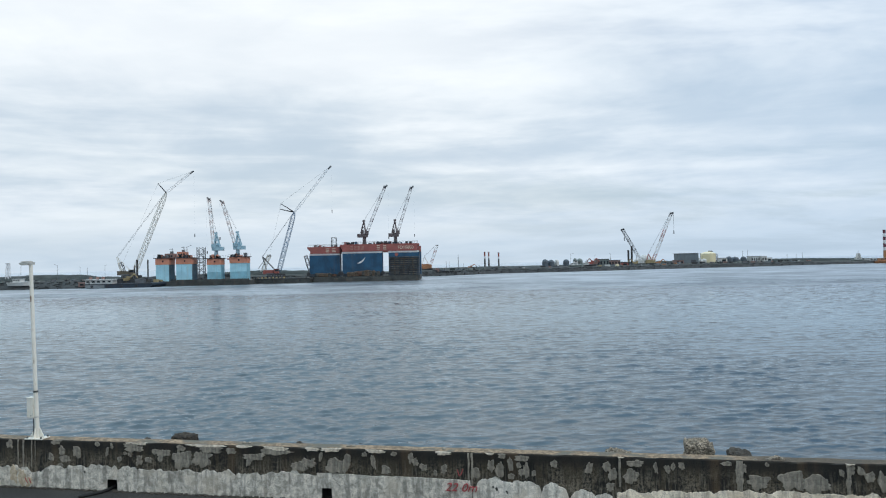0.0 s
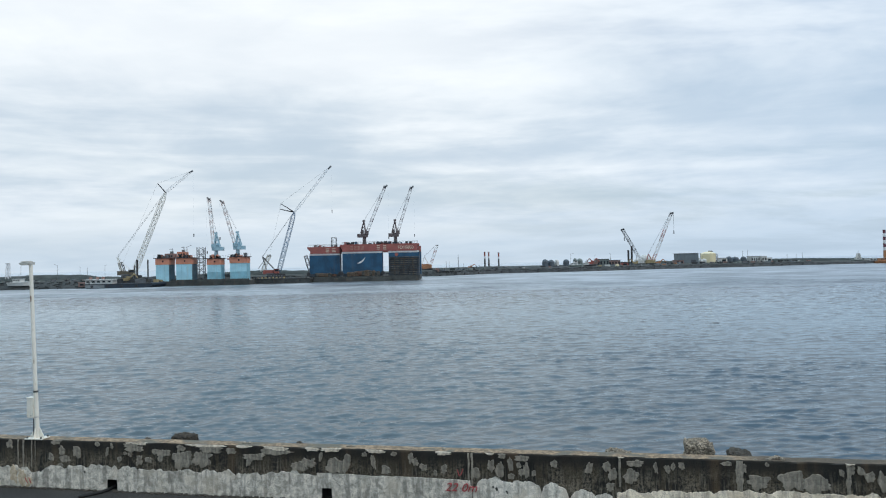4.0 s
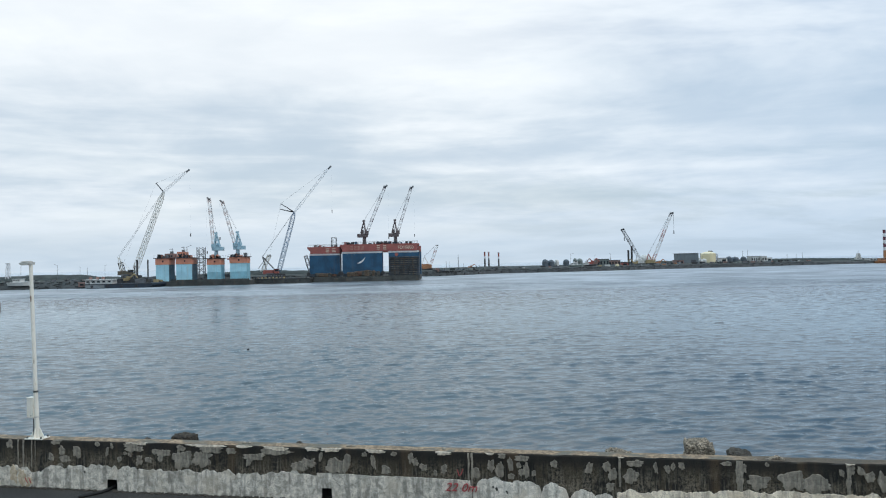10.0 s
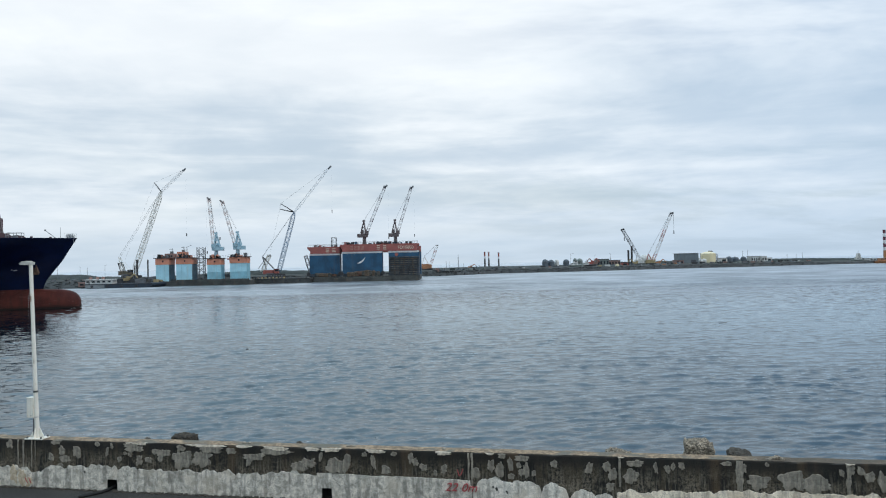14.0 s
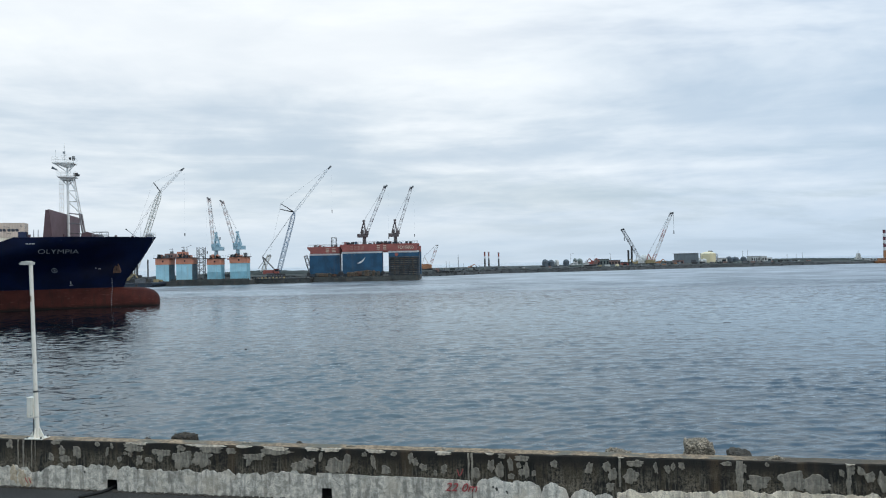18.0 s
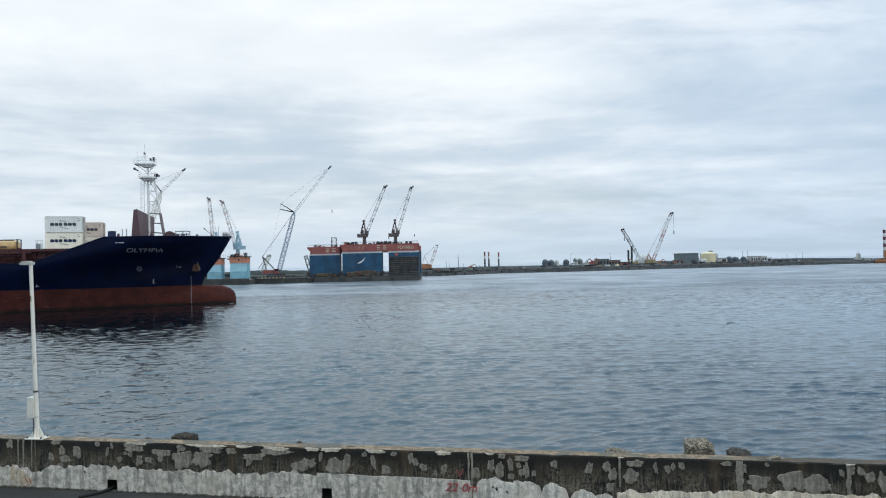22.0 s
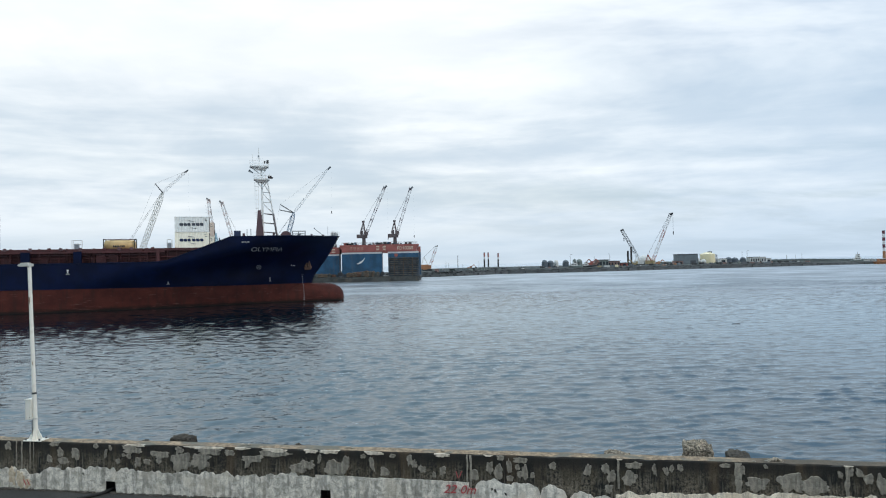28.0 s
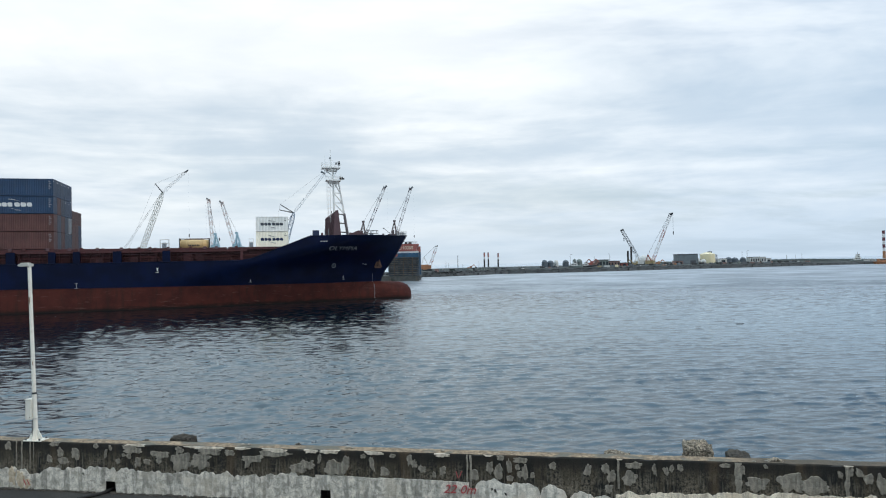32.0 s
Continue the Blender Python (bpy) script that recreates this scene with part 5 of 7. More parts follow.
def stow(t, x, stbd, z):
    cargo.append((t, Matrix.Translation((x, -stbd, z))))


FRONT_A = -25.3
grey20 = container("freight_container", 6.06, 2.88, box_grey, logo_grey, "pale grey short freight container with dark print", "short containers forward")
cream20 = container("freight_container", 6.06, 2.88, box_cream, logo_navy, "cream short freight container with navy print", "short containers forward")
stow(cream20, FRONT_A - 3.03, 7.76, 11.24)
stow(grey20, FRONT_A - 3.03, 7.76, 14.18)
stow(copy_thing(cream20, pose(0, 0, 0)), FRONT_A - 3.03, -9.6, 11.24)
tan20 = container("freight_container", 6.06, 2.88, box_tan, logo_grey, "faded tan short freight container", "short containers forward")
stow(tan20, FRONT_A - 3.03, -9.6, 14.18)


def tank_container():
    """Tank in a dark open frame: barrel with domed ends, end frames, side rails, walkway, printed bars."""
    t = thing("tank_container", (0, 0, 0), "ochre tank container in a dark steel frame", "container", "short containers amidships")
    bm = tb((-2.75, 0, 1.22), (2.75, 0, 1.22), 1.08, 28)
    for s in (-1, 1):
        tube(bm, (s * 2.75, 0, 1.22), (s * 2.93, 0, 1.22), 1.08, 28, 0.75)
    part("tank", bm, box_ochre, t, "ochre painted barrel", True)
    for x in (-1.6, 0.0, 1.6):
        part("tank_band", tb((x - 0.04, 0, 1.22), (x + 0.04, 0, 1.22), 1.10, 28), box_ochre, t)
    for s in (-1, 1):
        frame_end = bmesh.new()
        for y in (-1.14, 1.14):
            box(frame_end, s * 2.96 - 0.09, s * 2.96 + 0.09, y - 0.08, y + 0.08, 0, 2.55)
        for z in (0.0, 2.41):
            box(frame_end, s * 2.96 - 0.07, s * 2.96 + 0.07, -1.06, 1.06, z, z + 0.14)
        part("end_frame", frame_end, dark_steel, t, "dark steel end frame")
        part("side_rail", bx(-2.86, 2.86, s * 1.14 - 0.05, s * 1.14 + 0.05, 0.02, 0.16), dark_steel, t)
        part("top_rail", bx(-2.86, 2.86, s * 1.14 - 0.04, s * 1.14 + 0.04, 2.42, 2.50), box_brown, t)
        part("saddle", bx(s * 1.9 - 0.1, s * 1.9 + 0.1, -0.8, 0.8, 0.1, 0.45), dark_steel, t)
    part("walkway", bx(-2.0, 2.0, -0.25, 0.25, 2.30, 2.36), mid_steel, t)
    for i in range(7):
        part("printed_bar", bx(-1.2 + 0.33 * i, -0.95 + 0.33 * i, -1.085, -1.03, 0.85, 1.2), dark_steel, t)
    return t


ochre = tank_container()
stow(ochre, -44.01, -10.2, 11.24)
blue40 = container("freight_container", 12.19, 3.02, box_blue, mark_white, "dark blue long freight container with white print", "tall stack of containers")
plain40 = container("freight_container", 12.19, 3.02, box_blue, mark_white, "plain dark blue long freight container", "tall stack of containers", False)
brown40 = container("freight_container", 12.19, 3.02, box_brown, mark_white, "red-brown long freight container", "tall stack of containers", False)
low_brown40 = container("freight_container", 12.19, 2.59, box_brown, mark_white, "red-brown long freight container", "lower stack of containers", False)
low_blue40 = container("freight_container", 12.19, 2.59, box_blue, mark_white, "plain dark blue long freight container", "lower stack of containers", False)
pale40 = container("freight_container", 12.19, 3.02, box_dull, mark_white, "pale grey long freight container", "tall stack of containers", False)
for y in (-0.95, 0.95):
    part("placard", bx(6.095, 6.11, y - 0.11, y + 0.11, 2.45, 2.66), mark_white, plain40, "small white placard")
slate40 = container("freight_container", 12.19, 3.02, box_slate, mark_white, "slate grey long freight container", "tall stack of containers", False)
STACK, FOOT = -65.85, 11.24
used = set()
for col in range(8):
    y = 9.0 - 2.5 * col
    tiers = 4 if col < 5 else 3
    for tier in range(tiers):
        if col == 0:
            src = (brown40, brown40, blue40, plain40)[tier]
        elif col < 5:
            src = ((slate40, slate40, brown40, plain40), (brown40, brown40, slate40, plain40), (slate40, slate40, plain40, plain40), (slate40, pale40, plain40, plain40))[col - 1][tier]
        else:
            src = low_blue40 if col == 7 and tier < 2 else low_brown40
        t = src if src.name not in used else copy_thing(src, pose(0, 0, 0))
        used.add(src.name)
        stow(t, STACK - 6.095, y, FOOT + (0.08 + 3.12 * tier if col < 5 else 2.62 * tier))
for col in range(8):
    for e in (0.4, 11.8):
        part("container_socket", bx(STACK - e - 0.5, STACK - e + 0.5, -(9.0 - 2.5 * col) - 1.1, -(9.0 - 2.5 * col) + 1.1, 11.2, FOOT + (0.08 if col < 5 else 0.0)), deck_brown, ship)


# ---- the far shore ----
SHORE = ((-900, 262), (-320, 270), (-182, 277), (-125, 283), (-88, 312), (-62, 330), (-30, 366), (-13, 385), (5, 401), (37, 446), (80, 452), (124, 473), (163, 496), (219, 512), (277, 541), (331, 556), (372, 566), (700, 640), (1800, 900))


def shore_y(x):
    return curve(x, SHORE)


def make_bank():
    """One sheet of land: stony slope up from the water, then level ground that runs to the horizon."""
    bm = bmesh.new()
    xs = [-1800, -900, -600, -450] + [-330 + 3.0 * i for i in range(250)] + [450, 600, 900, 1800, 3500]
    steps = ((-3, -1.5), (0, 0.1), (0.8, 0.8), (1.8, 1.5), (3, 2.2), (4.5, 2.9), (7, 3.1), (14, 3.2), (30, 3.3), (0.8, 3.3), (1, -1.5))
    grid = []
    for x in xs:
        y0 = shore_y(x)
        col = []
        for k, (d, z) in enumerate(steps):
            low = 0.62 if x > 300 else 1.0
            if k >= 9:
                d = (46 if x < -25 else 310) * d
            n = noise.fractal(Vector((x * 0.35, d * 0.8, 3)), 1, 2, 4)
            col.append(bm.verts.new((x, y0 + d + (0.7 * n if 0 < k < 7 else 0), z * low + (0.45 * n if 1 < k < 9 else 0))))
        grid.append(col)
    for i in range(len(xs) - 1):
        for k in range(len(steps) - 1):
            f = bm.faces.new((grid[i][k], grid[i + 1][k], grid[i + 1][k + 1], grid[i][k + 1]))
            f.material_index = 0 if k < 5 else 1
    ob = part("far_bank", bm, bank_stone, None)
    ob.data.materials.append(bank_land)
    return tagged(ob, "dark stony harbour bank with scrubby ground behind", "bank", kind="structure")


make_bank()


def make_riprap():
    bm = bmesh.new()
    rng = random.Random(4)
    for i in range(2600):
        x = rng.uniform(-330, 400)
        k = rng.random()
        y, z = shore_y(x) + 0.3 + 3.6 * k, 0.1 + 2.5 * k
        if x > 300:
            z *= 0.62
        s = rng.uniform(0.25, 0.75)
        v = [bm.verts.new((x + s * a * rng.uniform(0.6, 1.2), y + s * b * rng.uniform(0.6, 1.2), z + s * c * rng.uniform(0.5, 0.9))) for c in (-0.6, 0.6) for a, b in ((-1, -1), (1, -1), (1, 1), (-1, 1))]
        for f in ((3, 2, 1, 0), (4, 5, 6, 7), (0, 1, 5, 4), (1, 2, 6, 5), (2, 3, 7, 6), (3, 0, 4, 7)):
            bm.faces.new([v[j] for j in f])
    ob = part("riprap", bm, bank_stone, None)
    tagged(ob, "tumbled dark stones along the far waterline", "riprap", kind="stuff")


make_riprap()


def make_apron():
    """Low concrete quay wall in front of the stones: separate cast lengths, each with a kerb on its edge."""
    apron = thing("quay_apron", (0, 0, 0), "low weathered concrete quay wall along the far bank", "quay wall")
    rng = random.Random(31)
    x = 8.0
    while x < 372:
        long = rng.uniform(8, 15)
        x1 = min(x + long, 372)
        ya, yb, top = shore_y(x) - 0.6, shore_y(x1) - 0.6, rng.uniform(1.35, 1.75)
        bm = B()
        for z0, z1, lip, deep in ((-1.0, top, 0.0, 3.2), (top, top + 0.28, 0.12, 0.5)):
            v = [bm.verts.new(q) for z in (z0, z1) for q in ((x + 0.08, ya - lip, z), (x1 - 0.08, yb - lip, z), (x1 - 0.08, yb + deep, z), (x + 0.08, ya + deep, z))]
            for f in ((3, 2, 1, 0), (4, 5, 6, 7), (0, 1, 5, 4), (1, 2, 6, 5), (2, 3, 7, 6), (3, 0, 4, 7)):
                bm.faces.new([v[j] for j in f])
        part("wall_length", bm, apron_grey, apron)
        if rng.random() < 0.6:
            u = rng.uniform(0.2, 0.8)
            part("fender", tb((x + (x1 - x) * u, ya + (yb - ya) * u - 0.35, -0.2), (x + (x1 - x) * u, ya + (yb - ya) * u - 0.35, top), 0.4, 8), dark_steel, apron, "dark rubber fender")
        x = x1


make_apron()


def ridge(name, pts, base, wide, material, label):
    """Low mound along a line of (x, y, crest height)."""
    bm = bmesh.new()
    grid = []
    fine = []
    for (xa, ya, za), (xb, yb, zb) in zip(pts, pts[1:]):
        n = max(2, int(abs(xb - xa) / 1.5))
        fine += [(xa + (xb - xa) * i / n, ya + (yb - ya) * i / n, za + (zb - za) * i / n) for i in range(n)]
    fine.append(pts[-1])
    for x, y, z in fine:
        n = noise.fractal(Vector((x * 0.25, y * 0.01, 8)), 1, 2, 5)
        z += 0.15 * n
        grid.append([bm.verts.new((x, y + d * wide, base + (z - base) * k + 0.15 * n * (0 < k))) for d, k in ((-1, 0), (-0.7, 0.45), (-0.4, 0.8), (-0.1, 1.0), (0.3, 1.0), (0.7, 0.6), (1, 0))])
    for a, b in zip(grid, grid[1:]):
        for k in range(6):
            bm.faces.new((a[k], b[k], b[k + 1], a[k + 1]))
    ob = part(name, bm, material, None)
    return tagged(ob, label, "embankment", kind="structure")


ridge("embankment_west", ((-330, 300, 5.4), (-199.41, 305, 5.16), (-181.62, 305, 5.80), (-162.88, 308, 5.36), (-158.78, 310, 4.47),
                          (-132.90, 316, 3.82), (-93.32, 345, 5.89), (-73.39, 360, 5.04), (-47.03, 390, 4.0)), 3.0, 9, far_scrub, "grey-green scrub embankment behind the far bank")
ridge("embankment_east", ((-14.07, 425, 3.86), (5.60, 440, 3.69), (11.87, 470, 4.12), (70.11, 480, 4.05)), 3.0, 9, far_scrub, "low dark bank east of the dock")
ridge("breakwater_far", ((162.89, 640, 5.32), (277.94, 660, 5.18), (365.32, 690, 5.26), (443.48, 700, 3.72), (620, 720, 4.0)), 2.0, 7, far_scrub, "long dark breakwater closing the harbour")


# ---- deep blue floating dock ----
def bars(parent, x0, x1, y, z0, z1, n, material, gap=0.35):
    """Row of plain bars in place of writing, on a face towards -y."""
    w = (x1 - x0) / n
    h = (z1 - z0) / 5
    for i in range(n):
        for k in (0, 2, 4):
            part("lettering_bar", bx(x0 + w * i, x0 + w * (i + 1 - gap), y - 0.06, y + 0.02, z0 + h * k, z0 + h * (k + 0.8)), material, parent)


def dock_crane(x, y, z, tip, hook_z, mat, jibmat, label, mirror=1):
    """Pedestal crane on a dock: pedestal, slewing house, A-frame, lattice jib, luffing ropes, hook."""
    t = thing("dock_crane", (x, y, z), label, "crane", "cranes on the docks")
    tx, tz = tip[0] - x, tip[1] - z
    hz = 3.2
    part("pedestal", tb((0, 0, 0), (0, 0, hz), 0.95, 12, 0.75), mat, t)
    part("machinery_house", bx(-3.1 if mirror > 0 else -1.5, 1.5 if mirror > 0 else 3.1, -1.4, 1.4, hz, hz + 1.6), mat, t)
    part("cab", bx(0.9 * mirror - 0.7, 0.9 * mirror + 1.1, -1.7, -0.3, hz + 1.2, hz + 2.8), mat, t)
    bm = B()
    for s in (-0.8, 0.8):
        tube(bm, (-1.6 * mirror, s, hz + 1.9), (-0.1 * mirror, s * 0.4, hz + 7.4), 0.22, 5)
        tube(bm, (0.7 * mirror, s, hz + 1.9), (-0.1 * mirror, s * 0.4, hz + 7.4), 0.30, 5)
    for k in (0.35, 0.7):
        tube(bm, (-1.6 * mirror * (1 - k), -0.8 + 0.5 * k, hz + 1.9 + 5.5 * k), (0.7 * mirror * (1 - k), -0.8 + 0.5 * k, hz + 1.9 + 5.5 * k), 0.10, 4)
    box(bm, -0.7, 0.5, -0.5, 0.5, hz + 7.1, hz + 7.9)
    box(bm, -0.9 * mirror - 0.6, -0.9 * mirror + 0.6, -0.6, 0.6, hz + 1.6, hz + 3.4)
    box(bm, -0.4 * mirror - 0.9, -0.4 * mirror + 0.9, -0.8, 0.8, hz + 4.3, hz + 4.5)
    part("a_frame", bm, mat, t)
    foot = Vector((1.1 * mirror, 0, hz + 2.0))
    end = Vector((tx, 0, tz))
    n = 9
    for i in range(n):
        a, b = foot.lerp(end, i / n), foot.lerp(end, (i + 1) / n)
        part("jib_section", lattice(B(), a, b, 1.1, 2, 0.08, 1.1, 0.0001), jibmat if i % 2 == 0 else crane_white, t)
    part("jib_head", tb(end - Vector((0.5 * mirror, 0, 0.9)), end + Vector((0.9 * mirror, 0, 0.3)), 0.42, 6), mid_steel, t)
    bm = B()
    for s in (-0.3, 0.3):
        tube(bm, (-0.1 * mirror, s, hz + 7.6), (tx, s, tz), 0.03, 3)
    part("luffing_rope", bm, mid_steel, t)
    hx = tx + 1.1 * mirror
    rope = part("hoist_rope", tb((hx, 0, tz), (hx, 0, hook_z - z), 0.010, 4), pale_steel, t)
    part("hook_block", bx(hx - 0.18, hx + 0.18, -0.2, 0.2, hook_z - z - 1.1, hook_z - z), dark_steel, rope)
    return t


def make_blue_dock():
    y = 306.0
    t = thing("floating_dock", (0, y, 0), "deep blue floating dock with a faded red deck band", "floating dock")
    x = {k: v for k, v in zip("abcdefgh", (-60.82, -47.05, -45.52, -27.43, -24.62, -10.86, -61.69, -10.93))}
    zt, zb, zw = 16.65, 14.1, 13.35
    part("pontoon", bx(x["a"] + 0.4, x["f"], -1.5, 34, -1.5, 2.3), dock_floor, t, "weed-stained steel pontoon")
    part("pontoon_step", bx(x["b"] - 2, x["d"] + 4, -4.5, -1.5, -1.5, 1.7), dock_floor, t)
    for a, b, m, d, lo in (("a", "b", dock_blue, 5.5, 2.3), ("c", "d", dock_blue, 4.0, 2.3), ("e", "f", dock_weathered, 9.0, 1.0)):
        tower = part("tower", bx(x[a], x[b], 0, d, lo, zw) if a != "a" else bx(x[a], x[b], 0, d, lo, zw - 0.6), m, t, "weathered blue and grey tower side" if m is dock_weathered else "deep blue tower")
        part("white_stripe", bx(x[a] - 0.05, x[b] + 0.05, -0.05, 0.0, zw - 0.75, zw + 0.02) if a != "a" else bx(x[a] - 0.05, x[b] + 0.05, -0.05, 0.0, zw - 1.35, zw - 0.58), crane_white, tower)
        if m is dock_weathered:
            for i in range(11):
                z = lo + 1.0 + i * 0.85
                part("fender_beam", bx(x[a] + 0.3, x[b] - 0.4, -0.35, 0, z, z + 0.22), dock_fender if i % 3 else dock_rust, tower)
            for i in range(7):
                xx = x[a] + 0.6 + i * 2.05
                part("fender_post", bx(xx, xx + 0.22, -0.40, 0, lo, zw - 3.0), dock_rust if i % 2 else dock_weathered, tower)
            part("tower_top", bx(x[a], x[b], -0.05, 0, zw - 2.9, zw - 0.75), dock_blue, tower, "deep blue upper plating")
            part("crest", tb((x[a] + 3.6, -0.04, zw - 1.6), (x[a] + 3.6, -0.14, zw - 1.6), 0.8, 12), crane_red, tower, "faded round emblem")
            part("pipe_stack", bx(x[b] - 1.3, x[b] + 0.1, -0.3, 0.6, 1, zw - 2.9), dock_weathered, tower)
        else:
            for i in range(3):
                xx = x[a] + (x[b] - x[a]) * (i + 1) / 4
                part("weld_seam", bx(xx, xx + 0.08, -0.03, 0, lo + 0.5, zw - 0.8), dock_blue, tower)
            heap = random.Random(ord(a))
            for i in range(5 if a == "a" else 9):
                xx = x[a] + 2.5 + (x[b] - x[a] - 4.0) * (i + 0.5) / (5 if a == "a" else 9)
                o = part("scrap_heap", lump(heap.uniform(1.8, 3.4), 1.5, heap.uniform(1.2, 2.0) * (1.0 if a == "a" else 1.5), i + ord(a) * 0.1, 0.3, 4), heap.choice((dock_rust, dock_rust, dock_floor, anchor_rust)), tower, "rusty scrap on the pontoon")
                o.location = (xx, -0.9, 2.25)
            for xx in (x[a] - 0.4, x[b] + 0.2):
                part("tyre_fender", tb((xx, -0.7, 3.6), (xx, -0.2, 3.6), 0.9, 12), dark_steel, tower, "black rubber fender")
            if a == "a":
                tower.location.y = 2.5
            part("weed_line", bx(x[a] - 0.03, x[b] + 0.03, -0.04, 0, 2.3, 3.6), dock_weathered, tower, "fouled lower plating")
    # far row of towers, seen through the gaps
    part("far_tower", bx(x["a"] + 2, x["b"] - 4.5, 26, 33, 2.3, zw), dock_blue, t)
    part("far_tower", bx(x["e"] + 2.6, x["f"], 26, 33, 2.3, zw), dock_blue, t)
    # deck girder with flared ends
    bm = B()
    a, b = x["c"] - 0.9, x["h"]
    rim = [(a + 1.0, zw), (b - 1.0, zw), (b - 0.9, zb + 0.8), (b, zt - 0.6), (b, zt), (a, zt), (a, zt - 0.7), (a + 0.9, zb + 0.4)]
    f = [bm.verts.new((p, -0.25, q)) for p, q in rim]
    g = [bm.verts.new((p, 9.5, q)) for p, q in rim]
    bm.faces.new(f), bm.faces.new(g[::-1])
    for i in range(8):
        bm.faces.new((f[i], g[i], g[(i + 1) % 8], f[(i + 1) % 8]))
    band = part("deck_girder", bm, dock_red, t, "faded red upper deck girder")
    a, b, zl, zk = x["g"], x["b"] + 0.3, zw - 0.6, zt - 0.8
    rim = [(a + 1.3, zl), (b, zl), (b, zk), (a, zk), (a, zk - 0.8), (a + 1.2, zl + 1.3)]
    bm = B()
    f = [bm.verts.new((p, 2.2, q)) for p, q in rim]
    g = [bm.verts.new((p, 9.4, q)) for p, q in rim]
    bm.faces.new(f), bm.faces.new(g[::-1])
    for i in range(6):
        bm.faces.new((f[i], g[i], g[(i + 1) % 6], f[(i + 1) % 6]))
    wing = part("deck_girder", bm, dock_red, t, "faded red upper deck girder, set back")
    part("far_girder", bx(x["g"] + 1, x["h"], 25, 33.5, zw, zt - 0.5), dock_red, t)
    zl = (zt + zw) / 2 - 0.85
    bars(wing, -53.3, -47.5, 2.18, zl - 0.7, zl + 1.0, 2, letter_cream, 0.45)
    bars(band, -41.82, -35.19, -0.27, zl + 0.2, zl + 1.6, 4, letter_faded, 0.3)
    bars(band, -29.83, -23.97, -0.27, zl, zl + 1.9, 2, letter_cream, 0.55)
    wording("dock_number", "FD10000", 2.1, letter_cream, band, Matrix.Translation((-16.83, -0.30, zl + 0.05)) @ Matrix.Scale(0.92, 4, (1, 0, 0)) @ face, label="pale raised dock number")
    # white swoosh emblem on the middle tower
    bm = B()
    ex, ez = -36.82, 9.15
    arc = [(-1.9, -1.0, 0.15), (-1.2, -0.9, 0.55), (-0.3, -0.5, 0.85), (0.7, 0.2, 0.75), (1.5, 1.2, 0.4), (1.7, 1.9, 0.1)]
    up = [(bm.verts.new((ex + a, -0.05, ez + b - w / 2)), bm.verts.new((ex + a, -0.05, ez + b + w / 2))) for a, b, w in arc]
    for p, q in zip(up, up[1:]):
        bm.faces.new((p[0], q[0], q[1], p[1]))
    part("emblem", bm, mark_white, t, "white curved emblem")
    # deck clutter and rails
    rng = random.Random(9)
    bm = B()
    for i in range(50):
        xx = x["c"] + i * (x["h"] - x["c"] - 0.5) / 49
        tube(bm, (xx, 0.2, zt), (xx, 0.2, zt + 1.1), 0.05, 4)
    for z in (0.6, 1.1):
        tube(bm, (x["c"], 0.2, zt + z), (x["h"] - 0.5, 0.2, zt + z), 0.05, 4)
    part("deck_rail", bm, mid_steel, t)
    for i in range(14):
        xx = rng.uniform(x["g"] + 1.5, x["b"] - 1)
        part("deck_gear", bx(xx - 0.3, xx + rng.uniform(0, 0.7), 3, 5.5, zk, zk + rng.uniform(0.3, 1.2)), rng.choice((mid_steel, dark_steel, dock_red, crane_white)), t)
    bm = B()
    for i in range(16):
        xx = x["g"] + 0.4 + i * (x["b"] - x["g"] - 0.4) / 15
        tube(bm, (xx, 2.5, zk), (xx, 2.5, zk + 1.1), 0.05, 4)
    for z in (0.6, 1.1):
        tube(bm, (x["g"] + 0.4, 2.5, zk + z), (x["b"], 2.5, zk + z), 0.05, 4)
    part("deck_rail", bm, mid_steel, t)
    for i in range(46):
        xx = rng.uniform(x["c"] + 0.5, x["h"] - 2)
        w, hgt = rng.uniform(0.15, 0.7), rng.uniform(0.3, 1.3)
        part("deck_gear", bx(xx - w, xx + w, 1, 3.5, zt, zt + hgt), rng.choice((mid_steel, dark_steel, dock_red, crane_white, dock_blue)), t)
    bm = B()
    for xx in (-50.93, -48.89):
        tube(bm, (xx, 4, zk), (xx, 4, zk + 4.2), 0.14, 4), tube(bm, (xx, 6, zk), (xx, 6, zk + 4.2), 0.14, 4)
    for z in (2.2, 4.2):
        tube(bm, (-51.19, 4, zk + z), (-48.64, 4, zk + z), 0.14, 4)
        tube(bm, (-50.93, 4, zk + z), (-50.93, 6, zk + z), 0.12, 4)
    tube(bm, (-50.93, 4, zk + 2.2), (-48.89, 4, zk + 4.2), 0.10, 4)
    part("gantry_frame", bm, dark_steel, t)
    dock_crane(-35.72, 309, zt, (-25.72, 43.26), 20.02, crane_dull, crane_slate, "dull maroon dock crane with a slate and white jib")
    dock_crane(-21.55, 309, zt, (-13.86, 42.50), 20.80, crane_dull, crane_slate, "dull maroon dock crane with a slate and white jib")


make_blue_dock()


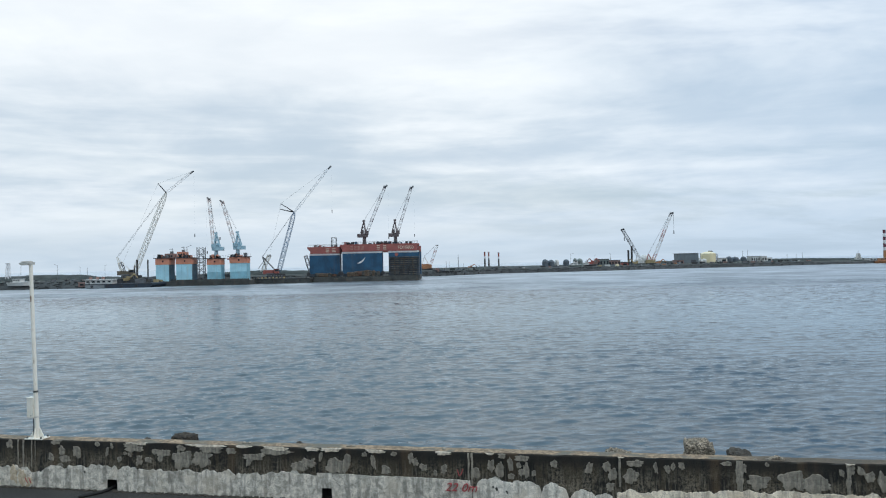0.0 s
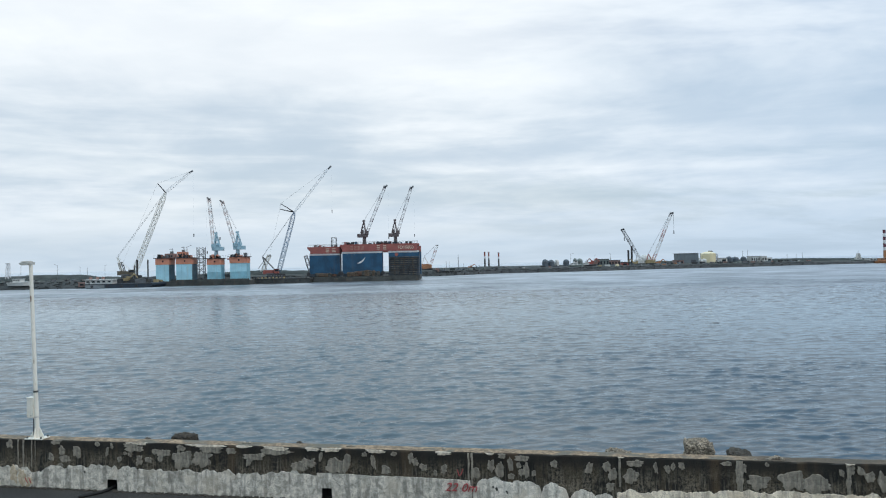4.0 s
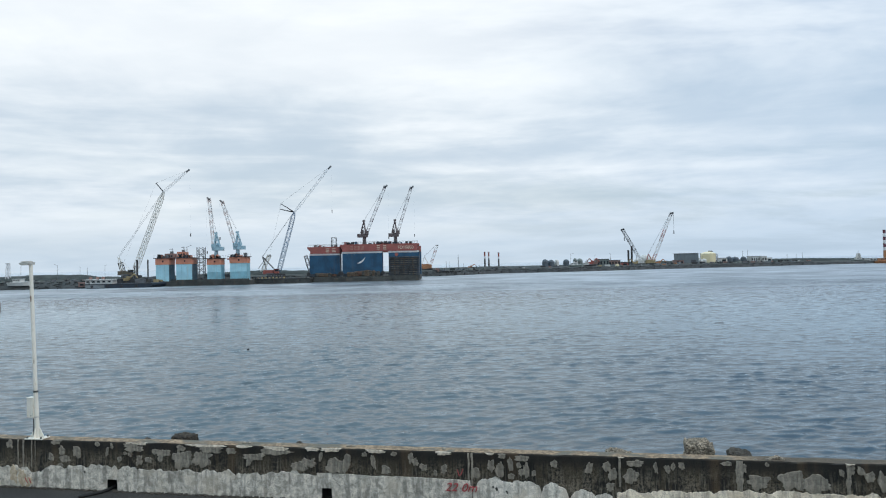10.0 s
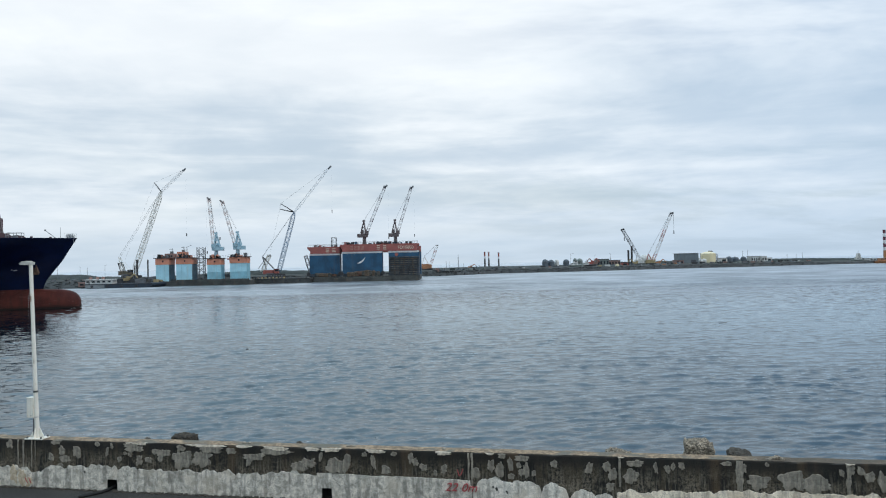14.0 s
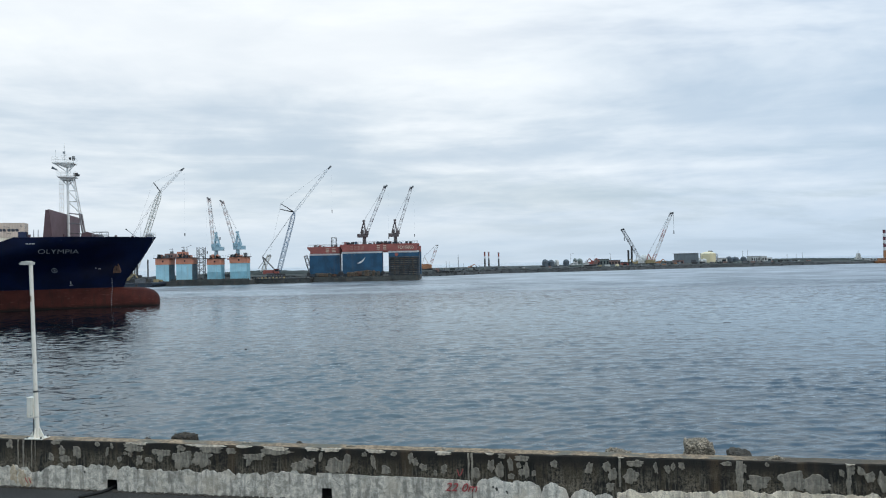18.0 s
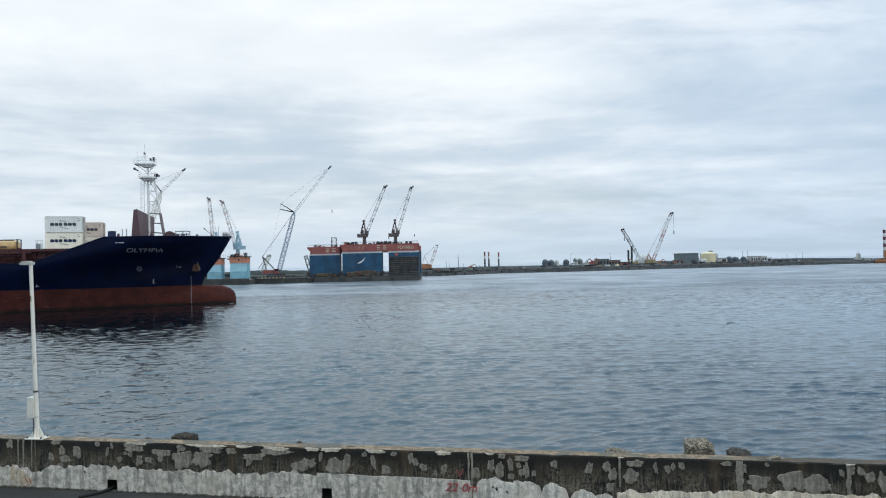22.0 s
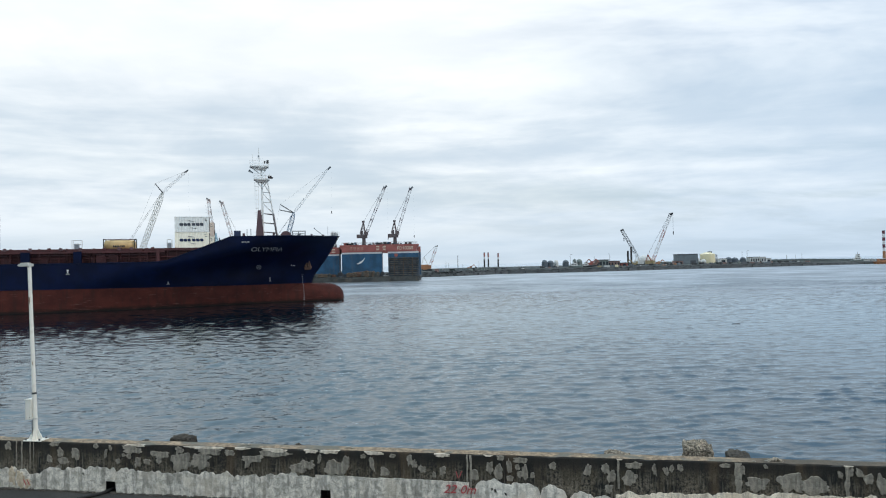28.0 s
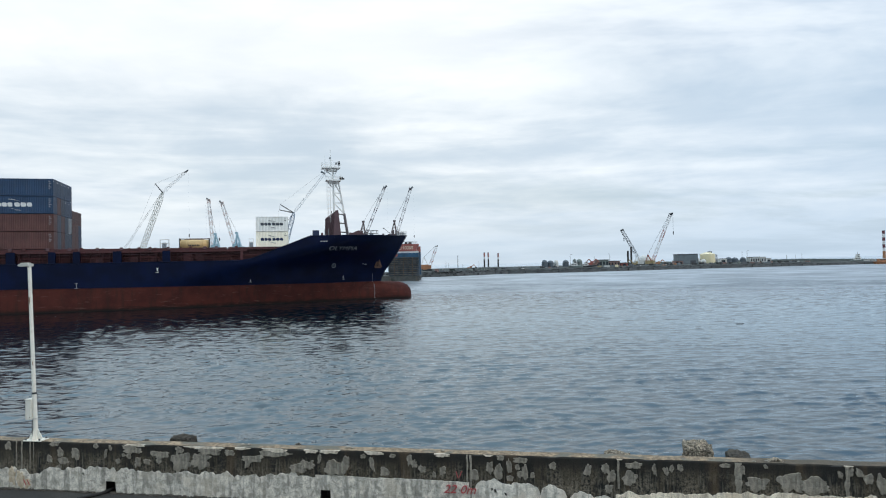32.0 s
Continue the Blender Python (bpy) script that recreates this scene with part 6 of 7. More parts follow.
# ---- pale cyan floating dock ----
def make_cyan_dock():
    y = 290.0
    t = thing("floating_dock", (0, y, 0), "pale cyan floating dock with orange tower tops", "floating dock")
    part("pontoon", bx(-122.97, -82.40, -2, 30, -1.5, 2.0), dock_floor, t, "dark stained pontoon")
    part("pontoon_rim", bx(-114.75, -82.63, -2.1, -1.6, 1.6, 2.6), dock_floor, t)
    rows = ((-122.90, -117.35, -116.14, 11.77), (-114.20, -107.44, -105.51, 11.81),
            (-100.92, -95.12, -93.19, 11.30), (-91.25, -84.01, -82.56, 11.82))
    for i, (xa, xb, xc, zt) in enumerate(rows):
        deep = 6.2 if i < 2 else 4.6
        tower = part("tower", bx(xa, xb, 0, deep, 5.6 if i > 1 else 2.0, zt - 2.6), dock_cyan, t, "pale cyan tower")
        if i > 1:
            part("tower_foot", bx(xa, xb, -0.02, deep, 2.0, 5.6), dock_sea, tower, "faded teal tower foot")
        # Thin plate over the right side, its colour darkened for shade.
        part("shade_side_plate", bx(xb, xb + 0.12, 0.0, deep, 2.0, zt - 2.6), dock_side_shade if i < 2 else dock_sea, tower, "teal side plating painted darker for shade")
        part("orange_band", bx(xa - 0.15, xb + 0.15, -0.15, deep + 0.15, zt - 2.6, zt), dock_orange, tower, "orange tower top")
        part("deck_edge", bx(xa - 0.9, xb + 0.7, -0.6, deep + 0.4, zt, zt + 0.25), dark_steel, tower)
        for k in range(2):
            part("plate_seam", bx(xa + (xb - xa) * (k + 1) / 3, xa + (xb - xa) * (k + 1) / 3 + 0.06, -0.03, 0, 2.4, zt - 2.7), dock_sea, tower)
        part("window", bx((xa + xb) / 2, (xa + xb) / 2 + 0.6, -0.2, -0.15, zt - 1.6, zt - 0.9), window_dark, tower)
        rng = random.Random(20 + i)
        for k in range(9):
            xx = rng.uniform(xa, xb - 1)
            part("deck_gear", bx(xx, xx + rng.uniform(0.3, 1.1), 0.5, 2.5, zt + 0.25, zt + rng.uniform(0.6, 1.9)), rng.choice((mid_steel, dark_steel, dock_orange)), tower)
        bm = B()
        for k in range(9):
            xx = xa - 0.6 + (xc - xa + 1) * k / 8
            tube(bm, (xx, -0.4, zt + 0.25), (xx, -0.4, zt + 1.2), 0.04, 4)
        tube(bm, (xa - 0.6, -0.4, zt + 1.2), (xc + 0.4, -0.4, zt + 1.2), 0.04, 4)
        part("rail", bm, mid_steel, tower)
    for (x0, x1, zt, top, m) in ((-119.68, -115.81, 11.77, 13.91, brick_red), (-114.36, -110.73, 11.81, 14.53, dock_orange)):
        house = part("deck_house", bx(x0, x1, 1.5, 5, zt, top), m, t, "small deck house")
        for k in range(3):
            part("window", bx(x0 + 0.5 + k * 1.1, x0 + 1.1 + k * 1.1, 1.44, 1.5, top - 1.5, top - 0.7), window_dark, house)
        part("roof_frame", tube(tube(B(), (x1 - 0.8, 2, top), (x1 - 0.8, 2, top + 2.2), 0.12, 5), (x1 - 2.0, 2, top + 1.9), (x1 - 0.5, 2, top + 1.9), 0.12, 5), mid_steel, house)
        part("vent", bx(x1 - 1.8, x1 - 0.6, 2, 3, top, top + 0.9), mid_steel, house)
    part("signal_mast", tube(tb((-110.24, 2, 11.82), (-110.24, 2, 16.65), 0.13, 5), (-110.69, 2, 16.42), (-108.27, 2, 17.34), 0.10, 4), mid_steel, t)
    bm = lattice(B(), (-104.56, 3, 2.0), (-104.51, 3, 16.37), 2.7, 9, 0.16, 2.7, 0.0001)
    for k in range(9):
        z = 3 + k * 1.35
        box(bm, -105.82, -103.38, 1.9, 4.2, z, z + 0.10)
    part("scaffold_tower", bm, mid_steel, t, "grey steel stair scaffold")
    part("catwalk", tb((-93.12, 2, 10.98), (-91.18, 2, 11.18), 0.3, 6), crane_red, t)
    part("inner_wall", bx(-109.18, -93.69, 20, 24, 1.5, 4.32), dark_steel, t)
    dock_crane(-97.97, 293, 11.59, (-100.81, 37.59), 14.58, crane_cyan, crane_faded, "cyan dock crane with a red and white jib", -1)
    dock_crane(-88.69, 293, 11.88, (-95.20, 36.24), 20.52, crane_cyan, crane_faded, "cyan dock crane with a red and white jib", -1)


make_cyan_dock()


# ---- crawler cranes ----
def crawler_crane(name, x, y, z, top, tip, boom_mat, body_mat, hook, label, scale=1.0, struts=2, gantry=True):
    """Lattice-boom crawler crane; offsets of boom top and jib tip are taken from the boom foot."""
    t = thing(name, (x, y, z), label, "crawler crane")
    s = scale
    for d in (-1.9, 1.9):
        track = part("track", bx(-3.6 * s, 3.2 * s, d * s - 0.55 * s, d * s + 0.55 * s, 0, 1.1 * s), dark_steel, t, "dark crawler track")
        for i in range(6):
            part("roller", tb(((-3 + 1.15 * i) * s, (d - 0.6) * s, 0.5 * s), ((-3 + 1.15 * i) * s, (d + 0.6) * s, 0.5 * s), 0.36 * s, 10), mid_steel, track)
    upper = part("superstructure", bx(-4.5 * s, 1.2 * s, -1.5 * s, 1.5 * s, 1.1 * s, 1.6 * s), mid_steel, t, "slewing upper works")
    part("engine_house", bx(-4.3 * s, -1.2 * s, -1.45 * s, 1.45 * s, 1.6 * s, 2.9 * s), body_mat, upper)
    part("operator_cab", bx(-0.6 * s, 1.3 * s, -2.3 * s, -1.0 * s, 1.5 * s, 3.5 * s), body_mat, upper)
    part("cab_window", bx(-0.3 * s, 1.33 * s, -2.33 * s, -1.2 * s, 2.4 * s, 3.3 * s), window_dark, upper)
    part("counterweight", bx(-5.6 * s, -4.3 * s, -1.7 * s, 1.7 * s, 1.2 * s, 3.0 * s), body_mat, upper)
    foot, top, tip = Vector((0.8 * s, 0, 1.7 * s)), Vector(top), Vector(tip)
    part("boom", lattice(B(), foot, top, 1.75 * s, 26, 0.105 * s, 1.5 * s), boom_mat, upper, "lattice main boom")
    if (tip - top).length > 1:
        part("jib", lattice(B(), top, tip, 1.0 * s, 15, 0.034 * s, 0.7 * s), crane_white if boom_mat is not pale_steel else jib_pale, upper, "slender lattice jib")
        part("jib_head", tb(tip - (tip - top).normalized() * 1.3 * s, tip + Vector((0.5, 0, 0.2)) * s, 0.34 * s, 6), mid_steel, upper)
    back = Vector((-4.4 * s, 0, 2.4 * s))
    peak = Vector((-6.2 * s, 0, 9.0 * s))
    if gantry:
        bm = B()
        for d in (-0.9, 0.9):
            tube(bm, (0.3 * s, d * s, 1.8 * s), (peak.x, d * s * 0.6, peak.z), (0.13 if boom_mat is pale_steel else 0.06) * s, 5)
            tube(bm, (-4.2 * s, d * s, 2.0 * s), (peak.x, d * s * 0.6, peak.z), (0.12 if boom_mat is pale_steel else 0.16) * s, 4)
        part("gantry", bm, dark_steel if boom_mat is pale_steel else boom_mat, upper)
    ropes = B()
    src = peak if gantry else back
    for d in (-0.5, 0.5):
        tube(ropes, (src.x, d * s, src.z), (top.x - 0.5, d * s, top.z - 0.4), 0.05 * s, 3)
    ends = []
    for k in range(struts):
        e = top + Vector(((-6.0, 0, 3.9), (-6.4, 0, 1.5))[k] if struts == 2 else (-3.4, 0, 4.0)) * s
        ends.append(e)
        part("jib_strut", tb(top, e, 0.26 * s, 5, 0.18 * s), dark_steel, upper, "dark jib strut")
    if ends:
        tube(ropes, ends[0], tip, 0.035 * s, 3)
        tube(ropes, ends[-1], (src.x + 2.5 * s, 0, src.z - 2 * s), 0.025 * s, 3)
        if struts == 2:
            tube(ropes, ends[0], ends[1], 0.06 * s, 3)
    part("pendant_ropes", ropes, mid_steel, upper)
    e = tip + Vector((0.6 * s, 0, -0.2))
    rope = part("hoist_rope", tb(e, (e.x, 0, hook), 0.007 * s, 4), pale_steel, upper)
    part("hook_block", bx(e.x - 0.15 * s, e.x + 0.15 * s, -0.15, 0.15, hook - 1.3 * s, hook), dark_steel, rope, "dark hook block")
    return t, upper


LX, LY, LZ = -133.99, 292.0, 3.81
slew_crane, slew_upper = crawler_crane("crawler_crane", LX, LY, LZ, (-119.21 - LX, 0, 40.32 - LZ), (-107.87 - LX, 0, 49.37 - LZ), lattice_cream, machine_drab,
                                       22.24 - LZ, "cream lattice crawler crane swinging slowly on the barge", 1.0, 1)
RX, RY, RZ = -73.69, 300.0, 2.90
crawler_crane("crawler_crane", RX, RY, RZ, (-65.50 - RX, 0, 31.26 - RZ), (-49.38 - RX, 0, 51.26 - RZ), pale_steel, crane_red,
              31.92 - RZ, "pale blue lattice crawler crane with a red machine house", 1.0, 2)


def barge(name, x0, x1, y0, y1, top, material, label, bow=None, ends=2.0):
    t = thing(name, ((x0 + x1) / 2, (y0 + y1) / 2, 0), label, "barge")
    w, d = (x1 - x0) / 2, (y1 - y0) / 2
    bm = B()
    rim = [(-w + ends, -1.2), (w - ends, -1.2), (w, top - 0.8), (w, top), (-w, top), (-w, top - 0.8)]
    f = [bm.verts.new((p, -d, q)) for p, q in rim]
    g = [bm.verts.new((p, d, q)) for p, q in rim]
    bm.faces.new(f), bm.faces.new(g[::-1])
    for i in range(6):
        bm.faces.new((f[i], g[i], g[(i + 1) % 6], f[(i + 1) % 6]))
    hull = part("hull", bm, material, t)
    if bow:
        part("bow_plate", bx(-w + 0.2, -w + bow, -d - 0.05, -d, 0.2, top - 0.1), barge_grey, hull, "grey bow plating")
    part("rubbing_strake", bx(-w, w, -d - 0.12, -d, top - 0.35, top - 0.1), dark_steel, hull)
    for i in range(int(w / 3)):
        x = -w + 3 + i * 6
        part("tyre_fender", tb((x, -d - 0.35, top - 1.0), (x, -d - 0.08, top - 1.0), 0.5, 10), dark_steel, hull)
    for x in (-w + 1.5, w - 1.5):
        part("bollard", tb((x, -d + 0.6, top), (x, -d + 0.6, top + 0.7), 0.2, 8), dark_steel, t)
    return t


BY0 = 274
barge("work_barge", -144.94, -117.66, BY0, BY0 + 26, 1.79, barge_blue, "dark blue work barge moored at the far bank", 8.0)
barge("work_barge", -83.60, -58.45, 296, 308, 2.21, dock_floor, "low dark work barge carrying a crane", None, 1.0)
# gear on the barges
rng = random.Random(31)
for i in range(26):
    x = rng.uniform(-138.39, -120.89)
    z = 1.79
    w, hgt = rng.uniform(0.5, 2.2), rng.uniform(0.5, 2.3)
    t = part("deck_crate", bx(-w, w, -0.8, 0.8, 0, hgt), rng.choice((dark_steel, mid_steel, crane_yellow, dark_steel, dock_floor)))
    t.location = (x, rng.uniform(277, 297), z)
    tagged(t, "weathered equipment crate on the work barge", "crate", "deck crates")
for px in range(8):
    t = part("yellow_drum", tb((0, 0, 0), (0, 0, 0.7), 0.42, 10), crane_yellow if px % 3 else rock_pale)
    t.location = (-81.17 + 1.6 * px, 297.2 + 0.2 * (px % 2), 2.21)
    tagged(t, "yellow drum standing on the dark barge", "drum", "drums on the barge")
for x, zt, r in ((-130.87, 11.52, 0.42), (-126.28, 11.43, 0.30), (-131.94, 9.12, 0.2)):
    t = part("spud_pile", tb((0, 0, 0), (0, 0, zt - 2.2), r, 10), dark_steel)
    t.location = (x, 290, 2.2)
    tagged(t, "tall dark steel spud pile", "pile", "spud piles")


# ---- buildings and plant ----
def shed(name, x0, x1, y, z0, z1, deep, wall_m, roof_m, label, cols=0, win=window_dark, pitch=0.0, category="building"):
    """Building with walls, an overhanging roof and real window openings' frames on its front."""
    w = (x1 - x0) / 2
    t = thing(name, ((x0 + x1) / 2, y, z0), label, category)
    hgt = z1 - z0
    body = part("walls", bx(-w, w, 0, deep, 0, hgt), wall_m, t)
    bm = B()
    o = min(0.5, w * 0.1)
    rim = [(-w - o, hgt), (w + o, hgt), (w + o, hgt + 0.25), (0, hgt + 0.25 + pitch), (-w - o, hgt + 0.25)]
    f = [bm.verts.new((p, -o, q)) for p, q in rim]
    g = [bm.verts.new((p, deep + o, q)) for p, q in rim]
    bm.faces.new(f), bm.faces.new(g[::-1])
    for i in range(5):
        bm.faces.new((f[i], g[i], g[(i + 1) % 5], f[(i + 1) % 5]))
    part("roof", bm, roof_m, t)
    for i in range(cols):
        x = -w + 2 * w * (i + 0.5) / cols
        ww = w / cols * 0.55
        window = part("window", bx(x - ww, x + ww, -0.08, 0.0, hgt * 0.35, hgt * 0.75), win, body)
        part("sill", bx(x - ww * 1.1, x + ww * 1.1, -0.16, 0.0, hgt * 0.32, hgt * 0.35), roof_m, window)
    return t


shed("long_shed", -145.75, -134.95, 276, 1.79, 3.38, 6, shed_white, shed_white, "long white deck house on the work barge", 5)
for x in (-145.11, -142.30, -139.96):
    t = part("roof_tank", tb((0, 0, 0), (0, 0, 0.9), 0.7, 10), brick_red if x < -130 else dark_steel)
    t.location = (x, 279, 3.38 + 0.25)
    tagged(t, "small dark tank on the shed roof", "tank", "roof tanks")
shed("red_cabin", -150.14, -147.35, 279, 0.6, 2.30, 4, brick_red, brick_red, "small dull red barge cabin", 1)
big = shed("grey_warehouse", 194.85, 210.71, 560, 2.5, 11.33, 13, shed_grey, shed_roof, "grey clad warehouse with a dark flat roof", 0)
for i in range(11):
    x0, x1 = 191.59, 210.71
    w = (x1 - x0) / 2
    part("cladding_rib", bx(-w + i * w / 5 - 0.12, -w + i * w / 5 + 0.12, -0.1, 0, 0, 11.33 - 2.5), shed_grey, big)
part("roller_door", bx(1.5, 6.0, -0.12, 0.0, 0, 3.6), shed_roof, big, "dark roller door")
QUAY = (
    (189.25, 195.68, 552, 5.90, brick_red, shed_roof, "low dull red hut on the bank", 2),
    (241.12, 247.02, 590, 6.96, shed_white, shed_roof, "small white hut on the quay", 1),
    (272.19, 280.18, 600, 7.88, shed_white, shed_grey, "white two-storey harbour building", 4),
    (282.62, 287.13, 602, 7.71, shed_white, shed_white, "white stepped building on the quay", 2),
    (287.13, 291.65, 602, 6.35, shed_white, shed_white, "low white annexe on the quay", 1),
    (114.19, 123.44, 505, 8.01, green_grey, silo_grey, "green-grey workshop on the quay", 4),
    (123.51, 132.37, 507, 6.98, brick_red, silo_grey, "dull red brick workshop", 4),
    (91.02, 105.16, 485, 4.24, shed_white, silo_grey, "low pale quay shed", 5),
    (41.21, 66.65, 470, 3.27, shed_grey, shed_grey, "long low grey quay store", 9),
    (13.25, 35.08, 452, 3.21, green_grey, far_scrub, "low drab quay buildings", 6),
    (7.05, 12.99, 420, 3.24, green_grey, silo_grey, "small green-grey quay hut", 2),
    (133.98, 139.08, 510, 5.12, crane_red, shed_roof, "small red site hut", 1),
    (368.08, 375.88, 585, 3.76, shed_white, shed_white, "pale low pier building", 3),
)
for a, b, y, zt, m, r, lab, n in QUAY:
    shed("quay_building", a, b, y, 2.4, zt, 8, m, r, lab, n)


def silo(x, y, r, z0, z1, material, label, dome=0.3):
    t = thing("storage_silo", (x, y, z0), label, "silo", "silos on the far quay")
    hgt = z1 - z0
    part("shell", tb((0, 0, 0), (0, 0, hgt * (1 - dome)), r, 18), material, t, smooth=False)
    part("dome", tb((0, 0, hgt * (1 - dome)), (0, 0, hgt * (1 - dome * 0.35)), r, 18, r * 0.72), material, t)
    part("cap", tb((0, 0, hgt * (1 - dome * 0.35)), (0, 0, hgt), r * 0.72, 18, r * 0.15), material, t)
    part("ladder", tb((-r * 0.3, -r - 0.1, 0), (-r * 0.3, -r - 0.1, hgt * 0.8), 0.15, 4), mid_steel, t)


for a, b, y, zt, m, lab in ((76.45, 81.21, 525, 8.96, silo_grey, "blue-grey domed silo on the quay"), (81.12, 86.36, 528, 8.44, silo_grey, "blue-grey domed silo on the quay"),
                            (86.80, 90.30, 530, 8.78, shed_white, "pale upright silo on the quay"), (94.27, 99.13, 534, 8.65, silo_grey, "blue-grey domed silo on the quay"),
                            (101.37, 104.46, 530, 9.38, green_grey, "green-grey silo on the quay"), (104.90, 109.75, 534, 9.09, green_grey, "green-grey domed silo on the quay"),
                            (215.40, 220.00, 582, 8.5, shed_white, "white domed tank beside the yellow one"),
                            (252.20, 257.70, 605, 8.32, silo_grey, "dark domed storage tank on the quay"), (258.20, 264.69, 608, 7.94, silo_grey, "dark domed storage tank on the quay"),
                            (265.69, 270.69, 606, 8.04, silo_grey, "dark domed storage tank on the quay")):
    silo((a + b) / 2, y, (b - a) / 2, 2.6, zt, m, lab)


def make_yellow_tank():
    x0, x1, y = 220.19, 232.64, 580
    r = (x1 - x0) / 2
    zt = 11.06
    t = thing("storage_tank", ((x0 + x1) / 2, y, 2.6), "round pale yellow storage tank", "tank")
    part("shell", tb((0, 0, 0), (0, 0, zt - 2.6), r, 28), tank_yellow, t)
    part("roof", tb((0, 0, zt - 2.6), (0, 0, zt - 1.0), r * 1.01, 28, r * 0.35), tank_yellow, t)
    part("vent_deck", bx(0.5, 3.6, -1, 1, zt - 1.4, zt - 0.2), mid_steel, t)
    for i in range(3):
        part("stiffening_ring", tb((0, 0, (zt - 2.6) * (i + 1) / 4), (0, 0, (zt - 2.6) * (i + 1) / 4 + 0.18), r + 0.12, 28), tank_yellow, t)
    part("stair_tower", lattice(B(), (r + 1.3, 0, 0), (r + 1.3, 0, zt - 2.6), 1.2, 5, 0.1, 1.2, 0.001), mid_steel, t)
    for xx, rr in ((216.10, 2.0), (219.18, 2.2)):
        s = thing("white_vessel", (xx, 570, 2.5), "white rounded pressure vessel", "tank", "white vessels")
        bm = B()
        bmesh.ops.create_uvsphere(bm, u_segments=16, v_segments=10, radius=1)
        for v in bm.verts:
            v.co = Vector((v.co.x * rr, v.co.y * rr, rr + v.co.z * rr))
        part("shell", bm, shed_white, s, smooth=True)
        part("saddle", bx(-rr * 0.6, rr * 0.6, -rr * 0.6, rr * 0.6, 0, 0.6), mid_steel, s)


make_yellow_tank()


def chimney(x, y, zt, r, bands, label):
    """Tall stack: dark shaft, banded top, rim."""
    t = thing("chimney_stack", (x, y, 3.0), label, "chimney", "chimney stacks")
    hgt = zt - 3.0
    part("shaft", tb((0, 0, 0), (0, 0, hgt * (0.55 if bands else 0.3)), r * 1.15, 14, r * 1.02), chimney_dark if bands else crane_orange, t)
    n = 3 if bands else 6
    z0 = hgt * (0.55 if bands else 0.3)
    for i in range(n):
        a, b = z0 + (hgt - z0) * i / n, z0 + (hgt - z0) * (i + 1) / n
        m = (crane_white, crane_red, crane_red) if bands else (crane_white, tower_maroon)
        part("painted_band", tb((0, 0, a), (0, 0, b), r * (1.0 if i % 2 else 1.01), 14), m[i % len(m)], t)
    part("rim", tb((0, 0, hgt - 0.4), (0, 0, hgt), r * 1.12, 14), chimney_dark, t)


for x, z in ((44.15, 18.78), (48.35, 18.69), (58.84, 17.88)):
    chimney(x, 720, z, 0.78, True, "tall dark chimney with red and white bands")
chimney(390.66, 600, 29.00, 1.15, False, "red and white banded tower at the harbour mouth")
# stone footing under the chimneys
shed("boiler_house", 38.89, 62.71, 712, 3.0, 3.07, 14, shed_grey, shed_roof, "distant grey boiler house below the stacks", 6)


def mast_pole(x, y, z0, z1, r, material, label, arm=0.0):
    t = thing("mast_pole", (x, y, z0), label, "pole", "poles along the far bank")
    part("shaft", tb((0, 0, 0), (0, 0, z1 - z0), r, 6, r * 0.6), material, t)
    if arm:
        part("arm", tb((0, 0, z1 - z0), (arm, 0, z1 - z0 + abs(arm) * 0.25), r * 0.6, 5), material, t)


for a, z, y, r, m, arm in ((-170.63, 9.91, 300, 0.07, mid_steel, -1.5), (-186.88, 9.74, 300, 0.06, mid_steel, 1.2), (-160.63, 9.20, 300, 0.06, mid_steel, 0),
                           (-156.33, 8.62, 298, 0.08, mid_steel, 0), (-149.63, 9.47, 300, 0.06, mid_steel, 0.8), (9.42, 12.58, 425, 0.22, dark_steel, 0),
                           (1.91, 8.84, 425, 0.12, mid_steel, 0), (3.68, 8.09, 425, 0.10, mid_steel, 0), (128.10, 12.24, 520, 0.16, dark_steel, -1.0)):
    mast_pole(a, y, 3.0, z, r, m, "thin grey pole on the far bank", arm)
for a, z, y, r, m, arm in ((264.82, 12.60, 600, 0.16, mid_steel, 1.2), (269.31, 13.51, 600, 0.16, mid_steel, 1.5), (314.35, 9.36, 620, 0.18, dark_steel, 0),
                           (322.62, 9.18, 620, 0.16, mid_steel, 0), (328.29, 10.62, 620, 0.16, mid_steel, 0), (98.66, 12.49, 525, 0.14, dark_steel, 2.0),
                           (12.53, 7.20, 425, 0.08, dark_steel, 0), (24.82, 9.33, 470, 0.07, mid_steel, 0), (116.32, 11.19, 520, 0.08, mid_steel, 0)):
    mast_pole(a, y, 2.6, z, r, m, "thin pole on the distant quay", arm)
# small lattice mast far west
t = thing("lattice_tower", (-192.63, 300, 3.5), "small white lattice tower on the embankment", "tower")
part("frame", lattice(B(), (0, 0, 0), (0.2, 0, 11.11 - 3.5), 1.4, 6, 0.10, 1.0, 0.001), crane_white, t)
part("headframe", bx(-0.9, 0.9, -0.4, 0.4, 10.86 - 3.5, 11.36 - 3.5), crane_white, t)


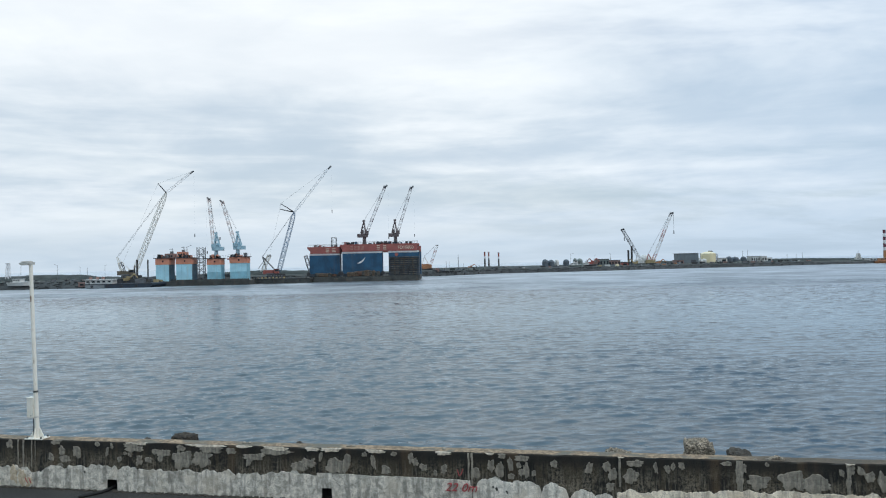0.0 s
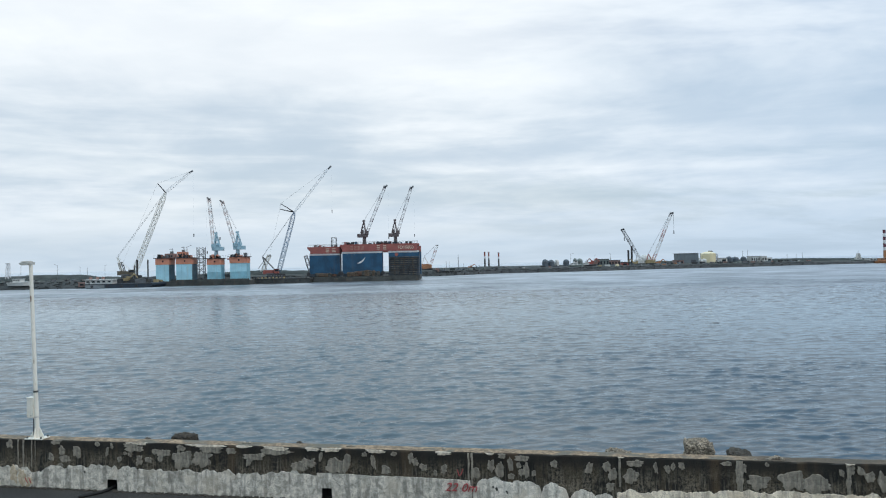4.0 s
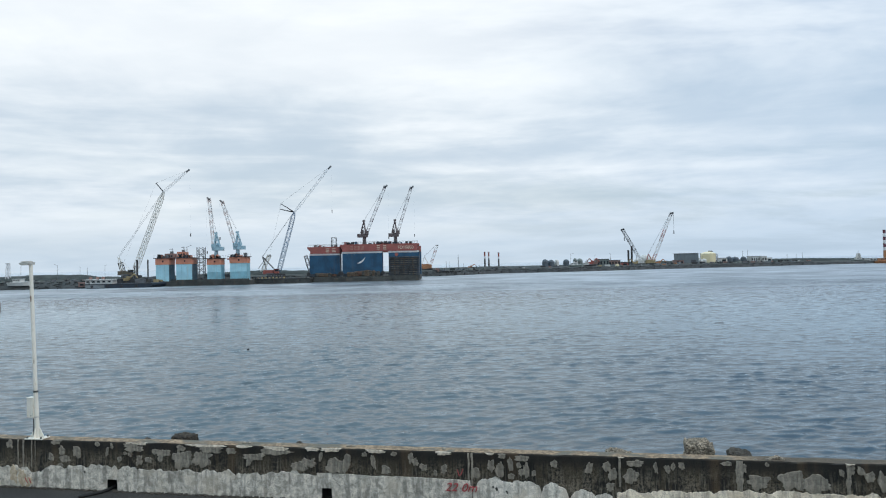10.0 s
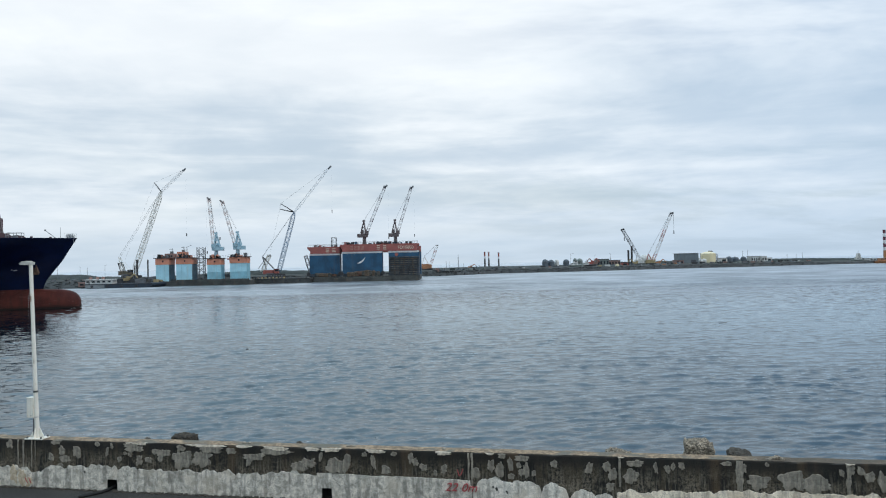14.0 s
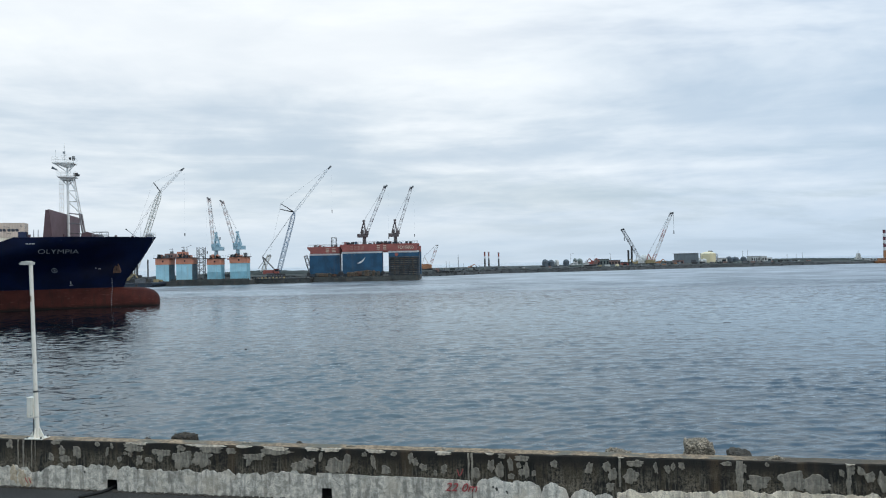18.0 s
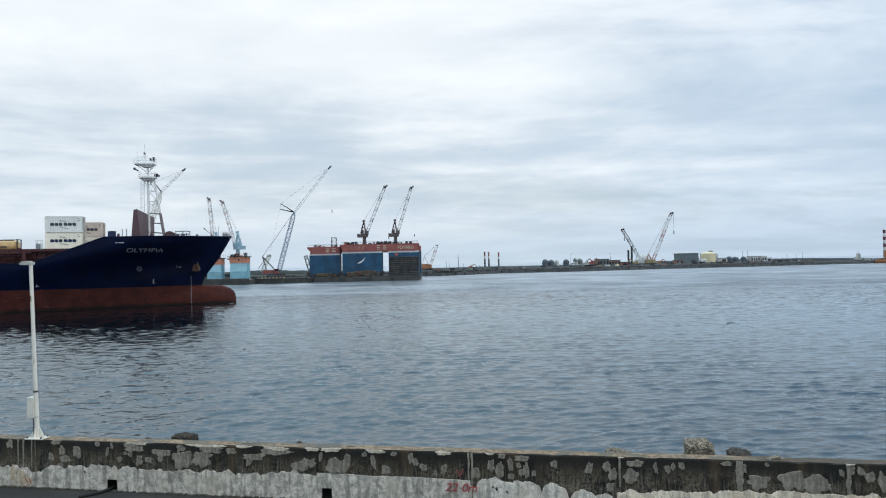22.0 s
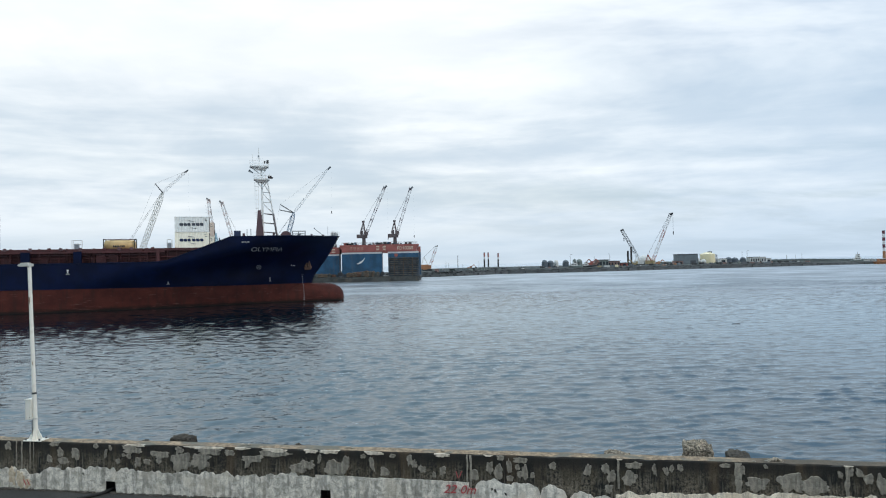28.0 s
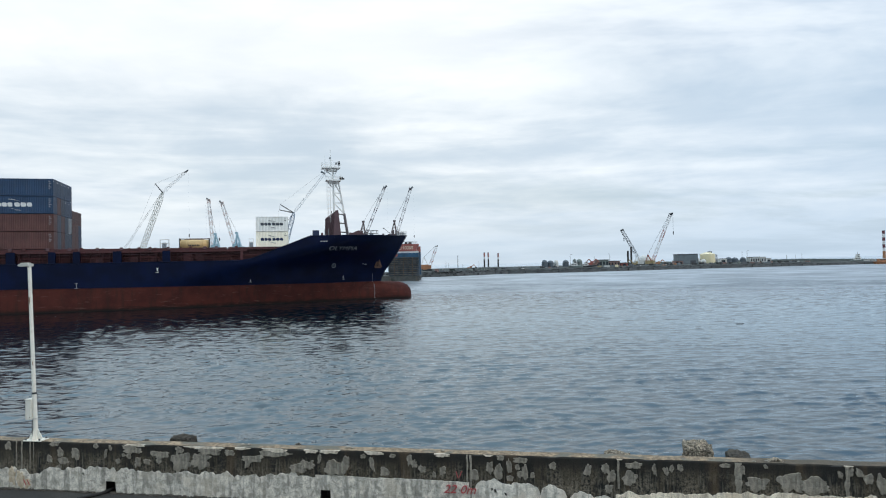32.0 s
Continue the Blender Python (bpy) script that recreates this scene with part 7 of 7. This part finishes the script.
def boom_crane(name, x, y, z, tip, mats, body, label, house=True, base=2.0, bands=8, rope_to=None):
    """Small harbour crane with a banded lattice boom."""
    t = thing(name, (x, y, z), label, "crane", "cranes on the far quay")
    tip = Vector((tip[0] - x, 0, tip[1] - z))
    if house:
        part("undercarriage", bx(-3.2, 3.0, -2.5, 2.5, 0, 1.4), dark_steel, t)
        part("machine_house", bx(-4.0, 1.2, -1.8, 1.8, 1.4, 4.2), body, t)
        part("cab", bx(1.0, 2.6, -2.2, -0.6, 1.6, 3.8), body, t)
        bm = B()
        for d in (-1, 1):
            tube(bm, (-3.4, d, 4.2), (-2.0, d * 0.6, 9.0), 0.22, 5)
            tube(bm, (0.4, d, 4.2), (-2.0, d * 0.6, 9.0), 0.22, 5)
        part("a_frame", bm, mats[0], t)
    foot = Vector((1.2, 0, base))
    for i in range(bands):
        part("boom_section", lattice(B(), foot.lerp(tip, i / bands), foot.lerp(tip, (i + 1) / bands), 2.0 if bands > 6 else 1.5, 2, 0.13, 2.0 if bands > 6 else 1.5, 0.0001), mats[i % len(mats)], t)
    part("boom_head", tb(tip + Vector((-0.8, 0, -0.6)), tip + Vector((1.6, 0, 0.2)) * (1.0 if bands > 6 else 0.4), 0.7 if bands > 6 else 0.25, 6), dark_steel, t)
    bm = B()
    for d in (-0.5, 0.5):
        tube(bm, (-2.0 if house else -0.5, d, 9.0 if house else base + 2), (tip.x - 0.8, d, tip.z), 0.07, 3)
    part("luffing_rope", bm, mid_steel, t)
    if rope_to:
        r = part("hoist_rope", tb((tip.x + 1.6, 0, tip.z), (tip.x + 1.6, 0, rope_to - z), 0.10, 4), mid_steel, t)
        part("hook_block", bx(tip.x + 1.35, tip.x + 1.85, -0.3, 0.3, rope_to - z - 0.5, rope_to - z + 2.2), dark_steel, r)
    return t


boom_crane("harbour_crane", 166.88, 545, 2.6, (184.28, 44.20), (crane_red, crane_red, crane_white, crane_white, crane_white, crane_faded, crane_red, crane_red, crane_white, crane_white, crane_white, mid_steel), crane_yellow, "yellow harbour crane with a red and white boom", True, 2.4, 12, 27.77)
boom_crane("harbour_crane", 156.78, 540, 2.6, (143.05, 31.61), (crane_white, crane_white, mid_steel, mid_steel, dark_steel, mid_steel, dark_steel), shed_white, "grey harbour crane with a lowered boom", True, 2.4, 7, 23.04)
boom_crane("piling_rig", -9.80, 425, 3.0, (-3.49, 18.87), (crane_white, crane_red), crane_orange, "small piling crane with a pale boom on the bank", True, 2.0, 5)
boom_crane("distant_crane", -92.25, 340, 3.0, (-87.0, 13.23), (lattice_cream,), dark_steel, "small pale crane behind the barge", False, 1.5, 3)
boom_crane("distant_crane", -68.63, 345, 3.0, (-69.93, 12.59), (mid_steel,), dark_steel, "small dark crane beside the blue dock", False, 1.0, 3)
boom_crane("distant_crane", -141.91, 300, 2.5, (-142.85, 10.58), (dark_steel,), crane_yellow, "short dark crane on the work barge", False, 1.0, 3)
for x, zt in ((143.38, 14.63), (146.00, 17.64)):
    t = part("steel_pile", tb((0, 0, 0), (0, 0, zt - 2.4), 0.75, 10), dark_steel)
    t.location = (x, 525, 2.4)
    tagged(t, "tall dark steel pile in the quay edge", "pile", "steel piles")
for x, y, r in ((164.71, 556, 4.2), (170.88, 558, 3.4), (159.16, 556, 2.6)):
    t = thing("white_tank", (x, y, 2.8), "white rounded tank behind the cranes", "tank", "white tanks")
    bm = B()
    bmesh.ops.create_uvsphere(bm, u_segments=16, v_segments=10, radius=1)
    for v in bm.verts:
        v.co = Vector((v.co.x * r * 1.2, v.co.y * r, r + v.co.z * r))
    part("shell", bm, shed_white, t, smooth=True)
    part("saddle", bx(-r * 0.7, r * 0.7, -r * 0.6, r * 0.6, 0, 0.8), mid_steel, t)


def digger(x, y, z, s, material, label, arm=1):
    t = thing("excavator", (x, y, z), label, "excavator", "machines on the far quay")
    for d in (-1.1, 1.1):
        part("track", bx(-1.9 * s, 1.9 * s, (d - 0.35) * s, (d + 0.35) * s, 0, 0.9 * s), dark_steel, t)
    part("house", bx(-1.8 * s, 1.0 * s, -1.2 * s, 1.2 * s, 1.0 * s, 2.3 * s), material, t)
    part("cab", bx(0.1 * s, 1.3 * s, -1.25 * s, -0.2 * s, 1.6 * s, 3.1 * s), material, t)
    part("boom", tb((1.0 * arm * s, 0, 1.8 * s), (3.4 * arm * s, 0, 4.2 * s), 0.32 * s, 6), material, t)
    part("stick", tb((3.4 * arm * s, 0, 4.2 * s), (5.2 * arm * s, 0, 2.2 * s), 0.25 * s, 6), material, t)
    part("bucket", bx(5.2 * arm * s - 0.6 * s, 5.2 * arm * s + 0.5 * s, -0.6 * s, 0.6 * s, 1.2 * s, 2.3 * s), dark_steel, t)


digger(105.85, 488, 3.2, 1.3, crane_red, "large orange excavator on the quay")
digger(110.41, 492, 3.2, 1.3, brick_red, "red-orange machine beside the excavator", -1)
digger(166.36, 525, 2.6, 1.1, crane_orange, "orange excavator below the harbour crane")
digger(146.02, 515, 2.6, 1.2, crane_yellow, "small yellow excavator on the quay", -1)
digger(17.17, 436, 3.2, 0.8, crane_orange, "small orange digger on the bank")
digger(-10.71, 418, 3.2, 0.9, crane_orange, "orange digger on the bank", -1)
digger(-133.40, 286, 1.79, 0.9, crane_yellow, "yellow digger on the work barge")


# ---- boats ----
def boat(x, y, long, hull_m, top_m, label, house=0.45, z=0.0, name="motor_boat", tiers=0):
    t = thing(name, (x, y, z), label, "boat")
    l = long / 2
    bm = B()
    rim = ((-l, 0.32), (-l * 0.4, 0.38), (l * 0.4, 0.34), (l * 0.8, 0.18), (l, 0.02))
    top = [(px, w * long * 0.5) for px, w in rim]
    v = []
    for zz, k in ((-0.3, 0.7), (long * 0.12, 1.0)):
        v.append([bm.verts.new((px * (0.92 if zz < 0 else 1), s * w * k, zz + (0.06 * long * max(0, px / l) ** 2 if zz > 0 else 0))) for s, seq in ((-1, top), (1, top[::-1])) for px, w in seq])
    n = len(v[0])
    bm.faces.new(v[0][::-1]), bm.faces.new(v[1])
    for i in range(n):
        bm.faces.new((v[0][i], v[0][(i + 1) % n], v[1][(i + 1) % n], v[1][i]))
    part("hull", bm, hull_m, t)
    hz = long * 0.12
    cabin = part("cabin", bx(-l * house, l * 0.25, -long * 0.12, long * 0.12, hz, hz + long * 0.14), top_m, t)
    part("cabin_roof", bx(-l * house - 0.2, l * 0.25 + 0.4, -long * 0.13, long * 0.13, hz + long * 0.14, hz + long * 0.155), shed_white, cabin)
    for i in range(3):
        part("window", bx(-l * house + 0.3 + i * l * 0.2, -l * house + 0.3 + i * l * 0.2 + l * 0.13, -long * 0.122, -long * 0.119, hz + long * 0.07, hz + long * 0.12), window_dark, cabin)
    for i in range(tiers):
        up = hz + long * (0.155 + 0.13 * i)
        deck = part("wheelhouse", bx(-l * (0.34 - 0.1 * i), l * (0.16 - 0.06 * i), -long * 0.10, long * 0.10, up, up + long * 0.13), top_m, t)
        part("wheelhouse_window", bx(-l * 0.2, l * 0.06, -long * 0.103, -long * 0.099, up + long * 0.06, up + long * 0.11), window_dark, deck)
    hz += long * 0.13 * tiers
    part("mast", tb((-l * 0.1, 0, hz + long * 0.15), (-l * 0.1, 0, hz + long * 0.32), 0.06 + long * 0.004, 5), mid_steel, t)


boat(-174.43, 279.5, 9.5, shed_white, shed_white, "small white motor boat drawn up on the stony bank", 0.5, 1.9)
boat(367.62, 600, 13.0, green_grey, shed_white, "white work vessel with a tall wheelhouse at the breakwater", 0.5, 1.6, "work_vessel", 2)
boat(364.49, 560, 16.0, crane_orange, crane_orange, "orange pilot vessel at the harbour mouth", 0.6, 0.0, "work_vessel")
boat(91.2, 466, 10.5, green_grey, shed_white, "white motor cruiser with green hull on the far quay", 0.6, 2.9, "motor_boat", 1)
boat(99.6, 470, 9.0, dark_steel, shed_white, "white motor cruiser with dark hull on the far quay", 0.6, 3.0, "motor_boat", 1)

# scattered site clutter on the distant quay
rng = random.Random(77)
for i in range(150):
    x = rng.uniform(-10, 300) if i < 110 else rng.uniform(-185, -128)
    y = shore_y(x) + rng.uniform(4, 16)
    w, hgt = (rng.uniform(0.5, 2.2), rng.uniform(0.5, 1.9)) if i < 110 else (rng.uniform(0.2, 0.9), rng.uniform(0.3, 1.1))
    t = part("site_crate", bx(-w, w, -0.8, 0.8, 0, hgt), rng.choice((mid_steel, dark_steel, shed_grey, bank_stone, brick_red, dark_steel, far_scrub, green_grey, shed_white if i % 4 == 0 else mid_steel) + ((crane_yellow, shed_white, crane_orange, tank_yellow) if 70 < x < 200 else ())))
    t.matrix_world = pose(x, y, 2.7 if x < 300 else 1.6, 0, 0, rng.uniform(-40, 40))
    tagged(t, "weathered site crate on the far bank", "crate", "clutter along the far bank")


# ---- what moves ----
def ship_pose(t):
    s = (t - 25.0) / 10.0
    return pose(-32.54 + 35.313 * s - 0.186 * s * s, 140.47 + 8.848 * s + 1.130 * s * s, 0, 0, 0, 15.547 - 0.143 * s)


def motions():
    times = [0, 4, 8, 12, 16, 20, 24, 28, 32]
    walk(ship, [(t, ship_pose(t)) for t in times])
    for t, m in cargo:
        walk(t, [(s, ship_pose(s) @ m) for s in times])
    walk(slew_upper, [(t, pose(0, 0, 0, 0, 0, a)) for t, a in SLEW])
    walk(float_near, [(0, pose(-16.65, 58.4, 0.03)), (12, pose(-16.95, 58.4, 0.04, 3)), (22, pose(-17.2, 58.3, 0.03, -3)), (32, pose(-17.6, 58.3, 0.03))])
    walk(float_far, [(0, pose(29.3, 74.2, -0.015)), (12, pose(30.1, 74.0, -0.015)), (23, pose(31.2, 73.8, -0.015)), (32, pose(32.0, 73.5, -0.015))])
    walk(water, [(t, pose(0.12 * t + 0.05 * math.sin(t * 0.4), 4 - 0.3 * t, 0.015 * math.sin(t * 1.1))) for t in range(0, 33, 2)])


SLEW = ((0, 3), (3, 1), (6, -1), (9, -5), (13, -12), (16, -15), (19, -16), (23, -12), (27, -8), (32, -8))
motions()
